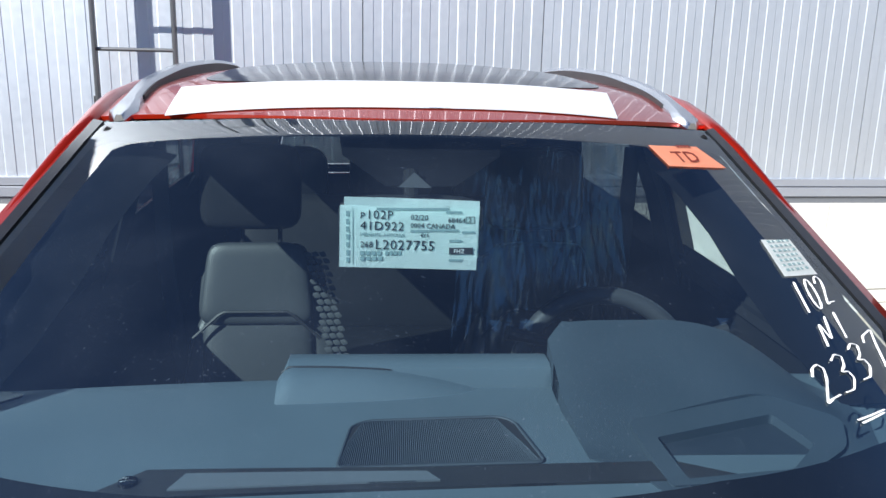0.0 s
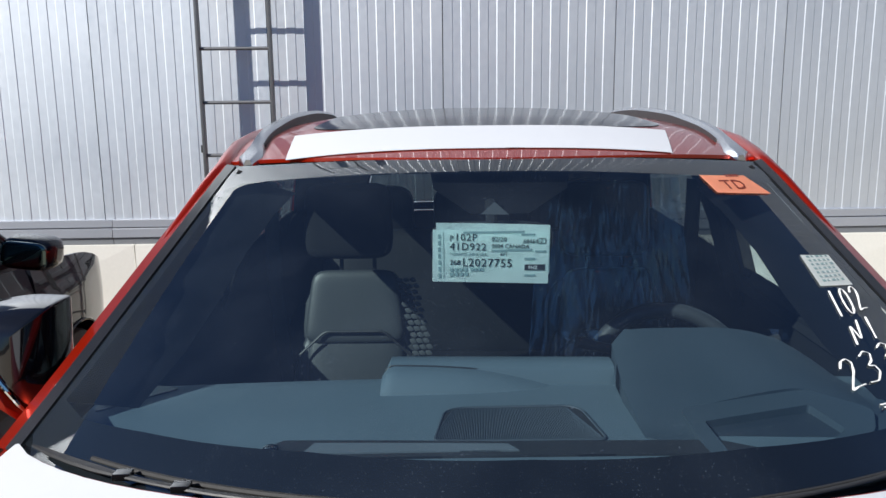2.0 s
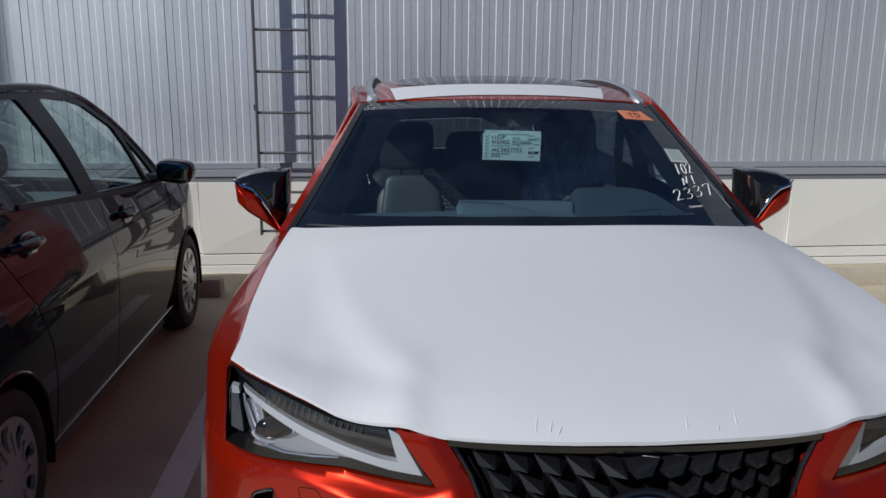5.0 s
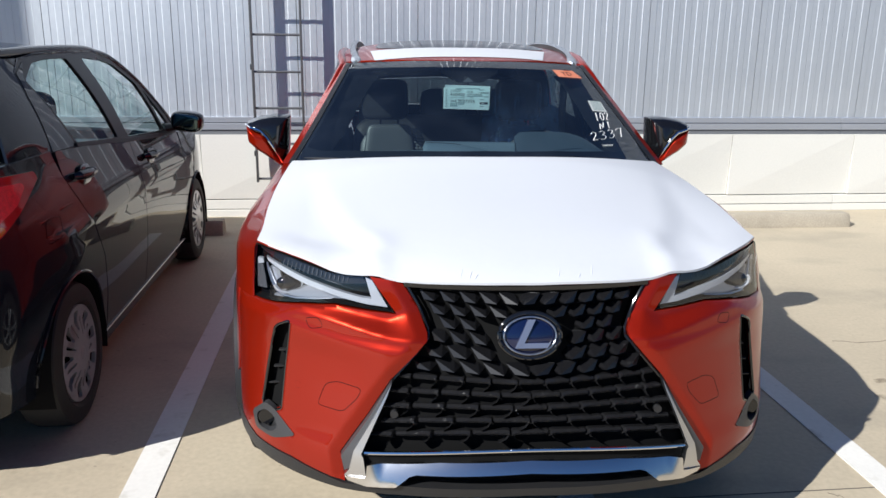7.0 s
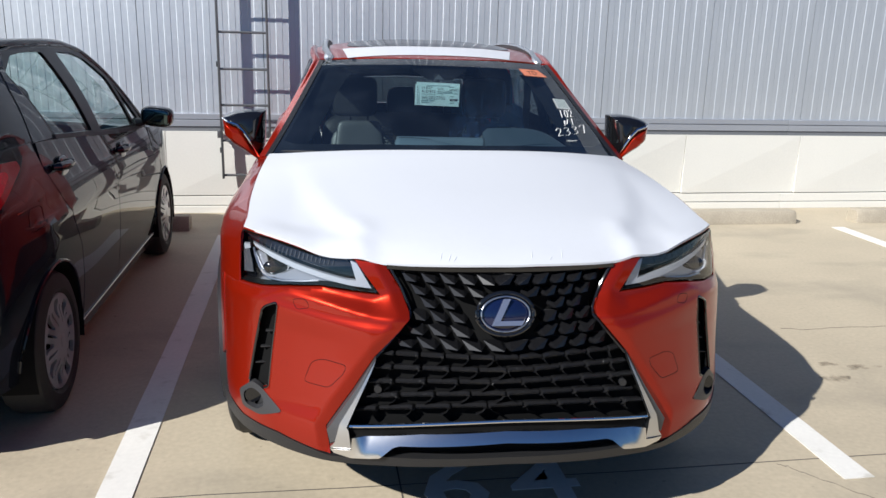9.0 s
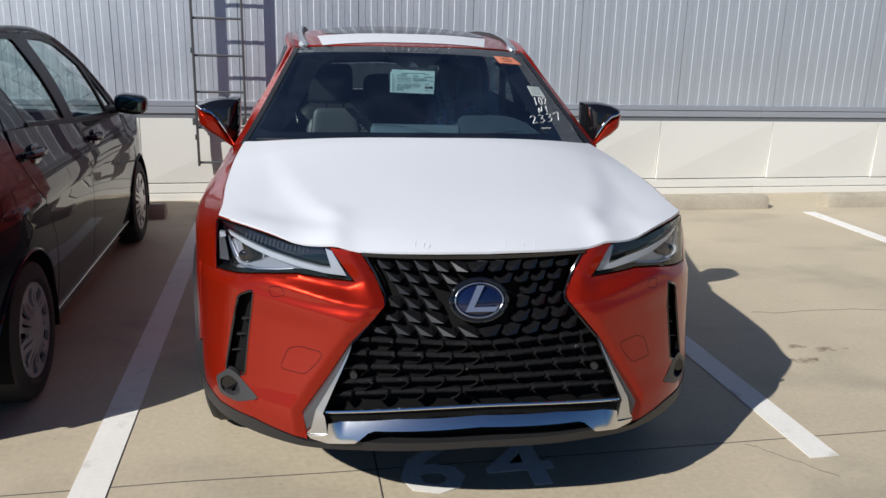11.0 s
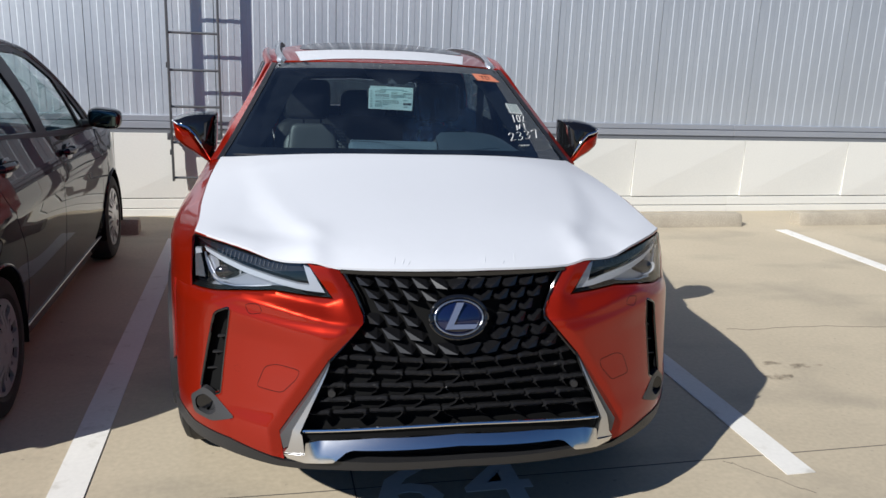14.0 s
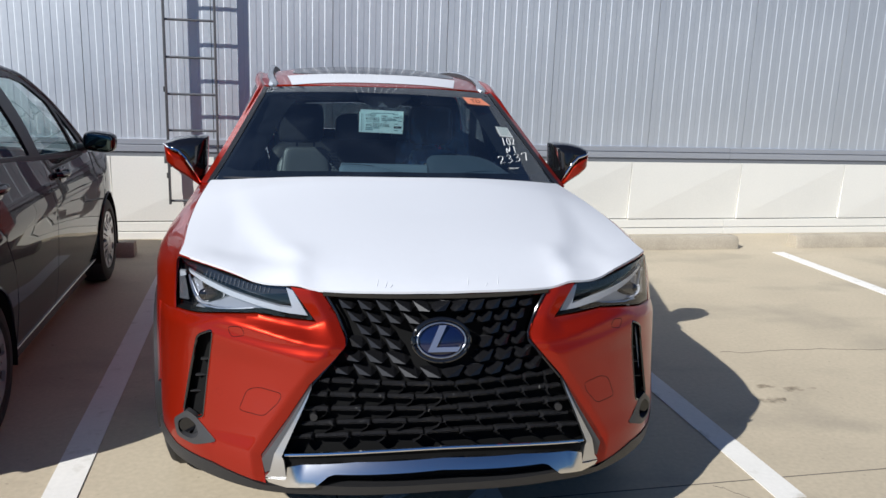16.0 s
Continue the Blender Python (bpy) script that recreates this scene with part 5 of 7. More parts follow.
    # door mirrors
    def door_mirror(s):
        m = new("door_mirror")
        m.parent = car
        m["label"] = "gloss black door mirror with chrome strip and red lower shell"
        def shell(pts_in, y0, y1):
            """A hollow-cheeked shell from a front outline and a larger rear one."""
            bm = bmesh.new()
            n = len(pts_in)
            c = (sum(p[0] for p in pts_in) / n, sum(p[1] for p in pts_in) / n)
            rings = []
            for k, (y, g) in enumerate(((y0, 0.45), (y0 + 0.012, 0.72), (y0 + 0.035, 0.9), (y0 + 0.07, 0.99), (y1 - 0.01, 1.0), (y1, 0.96))):
                rings.append([bm.verts.new((s * (c[0] + (x - c[0]) * g), y, c[1] + (z - c[1]) * g)) for x, z in pts_in])
            for a, b in zip(rings, rings[1:]):
                for k in range(n):
                    bm.faces.new((a[k], a[(k + 1) % n], b[(k + 1) % n], b[k]))
            bm.faces.new(rings[0])
            bm.faces.new(rings[-1][::-1])
            bmesh.ops.recalc_face_normals(bm, faces=bm.faces[:])
            return bm
        upper = fillet([(0.830, 1.202), (0.90, 1.206), (0.975, 1.194), (1.024, 1.172), (1.012, 1.160), (0.955, 1.142), (0.920, 1.105), (0.885, 1.048), (0.858, 0.990), (0.838, 1.040)], [0.006, 0.03, 0.03, 0.008, 0.01, 0.015, 0.02, 0.02, 0.01, 0.02])
        part("upper_shell", shell(upper, 1.655, 1.80), BLACK_GLOSS, m)
        lower = fillet([(1.027, 1.162), (1.020, 1.090), (0.982, 1.052), (0.92, 1.012), (0.852, 0.962), (0.856, 0.992), (0.892, 1.060), (0.925, 1.112), (0.955, 1.140)], 0.008)
        part("lower_shell", shell(lower, 1.652, 1.79), RED, m, "red lower mirror shell")
        bm = bmesh.new()
        tube(bm, [(s * x, y, z) for x, y, z in ((1.024, 1.700, 1.166), (0.995, 1.660, 1.153), (0.952, 1.653, 1.139), (0.925, 1.652, 1.110), (0.900, 1.653, 1.070), (0.880, 1.660, 1.032), (0.862, 1.68, 0.990))], [0.004, 0.006, 0.007, 0.006, 0.005, 0.0045, 0.003], 8)
        part("chrome_strip", bm, CHROME, m)
        bm = bmesh.new()
        tube(bm, [(s * 0.775, 1.76, 0.985), (s * 0.83, 1.745, 0.995), (s * 0.875, 1.735, 1.025)], [0.035, 0.028, 0.024], 12, flat=0.6)
        part("stalk", bm, BLACK_GLOSS, m)
        part("mirror_glass", panel(fillet([(0.846, 1.185), (1.0, 1.165), (1.015, 1.145), (0.89, 1.07), (0.85, 1.06)], 0.01), lambda x, z: (s * x, 1.801, z), 0.05, (), 0.0, (0, -1, 0)), CHROME, m)

    both_sides(door_mirror)

    # tail: hatch, lamps, bumper
    def back_y(x, z):
        return 4.485 - 0.42 * (abs(x) / 0.86) ** 3.2 - (0.95 * max(0, z - 1.0) ** 1.15 if z > 1.0 else 0.0) - 0.3 * max(0, 0.45 - z)
    hatch = mirrored([(0.0, 0.56), (0.58, 0.56), (0.66, 0.9), (0.645, 0.995), (0.0, 0.995)])
    part("hatch", panel(hatch, lambda x, z: (x, back_y(x, z), z), 0.06, (), 0.02, (0, -1, 0)), RED, car)
    part("rear_screen", panel(mirrored([(0.0, 1.045), (0.52, 1.045), (0.46, 1.245), (0.0, 1.262)]), lambda x, z: (x, back_y(x, z) - 0.01, z), 0.06, (), 0.0, (0, -1, 0)), REARGLASS, car)
    part("hatch_frame", panel(mirrored([(0.0, 1.0), (0.69, 1.0), (0.595, 1.40), (0.0, 1.415)]), lambda x, z: (x, back_y(x, z) - 0.004, z), 0.05, (mirrored([(0.0, 1.042), (0.523, 1.042), (0.463, 1.247), (0.0, 1.265)]),), 0.02, (0, -1, 0)), BLACK_GLOSS, car)
    part("rear_bumper", panel(mirrored([(0.0, 0.28), (0.72, 0.28), (0.80, 0.40), (0.78, 0.80), (0.665, 0.88), (0.585, 0.555), (0.0, 0.555)]), lambda x, z: (x, back_y(x, z) + 0.012, z), 0.06, (), 0.02, (0, -1, 0)), CLADDING, car)
    part("tail_lamp", panel(mirrored([(0.0, 0.93), (0.72, 0.93), (0.78, 0.99), (0.0, 0.965)]), lambda x, z: (x, back_y(x, z) + 0.02, z), 0.04, (), 0.03, (0, -1, 0)), TAIL_RED, car)
    bm = bmesh.new()
    box(bm, -0.56, 0.56, 4.05, 4.24, 1.385, 1.412, 0.012)
    part("rear_spoiler", bm, RED, car)
    # floor pan closes the cabin from below
    bm = bmesh.new()
    box(bm, -0.74, 0.74, 0.55, 4.2, 0.20, 0.26, 0.01)
    box(bm, -0.48, 0.48, 0.25, 1.25, 0.26, 0.62, 0.02)
    part("floor_pan", bm, BLACK_VOID, car)
    # hidden black plates, added to stop sun leaking through the nose
    bm = bmesh.new()
    box(bm, -0.70, 0.70, 0.60, 0.64, 0.30, 0.88, 0.01)
    box(bm, -0.42, 0.42, 0.225, 0.245, 0.33, 0.905, 0.004)
    box(bm, -0.56, 0.56, 0.34, 0.59, 0.45, 0.90, 0.01)
    part("nose_light_block", bm, BLACK_VOID, car)
    # hidden tray, added to catch sun that slips behind the cheeks
    tray = [(x, nose_base(x) + 0.06) for x in span(-0.82, 0.82, 25)] + [(0.84, 0.56), (0.70, 0.70), (-0.70, 0.70), (-0.84, 0.56)]
    part("tray_light_block", panel(tray, lambda x, y: (x, y, 0.325), 0.08, (), 0.006, (0, 0, -1)), BLACK_VOID, car)
    bm = bmesh.new()
    box(bm, -0.74, 0.74, 1.28, 1.36, 0.26, 0.98, 0.01)
    part("bulkhead", bm, BLACK_VOID, car)
    return car


CAR_PLACE = pose(-0.064, -0.110, 0, 0, 0, -2.15)
car = crossover(CAR_PLACE)


# ---------------------------------------------------------------- the crossover's cabin
def lump(bm, cx, cy, cz, sx, sy, sz, power=3.0, m=None, nu=20, nv=12):
    """A cushion-like rounded block."""
    def sp(v):
        return math.copysign(abs(v) ** (2 / power), v)
    def place(u, v):
        p = Vector((sx * sp(math.cos(v)) * sp(math.cos(u)), sy * sp(math.cos(v)) * sp(math.sin(u)), sz * sp(math.sin(v))))
        if m is not None:
            p = m @ p
        return p + Vector((cx, cy, cz))
    us, vs = [k * 2 * math.pi / nu for k in range(nu)], span(-math.pi / 2 + 0.02, math.pi / 2 - 0.02, nv)
    V = [[bm.verts.new(place(u, v)) for v in vs] for u in us]
    for i in range(nu):
        a, b = V[i], V[(i + 1) % nu]
        for j in range(nv - 1):
            bm.faces.new((a[j], b[j], b[j + 1], a[j + 1]))
    bm.faces.new([V[i][0] for i in range(nu)][::-1])
    bm.faces.new([V[i][-1] for i in range(nu)])
    bmesh.ops.recalc_face_normals(bm, faces=bm.faces[:])
    return bm


def cabin(car):
    # dashboard top
    def dash_z(x, y):
        z = 1.040 + 0.010 * math.exp(-((y - 1.60) / 0.2) ** 2) - 0.012 * (x / 0.7) ** 2
        z -= 0.9 * max(0.0, y - 1.745 - 0.02 * x) ** 1.3
        return z
    outline = [(x, 1.26 + 0.38 * x * x + 0.30 * x ** 4) for x in span(-0.73, 0.73, 21)] + [(0.74, 1.80), (0.5, 1.83), (-0.5, 1.84), (-0.74, 1.78)]
    dash = part("dashboard", panel(outline, lambda x, y: (x, y, dash_z(x, y)), 0.03, (), 0.25, (0, 0, -1)), DASH, car, "dark grey soft dashboard")
    # speaker grille of fine bars
    spk = fillet([(-0.128, 1.452), (-0.112, 1.560), (-0.09, 1.576), (0.098, 1.582), (0.118, 1.566), (0.140, 1.455)], 0.012)
    part("speaker_bed", panel(spk, lambda x, y: (x, y, dash_z(x, y) + 0.002), 0.03, (), 0.003, (0, 0, -1)), BLACK_PLASTIC, dash)
    bm = bmesh.new()
    for k in range(96):
        x = -0.125 + k * 0.00272
        y1 = 1.574 if abs(x) < 0.105 else 1.574 - (abs(x) - 0.105) * 2.6
        tube(bm, [(x, 1.457, dash_z(x, 1.457) + 0.0024), (x * 0.9, y1, dash_z(x, y1) + 0.0024)], 0.0010, 4)
    part("speaker_grille", bm, SPEAKER, dash, "finely ribbed speaker grille")
    bm = bmesh.new()
    tube(bm, [(x, y, dash_z(x, y) + 0.002) for x, y in resample(spk, 0.02)], 0.0022, 6, closed=True)
    part("speaker_edge", bm, SPEAKER, dash)
    spk2 = fillet([(-0.72, 1.60), (-0.60, 1.715), (-0.66, 1.735), (-0.73, 1.70)], 0.02)
    part("side_speaker", panel(spk2, lambda x, y: (x, y, dash_z(x, y) + 0.003), 0.03, (), 0.003, (0, 0, -1)), BLACK_PLASTIC, dash)
    # defroster slot along the glass
    slot = [(-0.40, 1.405), (-0.345, 1.452), (0.0, 1.437), (0.30, 1.440), (0.30, 1.418), (0.0, 1.412), (-0.33, 1.405)]
    part("defroster_rim", panel([(-0.43, 1.40), (-0.36, 1.462), (0.0, 1.446), (0.31, 1.450), (0.40, 1.408), (0.0, 1.402)], lambda x, y: (x, y, dash_z(x, y) + 0.004), 0.03, (), 0.006, (0, 0, -1)), BLACK_PLASTIC, dash)
    part("defroster_slot", panel([(-0.325, 1.412), (-0.31, 1.446), (-0.015, 1.434), (0.0, 1.413)], lambda x, y: (x, y, dash_z(x, y) + 0.0065), 0.03, (), 0.003, (0, 0, -1)), mat("grey_duct", (0.10, 0.115, 0.13), 0.5), dash)
    bm = bmesh.new()
    tube(bm, [(-0.375, 1.432, 1.046), (-0.375, 1.432, 1.0500), (-0.375, 1.432, 1.0515)], [0.012, 0.011, 0.008], 20)
    part("light_sensor", bm, BLACK_GLOSS, dash)
    # display pod: a rounded board with a lower swell before it
    bm = bmesh.new()
    def board(u, v):
        x = -0.005 + 0.217 * u
        e = max(0.0, 1 - max(0.0, (abs(u) - 0.93) / 0.07) ** 2.5) ** 0.5
        top = 1.040 + (0.047 - 0.010 * (x + 0.2)) * (0.45 + 0.55 * e)
        y, f = ((1.690, 0.0), (1.696, 0.55), (1.702, 0.86), (1.712, 0.97), (1.730, 1.0), (1.752, 0.97), (1.764, 0.8), (1.768, 0.0))[v]
        return (x, y, 1.036 + (top - 1.036) * f)
    grid(bm, board, span(-1, 1, 40), list(range(8)))
    for x in (-1, 1):
        bm.faces.new([bm.verts.new(board(x, v)) for v in range(8)])
    bmesh.ops.recalc_face_normals(bm, faces=bm.faces[:])
    part("display_pod", bm, DASH, dash)
    bm = bmesh.new()
    def swell(u, v):
        h = 0.041 * max(0.0, 1 - u ** 2.4) * (1 - max(0.0, (0.06 - u) / 0.06) ** 2 * 0.5)
        y, f = ((1.640, 0.0), (1.648, 0.30), (1.658, 0.60), (1.670, 0.84), (1.682, 0.96), (1.694, 1.0), (1.704, 0.99))[v]
        return (-0.226 + 0.325 * u, y + 0.030 * u ** 3, 1.044 + h * f)
    grid(bm, swell, span(0, 1, 30), list(range(7)))
    bm.faces.new([bm.verts.new(swell(0, v)) for v in range(7)])
    bmesh.ops.recalc_face_normals(bm, faces=bm.faces[:])
    part("pod_swell", bm, DASH, dash)
    bm = bmesh.new()
    tube(bm, [Vector(swell(u, 5)) + Vector((0, 0.004, 0.0006)) for u in span(0.02, 0.97, 30)], 0.0018, 6)
    part("pod_seam", bm, BLACK_PLASTIC, dash)
    # instrument hood with the recess before it
    rec = fillet([(0.285, 1.392), (0.270, 1.530), (0.505, 1.598), (0.590, 1.535), (0.56, 1.47), (0.46, 1.405)], [0.004, 0.02, 0.03, 0.02, 0.02, 0.02])
    inner = fillet([(0.312, 1.408), (0.300, 1.492), (0.488, 1.545), (0.515, 1.475), (0.46, 1.425)], 0.006)
    def hood_top(x, y):
        u = (y - 1.46) / 0.345
        across = 1 - max(0.0, abs((x - 0.385)) / 0.245) ** (6.0 if x < 0.385 else 2.4)
        back = 1 - max(0.0, (y - 1.79) / 0.03) ** 2 if y > 1.79 else 1
        return 1.038 + 0.092 * max(0.0, u) ** 0.85 * max(0.06, across) * back
    ho = [(0.200, 1.462), (0.25, 1.435), (0.27, 1.385), (0.50, 1.390), (0.61, 1.47), (0.655, 1.57), (0.65, 1.66), (0.60, 1.76), (0.50, 1.805), (0.36, 1.812), (0.245, 1.80), (0.205, 1.75), (0.195, 1.60)]
    part("instrument_hood", panel(ho, lambda x, y: (x, y, max(hood_top(x, y) + 0.002, dash_z(x, y) + 0.002)), 0.016, (rec,), 0.05, (0, 0, -1)), DASH_SHADED, dash, "humped instrument hood in dashboard skin darkened for shade")
    part("recess_frame", panel(rec, lambda x, y: (x, y, dash_z(x, y) + 0.004 + 0.13 * max(0.0, y - 1.41)), 0.02, (inner,), 0.016, (0, 0, -1)), DASH_SHADED, dash)
    part("recess_glass", panel(inner, lambda x, y: (x, y, dash_z(x, y) - 0.006 + 0.10 * max(0.0, y - 1.41)), 0.03, (), 0.0, (0, 0, -1)), mat("recess_panel", (0.024, 0.032, 0.042), 0.4), dash)
    # steering wheel
    sw = new("steering_wheel")
    sw.parent = car
    sw["label"] = "black leather steering wheel"
    c, tilt = Vector((0.385, 1.985, 0.922)), Matrix.Rotation(radians(-24), 4, "X")
    bm = bmesh.new()
    tube(bm, [c + tilt @ Vector((math.cos(a) * 0.182, 0, math.sin(a) * 0.182)) for a in span(0, 2 * math.pi, 49)[:-1]], 0.019, 12, closed=True)
    part("rim", bm, LEATHER, sw)
    bm = bmesh.new()
    lump(bm, *c, 0.085, 0.03, 0.075, 3, tilt)
    part("hub", bm, BLACK_PLASTIC, sw)
    for a in (0.0, math.pi, -math.pi / 2):
        bm = bmesh.new()
        tube(bm, [c + tilt @ Vector((math.cos(a) * r, 0, math.sin(a) * r)) for r in (0.07, 0.12, 0.18)], [0.02, 0.014, 0.014], 8)
        part("spoke", bm, BLACK_PLASTIC, sw)
    for sx in (-1, 1):
        bm = bmesh.new()
        tube(bm, [(c.x + sx * 0.12, 1.94, 1.03), (c.x + sx * 0.215, 1.93, 1.055)], [0.010, 0.014], 10)
        stalk = part("stalk", bm, BLACK_PLASTIC, sw)
        bm = bmesh.new()
        rnd = random.Random(5 + sx)
        for k in range(9):
            a = rnd.uniform(0, 6.28)
            q = Vector((c.x + sx * (0.165 + 0.075 * rnd.random()), 1.93, 1.055))
            d = Vector((math.cos(a), 0.2, math.sin(a))) * 0.024
            e = Vector((-math.sin(a), 0.5, math.cos(a))) * 0.018
            v = [bm.verts.new(q), bm.verts.new(q + d), bm.verts.new(q + d * 0.7 + e)]
            bm.faces.new(v)
        part("wrap", bm, PLASTIC_WRAP, stalk, "crumpled clear plastic wrap")

    # seats
    def seat(cx, wrap, pale):
        st = new("front_seat")
        st.parent = car
        st["label"] = "black leather front seat under crumpled clear plastic" if wrap else "black leather front seat with quilted pale bolster"
        lean = Matrix.Rotation(radians(-14), 4, "X")
        bm = bmesh.new()
        lump(bm, cx, 2.67, 0.76, 0.175, 0.06, 0.27, 5, lean)
        back_p = part("backrest", bm, LEATHER, st)
        bm = bmesh.new()
        lump(bm, cx, 2.590, 0.965, 0.136, 0.045, 0.108, 7, lean, 36, 22)
        for v in bm.verts:
            v.co.x = cx + (v.co.x - cx) * (1.0 + 0.9 * max(-0.08, 0.985 - v.co.z))
        part("shoulder_pad", bm, LEATHER, back_p)
        bm = bmesh.new()
        lump(bm, cx + 0.003, 2.556, 0.755, 0.146, 0.05, 0.162, 5, lean, 32, 18)
        part("centre_panel", bm, LEATHER, back_p)
        for sx in (-1, 1):
            bm = bmesh.new()
            lump(bm, cx + sx * 0.165, 2.600, 0.78 - 0.10 * (sx < 0), 0.040, 0.065, 0.25 - 0.05 * (sx < 0), 4, lean @ Matrix.Rotation(radians(-sx * 12), 4, "Y"))
            bol = part("bolster", bm, LEATHER, back_p)
            if pale and sx == 1:
                quilt = mat("grey_quilt", (0.066, 0.071, 0.076), 0.7)
                for i in range(17):
                    for j in range(3):
                        u = i / 16
                        bm = bmesh.new()
                        lump(bm, 0, 0, 0, 0.0112, 0.0010, 0.0080, 1.4, None, 12, 6)
                        bmesh.ops.transform(bm, matrix=Matrix.Translation((-0.243 + 0.060 * u + 0.019 * j + 0.006 * (i % 2), 2.562 - 0.066 * u + 0.002 * j, 1.050 - 0.275 * u)) @ Matrix.Rotation(radians(25), 4, "Y"), verts=bm.verts[:])
                        part("quilt_tuft", bm, quilt, bol)
        bm = bmesh.new()
        tube(bm, [(cx + x, 2.520 - 0.10 * max(0.0, abs(x) - 0.09), 0.908 - 0.9 * max(0.0, abs(x) - 0.085)) for x in span(-0.165, 0.165, 24)], 0.0042, 6)
        part("piping", bm, BLACK_PLASTIC, back_p)
        bm = bmesh.new()
        lump(bm, cx - 0.025 * (not wrap), 2.70, 1.205, 0.132, 0.06, 0.115, 6, Matrix.Rotation(radians(-8), 4, "X"))
        # the unwrapped seat's headrest and all posts are darker than the leather
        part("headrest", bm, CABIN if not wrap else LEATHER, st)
        for sx in (-0.05, 0.05):
            bm = bmesh.new()
            tube(bm, [(cx + sx, 2.665, 1.03), (cx + sx, 2.69, 1.14)], 0.006, 8)
            part("headrest_post", bm, CABIN, st)
        bm = bmesh.new()
        lump(bm, cx, 2.25, 0.50, 0.25, 0.27, 0.085, 4)
        part("cushion", bm, LEATHER, st)
        if wrap:
            bm = bmesh.new()
            def place(u, v):
                n = 0.018 * noise.noise((u * 8, v * 2, 3.0)) + 0.010 * abs(noise.noise((u * 26 + 2 * v, v * 4, 9.0))) + 0.0055 * abs(noise.noise((u * 70 - 4 * v, v * 9, 1.0)))
                return (cx + u * (1 - 0.25 * v), 2.44 + 0.17 * v - 0.04 * math.cos(u * 5) + n - 0.02, 0.62 + 0.72 * v)
            grid(bm, place, span(-0.27, 0.25, 130), span(0, 1, 60))
            part("plastic_cover", bm, PLASTIC_WRAP, st, "crumpled clear plastic seat cover")
        return st
    seat(-0.375, False, True)
    seat(0.372, True, False)
    bench = new("rear_bench")
    bench.parent = car
    bench["label"] = "black leather rear bench"
    bm = bmesh.new()
    lump(bm, 0, 3.50, 0.78, 0.62, 0.07, 0.27, 5, Matrix.Rotation(radians(-20), 4, "X"), 28)
    part("backrest", bm, LEATHER, bench)
    bm = bmesh.new()
    lump(bm, 0, 3.12, 0.50, 0.62, 0.27, 0.09, 5, None, 28)
    part("cushion", bm, LEATHER, bench)
    for x in (-0.40, 0.0, 0.40):
        bm = bmesh.new()
        lump(bm, x, 3.62, 1.10, 0.16, 0.05, 0.115, 4)
        part("headrest", bm, LEATHER, bench)
    bm = bmesh.new()
    box(bm, -0.10, 0.10, 1.85, 2.75, 0.42, 0.66, 0.03)
    part("centre_console", bm, DASH, car)
    # lining of doors, pillars and roof
    for s in (1, -1):
        bm = panel([(1.45, 0.30), (1.45, 0.98), (1.62, 1.02), (2.44, 1.035), (3.35, 1.06), (4.1, 1.08), (4.1, 0.35)], lambda y, z: (s * min(side_x(y, z) - 0.06, curve_at(TOP_X, y) - 0.035), y, z), 0.10, (), 0.0, (-s, 0, 0))
        bmesh.ops.reverse_faces(bm, faces=bm.faces[:])
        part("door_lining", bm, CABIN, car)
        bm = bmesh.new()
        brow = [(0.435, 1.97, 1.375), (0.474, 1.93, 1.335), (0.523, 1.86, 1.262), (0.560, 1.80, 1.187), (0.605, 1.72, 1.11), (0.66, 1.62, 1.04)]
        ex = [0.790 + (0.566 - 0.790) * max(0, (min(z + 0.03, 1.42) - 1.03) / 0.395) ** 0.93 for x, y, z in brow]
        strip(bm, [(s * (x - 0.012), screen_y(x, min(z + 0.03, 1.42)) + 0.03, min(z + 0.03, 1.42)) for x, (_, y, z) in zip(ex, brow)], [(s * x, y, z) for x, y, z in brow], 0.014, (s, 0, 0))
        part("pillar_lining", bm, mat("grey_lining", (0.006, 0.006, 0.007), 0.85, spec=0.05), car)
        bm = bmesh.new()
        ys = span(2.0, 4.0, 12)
        # lower edge brought down to block the sun from the headrest
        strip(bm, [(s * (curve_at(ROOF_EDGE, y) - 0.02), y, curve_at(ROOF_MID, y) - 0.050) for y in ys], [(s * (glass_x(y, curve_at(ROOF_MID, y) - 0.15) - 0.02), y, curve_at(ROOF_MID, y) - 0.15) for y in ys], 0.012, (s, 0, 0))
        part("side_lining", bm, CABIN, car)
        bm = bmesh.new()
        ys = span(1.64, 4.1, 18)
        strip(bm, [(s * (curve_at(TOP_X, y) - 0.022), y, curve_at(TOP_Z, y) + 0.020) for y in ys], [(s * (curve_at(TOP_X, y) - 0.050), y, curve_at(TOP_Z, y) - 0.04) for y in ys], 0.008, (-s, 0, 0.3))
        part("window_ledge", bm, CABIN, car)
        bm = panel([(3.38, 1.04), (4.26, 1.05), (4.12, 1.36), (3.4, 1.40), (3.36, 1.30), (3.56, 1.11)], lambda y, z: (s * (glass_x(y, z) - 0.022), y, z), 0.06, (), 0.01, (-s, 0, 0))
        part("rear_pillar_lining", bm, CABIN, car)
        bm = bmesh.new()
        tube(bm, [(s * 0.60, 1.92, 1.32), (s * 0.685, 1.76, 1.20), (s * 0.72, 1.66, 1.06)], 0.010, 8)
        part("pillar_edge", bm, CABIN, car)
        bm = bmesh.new()
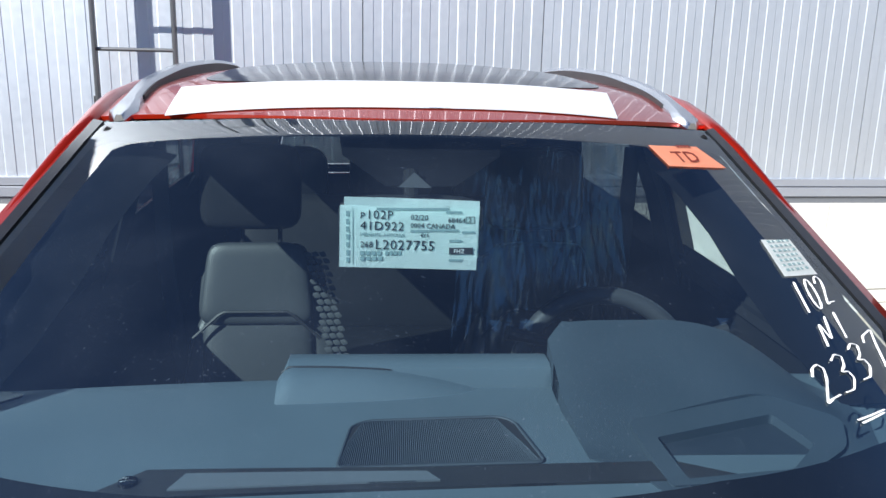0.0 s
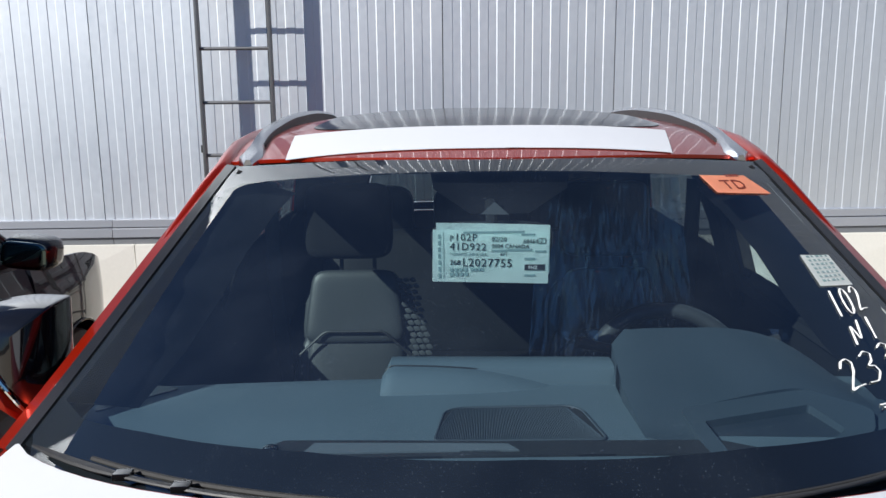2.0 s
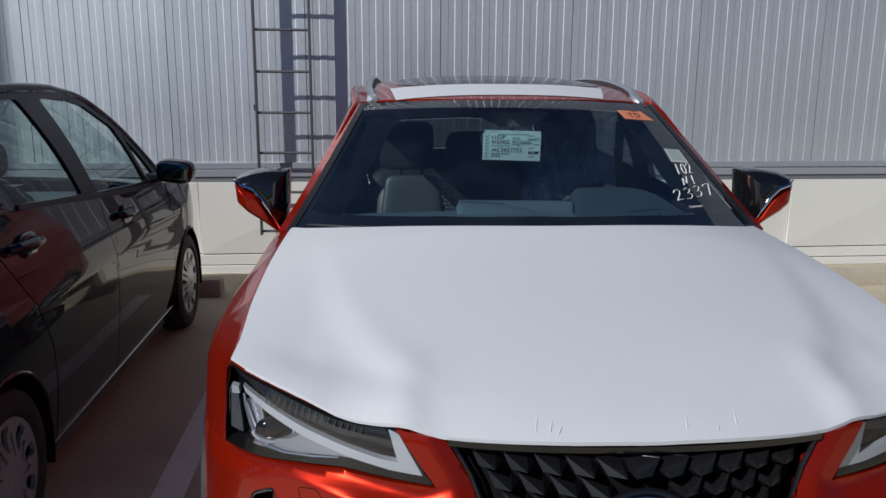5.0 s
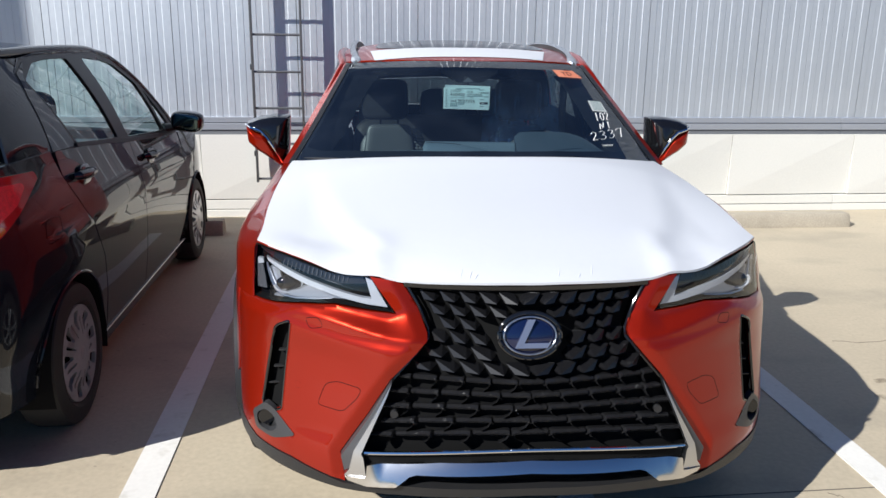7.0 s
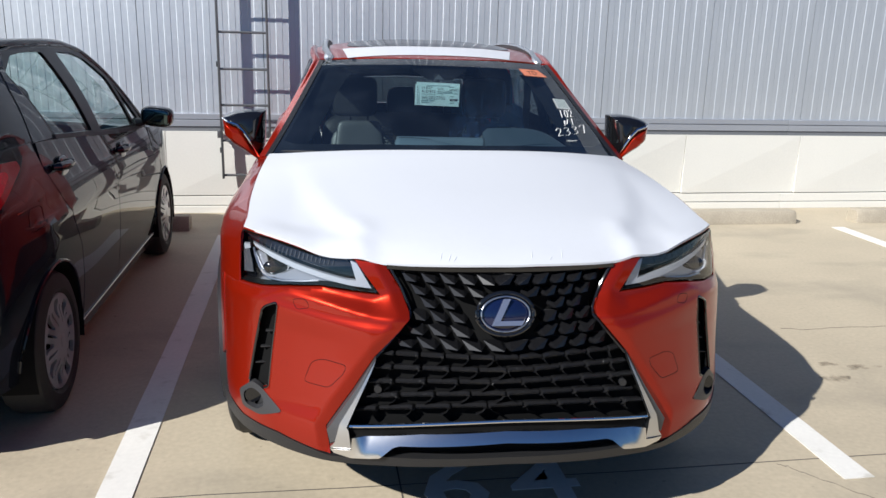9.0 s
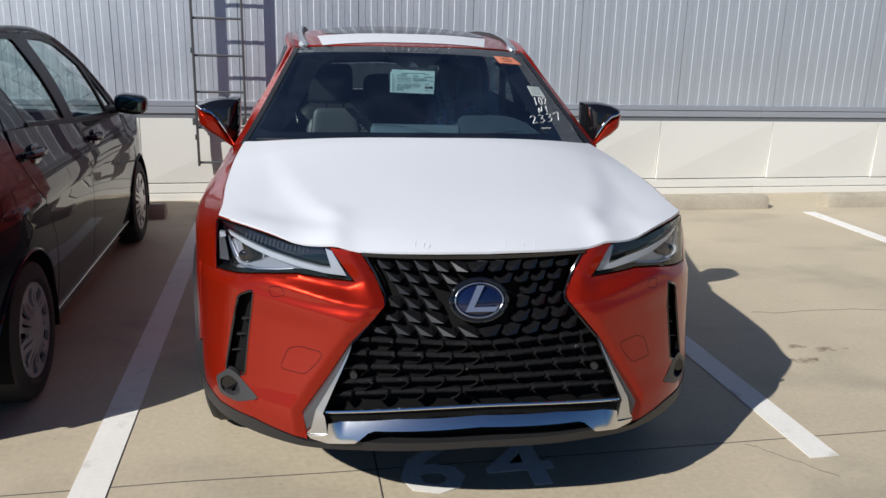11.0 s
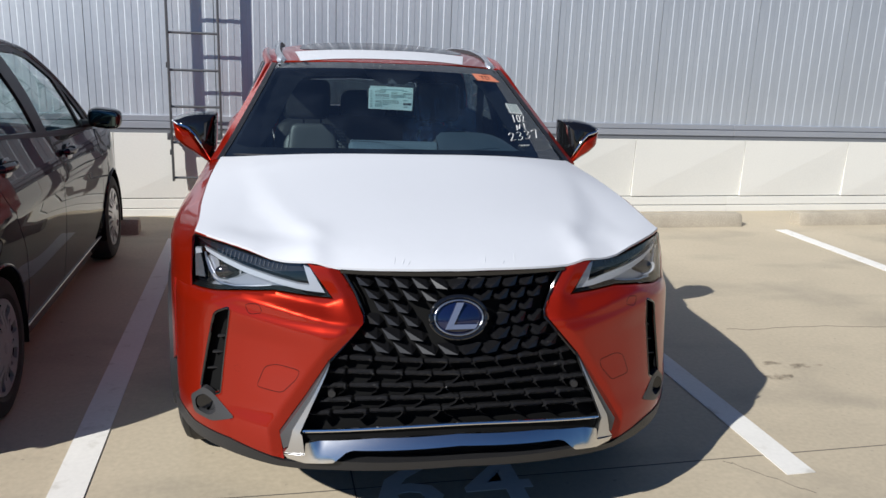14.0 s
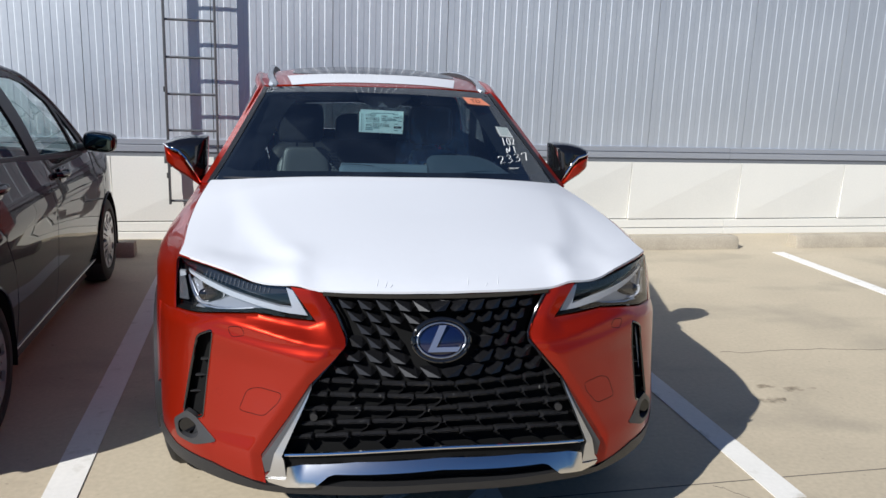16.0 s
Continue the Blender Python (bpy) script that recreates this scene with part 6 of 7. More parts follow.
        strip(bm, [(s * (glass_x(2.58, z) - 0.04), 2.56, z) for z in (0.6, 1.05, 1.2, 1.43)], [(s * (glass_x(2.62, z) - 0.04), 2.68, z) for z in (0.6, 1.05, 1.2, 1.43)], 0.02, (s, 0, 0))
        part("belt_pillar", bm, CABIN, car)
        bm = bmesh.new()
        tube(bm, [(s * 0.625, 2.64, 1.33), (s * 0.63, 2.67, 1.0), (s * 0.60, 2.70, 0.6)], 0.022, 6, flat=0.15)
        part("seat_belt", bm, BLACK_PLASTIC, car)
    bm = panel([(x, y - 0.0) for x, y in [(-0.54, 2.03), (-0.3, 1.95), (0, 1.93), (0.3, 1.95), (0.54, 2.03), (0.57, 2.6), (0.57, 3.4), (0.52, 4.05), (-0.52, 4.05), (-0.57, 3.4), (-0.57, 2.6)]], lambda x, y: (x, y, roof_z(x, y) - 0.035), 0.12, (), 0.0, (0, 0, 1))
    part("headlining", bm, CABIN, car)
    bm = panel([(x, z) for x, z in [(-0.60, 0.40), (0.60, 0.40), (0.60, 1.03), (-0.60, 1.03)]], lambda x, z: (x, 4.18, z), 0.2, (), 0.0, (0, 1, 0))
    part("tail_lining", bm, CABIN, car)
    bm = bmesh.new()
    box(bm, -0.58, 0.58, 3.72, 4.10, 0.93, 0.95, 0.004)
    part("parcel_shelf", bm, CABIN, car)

    # rear-view mirror, camera housing and the paper folded over the mirror
    mr = new("rear_view_mirror")
    mr.parent = car
    mr["label"] = "dark rear-view mirror hung behind the windscreen"
    bm = bmesh.new()
    lump(bm, -0.02, 1.775, 1.305, 0.115, 0.018, 0.035, 4)
    part("mirror_case", bm, BLACK_PLASTIC, mr)
    bm = bmesh.new()
    tube(bm, [(-0.02, 1.775, 1.33), (-0.02, 1.80, 1.375)], 0.012, 10)
    part("mirror_stem", bm, CABIN, mr)
    bm = bmesh.new()
    v = [bm.verts.new(p) for p in ((-0.13, 1.845, 1.394), (0.13, 1.845, 1.394), (0.15, 1.96, 1.428), (-0.14, 1.96, 1.428), (-0.06, 1.79, 1.352), (0.05, 1.79, 1.352), (0.12, 2.02, 1.375), (-0.11, 2.02, 1.375))]
    for f in ((0, 1, 2, 3), (4, 5, 1, 0), (5, 6, 2, 1), (6, 7, 3, 2), (7, 4, 0, 3), (4, 7, 6, 5)):
        bm.faces.new([v[i] for i in f])
    bmesh.ops.recalc_face_normals(bm, faces=bm.faces[:])
    part("camera_housing", bm, FRIT, mr)
    bm = bmesh.new()
    v = [bm.verts.new(p) for p in ((-0.042, 1.748, 1.357), (0.010, 1.748, 1.356), (-0.016, 1.765, 1.378))]
    bm.faces.new(v)
    part("camera_shade", bm, mat("grey_shade", (0.035, 0.038, 0.042), 0.6), mr, smooth=False)

    paper = new("delivery_sheet")
    paper.matrix_world = CAR_PLACE
    tagged(paper, "pale green printed delivery sheet folded over the mirror", "paper")
    def sheet(name, x0, x1, z0, z1, y, material, tiltx):
        bm = bmesh.new()
        def place(u, v):
            bow = 0.0 if name == 'front_sheet' else 0.004 * math.sin(u * 3.0) + 0.003 * noise.noise((u * 3, v * 3, y))
            return (x0 + (x1 - x0) * u + tiltx * v, y + bow, z0 + (z1 - z0) * v - 0.006 * u)
        grid(bm, place, span(0, 1, 12), span(0, 1, 8))
        bmesh.ops.solidify(bm, geom=bm.faces[:], thickness=0.0006)
        return part(name, bm, material, paper)
    sheet("back_sheet", -0.124, 0.083, 1.255, 1.345, 1.731, PAPER, 0.0)
    main = sheet("front_sheet", -0.132, 0.079, 1.238, 1.334, 1.722, PAPER, 0.002)
    Y = 1.7208
    def line(text, size, x, z, material=INK, spread=1.0, name="print"):
        w = words(text, size, material, pose(x, Y, z, 90, 1.6, 0), main, name, "LEFT", 0.0002, spread)
        return w
    line("P", 0.014, -0.100, 1.3135)
    line("102P", 0.019, -0.091, 1.3135, spread=1.1)
    line("02/20", 0.012, -0.024, 1.3115)
    line("41D922", 0.019, -0.100, 1.2965, spread=1.1)
    line("0004 CANADA", 0.0105, -0.024, 1.2995)
    line("68464", 0.011, 0.033, 1.3075)
    line("268", 0.013, -0.100, 1.2690)
    line("L2027755", 0.0215, -0.078, 1.2660, spread=1.08)
    line("4Y1", 0.0085, -0.009, 1.2845)
    line("MZAH15L-AWXXBA", 0.0075, -0.100, 1.2868, INK_GREY)
    def bar(x0, x1, z0, z1, material, dy=0.0):
        bm = bmesh.new()
        y = Y + dy
        box(bm, x0, x1, y - 0.0003, y + 0.0003, z0, z1)
        part("print_bar", bm, material, main, smooth=False)
    bar(0.036, 0.073, 1.2575, 1.2680, INK)
    line("FHZ", 0.009, 0.043, 1.2598, PAPER_WHITE).location.y -= 0.0008
    for x0, x1, z in ((-0.075, 0.035, 1.3265), (0.030, 0.055, 1.3215), (0.005, 0.05, 1.2935), (0.055, 0.075, 1.2905), (0.036, 0.055, 1.2770), (0.036, 0.056, 1.2465), (-0.024, 0.004, 1.2925)):
        bar(x0, x1, z, z + 0.0035, INK_GREY)
    for x0, x1, z in ((-0.100, -0.066, 1.2565), (-0.100, -0.064, 1.2480), (-0.062, -0.036, 1.2565)):
        for k in range(4):
            w = (x1 - x0) / 4
            bar(x0 + k * w, x0 + k * w + w * 0.72, z, z + 0.0062, INK_GREY)
    for k in range(7):
        bar(-0.121, -0.1165, 1.2450 + 0.012 * k, 1.2530 + 0.012 * k, INK_GREY)
    bar(-0.112, -0.1113, 1.243, 1.331, INK_GREY)
    for a in ((0.061, 0.074, 1.3065, 1.3072), (0.061, 0.074, 1.3160, 1.3167), (0.061, 0.0617, 1.3065, 1.3167), (0.0733, 0.074, 1.3065, 1.3167)):
        bar(*a, INK)
    line("2", 0.010, 0.0645, 1.3082)
    return car


cabin(car)


# ---------------------------------------------------------------- stickers and marker on the windscreen
def on_glass(x, z, lift=0.003):
    """A frame on the windscreen: x across, y up the glass, z outward."""
    tx = Vector((1, 1.10 * x + 0.4 * x ** 3, 0)).normalized()
    ty = Vector((0, 1.84 + 24.0 * max(0.0, z - 1.395), 1))
    ty = (ty - tx * ty.dot(tx)).normalized()
    n = tx.cross(ty)
    p = Vector((x, screen_y(x, z), z)) + n * lift
    m = Matrix((tx, ty, n)).transposed().to_4x4()
    m.translation = p
    return m


def glass_point(x, z, lift=0.003):
    return on_glass(x, z, lift).translation


def sticker(name, corners, material, label, lift=0.0022):
    """A thin label laid on the curved glass between four corners."""
    a, b, c, d = corners
    bm = bmesh.new()
    def place(u, v):
        x = (a[0] * (1 - u) + b[0] * u) * (1 - v) + (d[0] * (1 - u) + c[0] * u) * v
        z = (a[1] * (1 - u) + b[1] * u) * (1 - v) + (d[1] * (1 - u) + c[1] * u) * v
        return glass_point(x, z, lift)
    grid(bm, place, span(0, 1, 9), span(0, 1, 7))
    bmesh.ops.solidify(bm, geom=bm.faces[:], thickness=-0.0004)
    ob = single(name, bm, material, label, "sticker", CAR_PLACE)
    return ob


td = sticker("window_sticker", ((0.402, 1.4085), (0.508, 1.4025), (0.553, 1.3685), (0.425, 1.3785)), ORANGE, "orange paper sticker lettered TD on the windscreen corner")
m = on_glass(0.449, 1.3822, 0.0032) @ pose(0, 0, 0, 0, 0, -4)
words("TD", 0.043, INK_RED, m, td, "lettering", spread=1.05)
m = on_glass(0.462, 1.4020, 0.0032) @ pose(0, 0, 0, 0, 0, -4)
for k in range(4):
    bm = bmesh.new()
    box(bm, 0.009 * k, 0.009 * k + 0.0065, 0, 0.008, 0, 0.0003, 0, m)
    part("print_bar", bm, INK_RED, td, smooth=False)
lb = sticker("window_label", ((0.540, 1.2765), (0.609, 1.2690), (0.626, 1.2270), (0.548, 1.2350)), PAPER_WHITE, "small white printed label on the windscreen")
for k in range(7):
    for i in range(5):
        rnd = random.Random(k * 9 + i)
        bm = bmesh.new()
        mm = on_glass(0.5515 + 0.004 * k / 3 + 0.0115 * i, 1.2710 - 0.0054 * k - 0.0009 * i, 0.0032) @ pose(0, 0, 0, 0, 0, -5)
        box(bm, 0, 0.0095 * rnd.uniform(0.5, 1.0), 0, 0.0050, 0, 0.0003, 0, mm)
        part("print_bar", bm, INK_GREY, lb, smooth=False)

STROKES = {
    "1": [[(0.5, 1.0), (0.5, 0.0)]],
    "0": [[(0.5 + 0.36 * math.cos(a), 0.5 + 0.5 * math.sin(a)) for a in span(1.7, 1.7 + 6.4, 15)]],
    "2": [[(0.05, 0.78), (0.2, 0.97), (0.5, 1.0), (0.75, 0.82), (0.65, 0.55), (0.4, 0.3), (0.2, 0.05), (0.5, 0.1), (0.95, 0.08)]],
    "3": [[(0.1, 0.9), (0.4, 1.0), (0.75, 0.85), (0.65, 0.62), (0.35, 0.52), (0.7, 0.45), (0.85, 0.22), (0.55, 0.0), (0.1, 0.06)]],
    "7": [[(0.05, 0.78), (0.15, 0.95), (0.9, 0.95), (0.75, 0.6), (0.6, -0.1)]],
    "N": [[(0.1, 0.0), (0.2, 0.9), (0.6, 0.1), (0.85, 1.0)]],
    "-": [[(0.0, 0.55), (1.0, 0.6)], [(0.1, 0.4), (0.95, 0.5)]],
}


def marker(text, x0, x1, z0, z1, rise, label):
    """Hand-drawn marker strokes on the glass."""
    n = len(text)
    group = thing("marker_writing", label, "writing", CAR_PLACE)
    for k, ch in enumerate(text):
        w = (x1 - x0) / n
        bm = bmesh.new()
        for stroke in STROKES[ch]:
            pts = []
            for a, b in zip(stroke, stroke[1:]):
                for u in (0, 0.5):
                    pts.append((a[0] + (b[0] - a[0]) * u, a[1] + (b[1] - a[1]) * u))
            pts.append(stroke[-1])
            for _ in range(2):
                pts = [pts[0]] + [(p[0] * (1 - f) + q[0] * f, p[1] * (1 - f) + q[1] * f) for p, q in zip(pts, pts[1:]) for f in (0.25, 0.75)] + [pts[-1]]
            path = [glass_point(x0 + w * (k + 0.08 + 0.84 * (px + 0.10 * py)), z0 + (z1 - z0) * py + rise * (k + px) / n, 0.0025) for px, py in pts]
            tube(bm, path, [0.0022 * (0.75 + 0.35 * noise.noise((i * 0.2, k * 3.1, x0 * 9))) for i in range(len(path))], 6, flat=0.35)
        part("stroke", bm, CHALK, group)
    return group


marker("102", 0.543, 0.630, 1.1975, 1.2275, -0.002, "white marker number 102 on the windscreen")
marker("N1", 0.551, 0.624, 1.1660, 1.1895, 0.0, "white marker letters N1 on the windscreen")
marker("2337", 0.488, 0.676, 1.1260, 1.1560, 0.008, "white marker number 2337 on the windscreen")
marker("-", 0.528, 0.598, 1.1000, 1.1180, -0.004, "white marker dash on the windscreen")


# ---------------------------------------------------------------- the dark hatchback in the next bay
# its coordinates: x across, y forward from the tail, z up
HB_W = [(0.0, 0.600), (0.02, 0.655), (0.05, 0.700), (0.1, 0.745), (0.2, 0.790), (0.35, 0.820), (0.6, 0.838), (1.5, 0.845), (2.5, 0.845), (3.1, 0.838), (3.45, 0.80), (3.7, 0.72), (3.85, 0.60), (3.95, 0.42)]
HB_F = [(0.14, 0.93), (0.3, 0.966), (0.5, 0.992), (0.66, 1.0), (0.78, 0.993), (0.86, 0.977), (0.94, 0.953), (1.02, 0.930), (1.12, 0.905)]
HB_BELT = [(0.0, 1.10), (0.8, 1.092), (1.3, 1.056), (1.75, 1.012), (2.3, 0.970), (2.75, 0.945), (3.3, 0.90), (3.95, 0.70)]
HB_ROOF = [(0.15, 1.405), (0.3, 1.445), (0.6, 1.484), (1.0, 1.508), (1.5, 1.514), (1.85, 1.498), (2.05, 1.468)]


def hb_side(y, z):
    x = curve_at(HB_W, y) * curve_at(HB_F, z)
    x += 0.010 * math.exp(-((y - 0.6) / 0.33) ** 2) * (z < 0.8) + 0.010 * math.exp(-((y - 3.11) / 0.33) ** 2) * (z < 0.8)
    x += 0.006 * math.exp(-((z - (0.80 - 0.02 * y)) / 0.03) ** 2) * (0.5 < y < 3.0)
    x += 0.045 * math.exp(-((z - 0.54) / 0.16) ** 2) * math.exp(-(y / 0.22) ** 2)
    return x


def hb_glass(y, z):
    zb = curve_at(HB_BELT, y)
    lo = hb_side(max(y, 0.35), zb) - 0.008
    hi = 0.598
    zt = curve_at(HB_ROOF, min(y, 2.0)) - 0.055
    k = (z - zb) / max(zt - zb, 0.05)
    x = lo + (hi - lo) * k + 0.02 * math.sin(max(0, min(1, k)) * math.pi)
    return x - 0.16 * max(0.0, (0.75 - y) / 0.75) ** 2.2


def hb_roof(x, y):
    return curve_at(HB_ROOF, y) - 0.055 * (abs(x) / 0.60) ** 2.6


def hatchback(place):
    car = thing("hatchback_car", "dark grey hatchback parked nose to the wall", "car", place)
    RA, FA, WZ, AR = 0.60, 3.11, 0.292, 0.335

    def arch(yc, a0, a1, n=18, r=AR):
        return [(yc + math.cos(a) * r, WZ + math.sin(a) * r) for a in span(a0, a1, n)]

    def sheet(outline, s, step=0.03, depth=0.015, push=0.0, holes=()):
        return panel(outline, lambda y, z: (s * (hb_side(y, z) - push), y, z), step, holes, depth, (-s, 0, 0))

    def pane(outline, s, push=0.0, step=0.05, depth=0.0, holes=()):
        return panel(outline, lambda y, z: (s * (hb_glass(y, z) - push), y, z), step, holes, depth, (-s, 0, 0))

    belt = lambda y: curve_at(HB_BELT, y)
    for s in (1, -1):
        lampcut = fillet([(0.004, 0.850), (0.12, 0.858), (0.30, 0.935), (0.50, 1.030), (0.485, 1.058), (0.20, 1.074), (0.004, 1.06)], 0.012)
        quarter = [(0.004, 0.36), (0.10, 0.25)] + arch(RA, math.pi * 1.04, -0.165, 24) + [(1.018, 0.236), (1.010, 0.44), (0.985, 0.60), (0.87, 0.80), (0.74, 1.0), (0.70, 1.10), (0.4, 1.10), (0.15, 1.10), (0.004, 1.09)]
        quarter_p = part("rear_quarter", sheet(quarter, s, 0.025, holes=(lampcut,)), DARKGREY, car)
        bm = bmesh.new()
        tube(bm, [(s * (hb_side(y, z) + 0.0005), y, z) for y, z in resample(fillet([(0.42, 0.79), (0.56, 0.80), (0.59, 0.87), (0.46, 0.875)], 0.03), 0.02)], 0.0009, 5, closed=True)
        if s == 1:
            part("fuel_flap_seam", bm, BLACK_VOID, quarter_p)
        else:
            bm.free()
        lamp = part("tail_lamp", sheet(lampcut, s, 0.02, 0.03, -0.012), TAIL_RED, car, "red and amber tail lamp")
        part("inner_lens", sheet(fillet([(0.006, 0.925), (0.18, 0.925), (0.30, 0.965), (0.385, 1.018), (0.37, 1.035), (0.20, 1.045), (0.006, 1.04)], 0.012), s, 0.02, 0.004, -0.015), TAIL_INNER, lamp, "bright red ribbed lens")
        part("amber_lens", sheet(fillet([(0.006, 0.853), (0.115, 0.862), (0.20, 0.90), (0.19, 0.915), (0.006, 0.918)], 0.008), s, 0.02, 0.004, -0.016), TAIL_AMBER, lamp, "amber indicator lens")
        rd = [(0.993, 0.60), (1.02, 0.44), (1.03, 0.235), (1.728, 0.235), (1.735, 0.7), (1.728, belt(1.73)), (1.2, belt(1.2)), (0.75, belt(0.75)), (0.748, 1.0), (0.878, 0.80)]
        rear_door = part("rear_door", sheet(rd, s), DARKGREY, car)
        fd = [(1.735, 0.235), (2.72, 0.235), (2.76, 0.5), (2.77, 0.8), (2.76, belt(2.76) - 0.004), (2.3, belt(2.3)), (1.735, belt(1.735)), (1.742, 0.7)]
        front_door = part("front_door", sheet(fd, s), DARKGREY, car)
        for dr, yh, zh in ((rear_door, 0.95, 0.972), (front_door, 1.99, 0.905)):
            bm = bmesh.new()
            lump(bm, s * (hb_side(yh + 0.02, zh - 0.01) + 0.001), yh + 0.02, zh - 0.012, 0.010, 0.082, 0.050, 2.4)
            handle_cup = part("handle_recess", bm, BLACK_GLOSS, dr)
            bm = bmesh.new()
            tube(bm, [(s * (hb_side(yh + d, zh) + h), yh + d, zh + 0.002 - 0.03 * d) for d, h in ((-0.115, 0.004), (-0.095, 0.024), (0.0, 0.034), (0.075, 0.026), (0.095, 0.006))], [0.010, 0.016, 0.017, 0.016, 0.011], 10, flat=1.2)
            part("handle", bm, DARKGREY, dr)
        fe = [(2.775, 0.80), (2.765, 0.5), (2.73, 0.245)] + [p for p in arch(FA, math.pi * 1.02, -0.05)] + [(3.62, 0.30), (3.80, 0.45), (3.86, 0.60), (3.80, 0.74)] + [(y, belt(y) - 0.002) for y in span(3.6, 2.8, 8)]
        part("fender", sheet(fe, s), DARKGREY, car)
        bm = bmesh.new()
        ys = span(1.0, 2.75, 14)
        strip(bm, [(s * (hb_side(y, 0.235) + 0.004), y, 0.232) for y in ys], [(s * (hb_side(y, 0.20) - 0.01), y, 0.165) for y in ys], 0.05, (s, 0, 0.2))
        part("sill", bm, DARKGREY, car)
        bm = bmesh.new()
        tube(bm, [(s * (hb_side(y, 0.235) + 0.004), y, 0.2335) for y in ys], 0.0035, 6)
        part("sill_edge", bm, SATIN, car)
        for yc in (RA, FA):
            bm = bmesh.new()
            grid(bm, lambda u, a: (s * u, yc + math.cos(a) * (AR - 0.004), WZ + math.sin(a) * (AR - 0.004)), (0.50, 0.70, 0.838), span(-0.3, math.pi + 0.3, 22))
            part("arch_liner", bm, BLACK_VOID, car)
            bm = bmesh.new()
            tube(bm, [(s * (hb_side(y, z) + 0.003), y, z) for y, z in arch(yc, 0.0, math.pi, 24)], 0.007, 6)
            part("arch_lip", bm, DARKGREY, car)
        # windows with black frames
        rw = fillet([(1.03, belt(1.03) + 0.014), (1.60, belt(1.6) + 0.022), (1.45, 1.436), (1.20, 1.440), (1.02, 1.428), (0.845, 1.365)], 0.02)
        fw = fillet([(1.76, belt(1.76) + 0.022), (2.49, belt(2.49) + 0.026), (2.35, 1.275), (2.14, 1.388), (1.95, 1.426), (1.66, 1.432)], 0.02)
        qw = fillet([(2.52, belt(2.52) + 0.028), (2.70, belt(2.7) + 0.030), (2.42, 1.235)], 0.01)
        frame_out = [(0.72, belt(0.72) - 0.002), (2.78, belt(2.78) + 0.006), (2.64, 1.10), (2.38, 1.308), (2.16, 1.418), (1.95, 1.456), (1.5, 1.466), (1.1, 1.462), (0.92, 1.448), (0.80, 1.40), (0.76, 1.30)]
        part("window_frame", pane(frame_out, s, 0.0, 0.035, 0.02, (rw, fw, qw)), mat("satin_black", (0.016, 0.015, 0.016), 0.38, spec=0.35), car, "gloss black window surround")
        part("door_shoulder", pane([(0.745, belt(0.745)), (1.00, belt(1.0) + 0.004), (0.83, 1.355), (0.865, 1.39), (0.93, 1.435), (0.81, 1.395), (0.77, 1.30)], s, -0.003, 0.03, 0.004), DARKGREY, car)
        bm = bmesh.new()
        arc = [(0.735, belt(0.74)), (0.76, 1.30), (0.80, 1.40), (0.92, 1.448), (1.1, 1.464), (1.5, 1.469), (1.95, 1.459), (2.16, 1.421), (2.38, 1.311), (2.64, 1.102), (2.80, 0.965)]
        arc_s = []
        for a, b in zip(arc, arc[1:]):
            for u in (0, 0.5):
                arc_s.append((a[0] + (b[0] - a[0]) * u, a[1] + (b[1] - a[1]) * u))
        tube(bm, [(s * (hb_glass(y, z) - 0.001), y, z) for y, z in arc_s + arc[-1:]], [0.003] * 8 + [0.006] * (len(arc_s) - 7), 8)
        part("door_frame", bm, DARKGREY, car)
        for nm, o in (("rear_window", rw), ("front_window", fw), ("quarter_window", qw)):
            part(nm, pane(o, s, 0.008), SIDEGLASS, car)
        bm = bmesh.new()
        ys = span(1.0, 2.74, 24)
        strip(bm, [(s * (hb_glass(y, belt(y)) + 0.006), y, belt(y) + 0.016) for y in ys], [(s * (hb_glass(y, belt(y)) + 0.012), y, belt(y) - 0.003) for y in ys], 0.012, (s, 0, 0))
        part("belt_trim", bm, BLACK_PLASTIC, car)
        # rear pillar panel
        cp = [(0.42, 1.095), (0.735, 1.10), (0.755, 1.30), (0.795, 1.40), (0.90, 1.450), (0.60, 1.452), (0.50, 1.42), (0.455, 1.28), (0.43, 1.15)]
        part("rear_pillar", pane(cp, s, -0.001, 0.035, 0.01), DARKGREY, car)
        bm = bmesh.new()
        gutter = [(0.42, 1.448), (0.60, 1.462), (0.92, 1.470), (1.2, 1.475), (1.5, 1.476), (1.8, 1.470), (2.0, 1.450), (2.16, 1.424), (2.38, 1.316), (2.62, 1.125), (2.85, 0.955)]
        ys = span(0.42, 2.85, 44)
        tube(bm, [(s * (hb_glass(y, curve_at(gutter, y)) - 0.014), y, curve_at(gutter, y) + 0.003) for y in ys], [0.020] * 44, 12)
        part("roof_pillar", bm, DARKGREY, car)
        # mirror
        mm = new("door_mirror")
        mm.parent = car
        bm = bmesh.new()
        lump(bm, s * 0.905, 2.64, 1.024, 0.098, 0.080, 0.064, 3.4, Matrix.Rotation(radians(6 * s), 4, "Y"))
        part("shell", bm, DARKGREY, mm)
        bm = bmesh.new()
        lump(bm, s * 0.905, 2.566, 1.024, 0.084, 0.010, 0.051, 4, Matrix.Rotation(radians(6 * s), 4, "Y"))
        part("mirror_glass", bm, mat("mirror", (0.10, 0.14, 0.14), 0.03, 1.0), mm)
        bm = bmesh.new()
        tube(bm, [(s * 0.765, 2.60, 0.985), (s * 0.81, 2.62, 0.990), (s * 0.87, 2.635, 1.0)], [0.055, 0.042, 0.036], 12, flat=0.6)
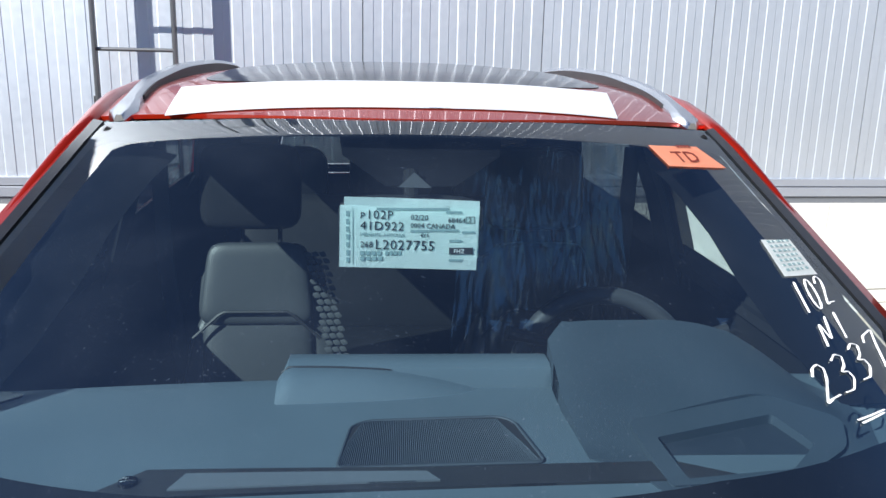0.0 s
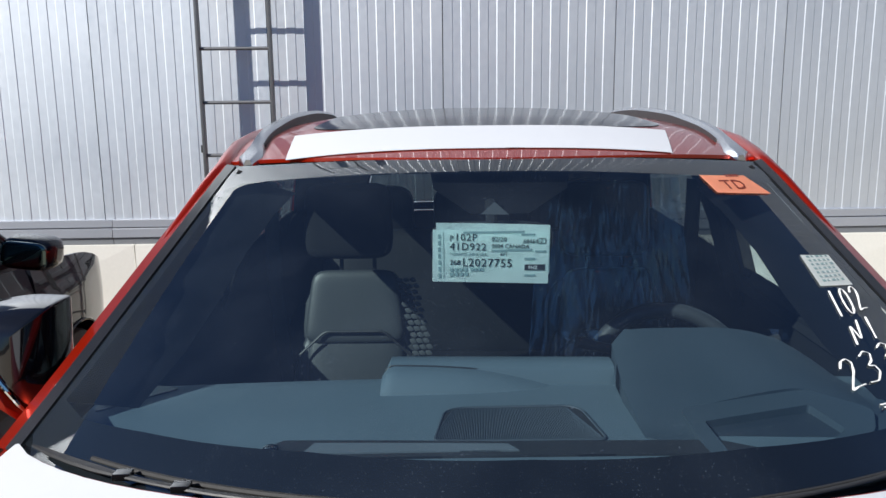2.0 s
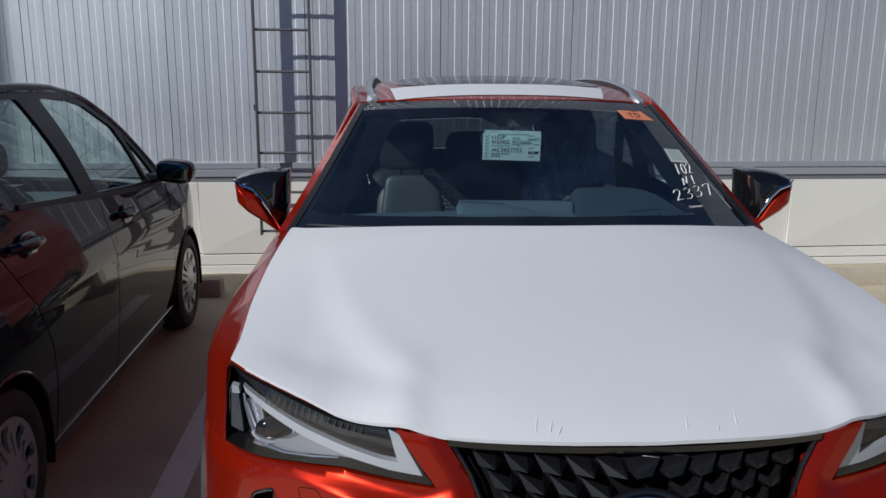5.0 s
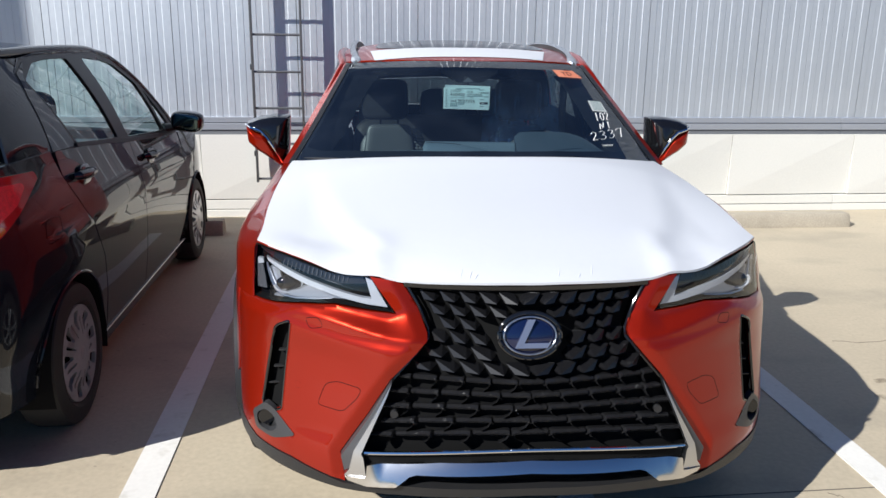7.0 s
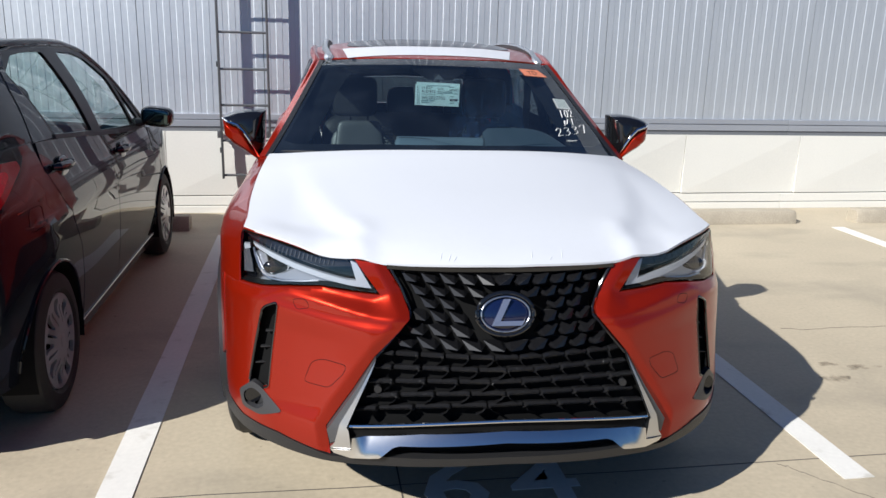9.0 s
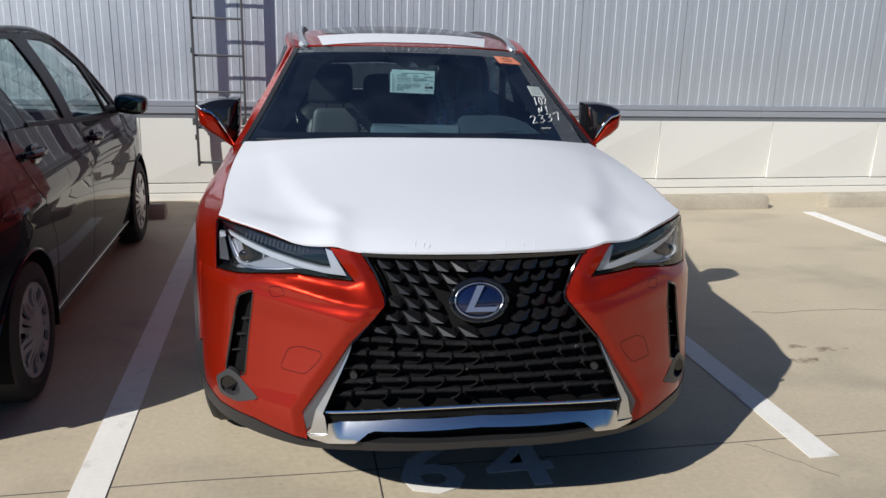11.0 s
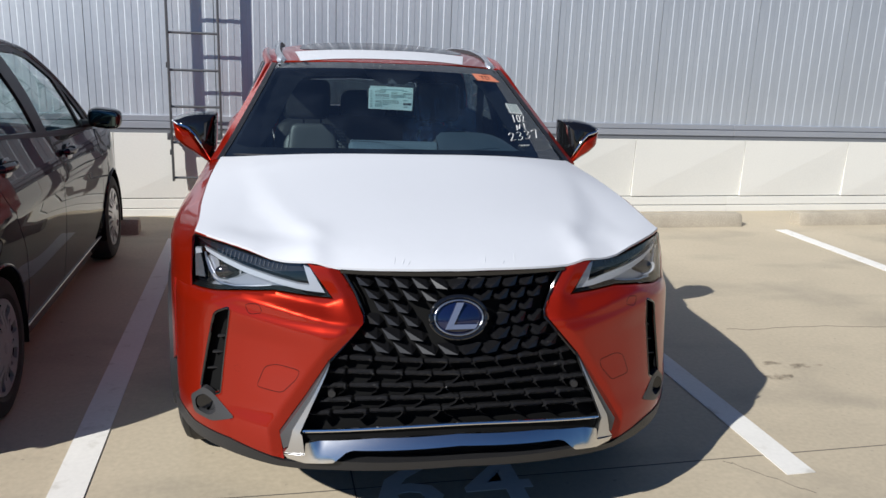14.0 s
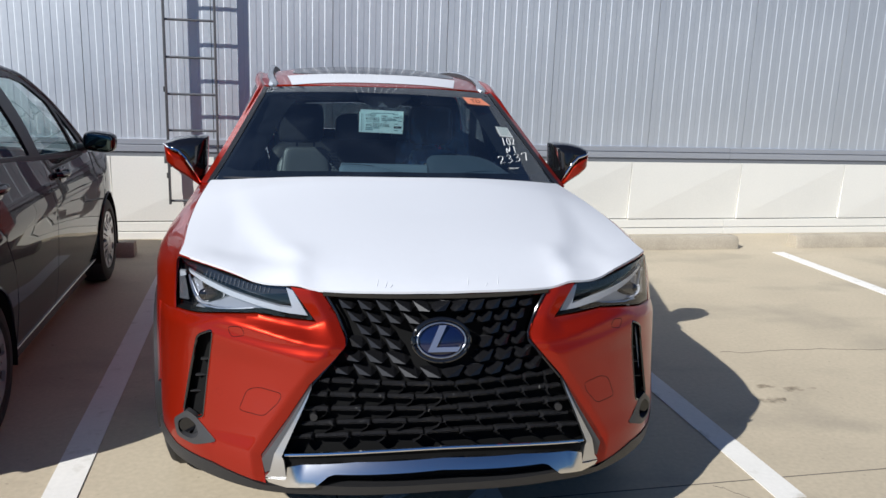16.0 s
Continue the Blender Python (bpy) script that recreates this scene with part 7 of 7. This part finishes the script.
        part("stalk", bm, BLACK_PLASTIC, mm)
        # wheels with slotted covers
        for yc in (RA, FA):
            hub = new("wheel")
            hub.parent = car
            hub["label"] = "steel wheel with silver slotted cover"
            xo = s * 0.752
            w = 0.0875
            bm = bmesh.new()
            rr, ri = WZ, 0.198
            revolve(bm, [(-w * 0.8, ri), (-w, ri + 0.02), (-w, rr - 0.04), (-w * 0.86, rr - 0.011), (-w * 0.62, rr), (w * 0.62, rr), (w * 0.86, rr - 0.011), (w, rr - 0.04), (w, ri + 0.02), (w * 0.8, ri)], "x", (xo, yc, WZ), 56)
            part("tyre", bm, RUBBER, hub)
            slots = []
            for k in range(9):
                for d, r0, r1, h0, h1 in ((0.0, 0.098, 0.180, 0.006, 0.026), (0.35, 0.075, 0.150, 0.003, 0.007)):
                    aa = k * 2 * math.pi / 9 + 0.2 + d
                    er, et = Vector((math.cos(aa), math.sin(aa))), Vector((-math.sin(aa), math.cos(aa)))
                    pts = [er * r0 - et * h0, er * (r1 - 0.015) - et * h1, er * r1 - et * h1 * 0.8, er * r1 + et * h1 * 0.8, er * (r1 - 0.015) + et * h1, er * r0 + et * h0]
                    slots.append(fillet([(yc + p.x, WZ + p.y) for p in pts], 0.004))
            disc = [(yc + math.cos(a) * 0.198, WZ + math.sin(a) * 0.198) for a in span(0, 2 * math.pi, 49)[:-1]]
            def dome(y, z):
                r = math.hypot(y - yc, z - WZ)
                return (xo + s * (w * 0.90 + 0.012 * math.cos(r / 0.198 * 1.5) - 0.010 * math.exp(-((r - 0.135) / 0.03) ** 2)), y, z)
            part("wheel_cover", panel(disc, dome, 0.022, slots, 0.015, (-s, 0, 0)), ALLOY, hub, "silver slotted wheel cover")
            bm = bmesh.new()
            revolve(bm, [(s * w * 0.62, 0.19), (s * w * 0.62, 0.0002)], "x", (xo, yc, WZ), 40)
            part("wheel_disc", bm, BLACK_VOID, hub)
            bm = bmesh.new()
            lump(bm, xo + s * (w * 0.9 + 0.010), yc, WZ, 0.006, 0.028, 0.028, 2.2)
            part("centre_badge", bm, ALLOY, hub)

    # tail
    def tail_y(x, z):
        y = 0.035 * (abs(x) / 0.6) ** 2.5 - 0.03 * math.exp(-((z - 0.52) / 0.12) ** 2) + 0.25 * max(0.0, 0.34 - z)
        if z > 1.02:
            y += 0.50 * (z - 1.02) + 0.30 * (abs(x) / 0.66) ** 2.5 * min(1.0, (z - 1.02) / 0.08)
        return y
    mir = lambda h: h + [(-x, z) for x, z in h[::-1] if abs(x) > 1e-6]
    tail = lambda o, st=0.05, d=0.02, push=0.0, holes=(): panel(o, lambda x, z: (x, tail_y(x, z) + push, z), st, holes, d, (0, 1, 0))
    part("hatch", tail(mir([(0.0, 0.62), (0.50, 0.62), (0.545, 0.85), (0.56, 1.06), (0.0, 1.06)])), DARKGREY, car)
    scr = fillet([(0.60, 1.10), (0.625, 1.18), (0.565, 1.36), (0.51, 1.385), (-0.51, 1.385), (-0.565, 1.36), (-0.625, 1.18), (-0.60, 1.10)], 0.05)
    frame = part("hatch_frame", tail(mir([(0.0, 1.0625), (0.66, 1.0625), (0.690, 1.15), (0.665, 1.26), (0.605, 1.41), (0.0, 1.425)]), 0.04, 0.02, 0.0, (scr,)), DARKGREY, car)
    part("rear_screen", tail(scr, 0.06, 0.0, 0.004), DARKGLASS, car)
    bm = bmesh.new()
    tube(bm, [(x, tail_y(x, z) - 0.001, z) for x, z in resample(scr, 0.03)], 0.005, 6, closed=True)
    part("screen_gasket", bm, SATIN, frame)
    for s in (1, -1):
        shelf = [(0.50, 0.00), (0.60, 0.01), (0.70, 0.06), (0.735, 0.18), (0.755, 0.42), (0.68, 0.44), (0.60, 0.36), (0.50, 0.24)]
        part("tail_shoulder", panel([(s * x, y) for x, y in shelf], lambda x, y: (x, y, 1.098 - 0.9 * max(0.0, abs(x) - 0.70) ** 1.2), 0.03, (), 0.02, (0, 0, -1)), DARKGREY, car)
    part("rear_bumper", tail(mir([(0.0, 0.30), (0.60, 0.30), (0.604, 0.83), (0.55, 0.835), (0.506, 0.612), (0.0, 0.612)])), DARKGREY, car)
    part("lower_valance", tail(mir([(0.0, 0.20), (0.56, 0.20), (0.585, 0.297), (0.0, 0.297)]), 0.08), CLADDING, car)
    for s in (1, -1):
        part("tail_lamp", tail([(s * x, z) for x, z in fillet([(0.46, 0.875), (0.602, 0.855), (0.602, 1.045), (0.50, 1.03)], 0.01)], 0.03, 0.02, -0.012), TAIL_RED, car)
        part("amber_lens", tail([(s * x, z) for x, z in [(0.47, 0.877), (0.601, 0.858), (0.601, 0.915), (0.475, 0.915)]], 0.03, 0.01, -0.016), TAIL_AMBER, car)
    # roof, front screen, hood, nose
    ro = [(x, 0.20 + 0.60 * x * x) for x in span(-0.55, 0.55, 11)] + [(0.60, y) for y in span(0.4, 1.95, 8)] + [(x, 2.07 - 0.35 * x * x) for x in span(0.57, -0.57, 11)] + [(-0.60, y) for y in span(1.95, 0.4, 8)]
    part("roof", panel(ro, lambda x, y: (x, y, hb_roof(x, y)), 0.06, (), 0.02, (0, 0, -1)), DARKGREY, car)
    part("windscreen", panel([(x, 1.455 - 0.05 * (x / 0.57) ** 2) for x in span(-0.58, 0.58, 9)] + [(0.76, 0.96), (-0.76, 0.96)], lambda x, z: (x, 2.08 + (1.455 - z) * 1.72 - 0.35 * x * x, z), 0.08, (), 0.0, (0, -1, 0)), SIDEGLASS, car)
    def bonnet(x, y):
        return curve_at([(2.5, 0.99), (2.9, 0.965), (3.3, 0.90), (3.6, 0.82), (3.85, 0.70)], y) - 0.03 * (abs(x) / 0.7) ** 2.5
    part("hood", panel([(-0.76, 2.62), (0.0, 2.88), (0.76, 2.62), (0.785, 3.2), (0.74, 3.5), (0.58, 3.78), (0.0, 3.88), (-0.58, 3.78), (-0.74, 3.5), (-0.785, 3.2)], lambda x, y: (x, y, bonnet(x, y)), 0.06, (), 0.02, (0, 0, -1)), DARKGREY, car)
    part("front_bumper", panel(mir([(0.0, 0.22), (0.60, 0.22), (0.62, 0.66), (0.0, 0.72)]), lambda x, z: (x, 3.95 - 0.25 * (abs(x) / 0.62) ** 2.4 - 0.15 * max(0, z - 0.5), z), 0.07, (), 0.02, (0, -1, 0)), DARKGREY, car)
    bm = bmesh.new()
    box(bm, -0.70, 0.70, 0.25, 3.6, 0.20, 0.28, 0.01)
    part("floor_pan", bm, BLACK_VOID, car)
    # cabin: seats and rear shelf seen through the glass
    for x in (-0.36, 0.36):
        st = new("front_seat")
        st.parent = car
        bm = bmesh.new()
        lump(bm, x, 1.70, 0.80, 0.22, 0.075, 0.29, 3.5, Matrix.Rotation(radians(16), 4, "X"))
        part("backrest", bm, mat("dark_cloth", (0.05, 0.05, 0.055), 0.9, vary=0.1, fine=300), st)
        bm = bmesh.new()
        lump(bm, x, 1.60, 1.19, 0.125, 0.05, 0.085, 3)
        part("headrest", bm, CABIN, st)
    bm = bmesh.new()
    lump(bm, 0, 0.75, 0.78, 0.60, 0.08, 0.28, 4, Matrix.Rotation(radians(16), 4, "X"), 28)
    part("rear_bench", bm, CABIN, car)
    bm = bmesh.new()
    box(bm, -0.62, 0.62, 0.95, 3.0, 0.28, 0.50, 0.02)
    part("cabin_floor", bm, CABIN, car)
    bm = panel([(-0.70, 2.35), (0.70, 2.35), (0.70, 2.75), (-0.70, 2.75)], lambda x, y: (x, y, 0.90), 0.15, (), 0.2, (0, 0, -1))
    part("dashboard", bm, DASH, car)
    return car


hatchback(pose(-2.493, 0.52, 0, 0, 0, 0))
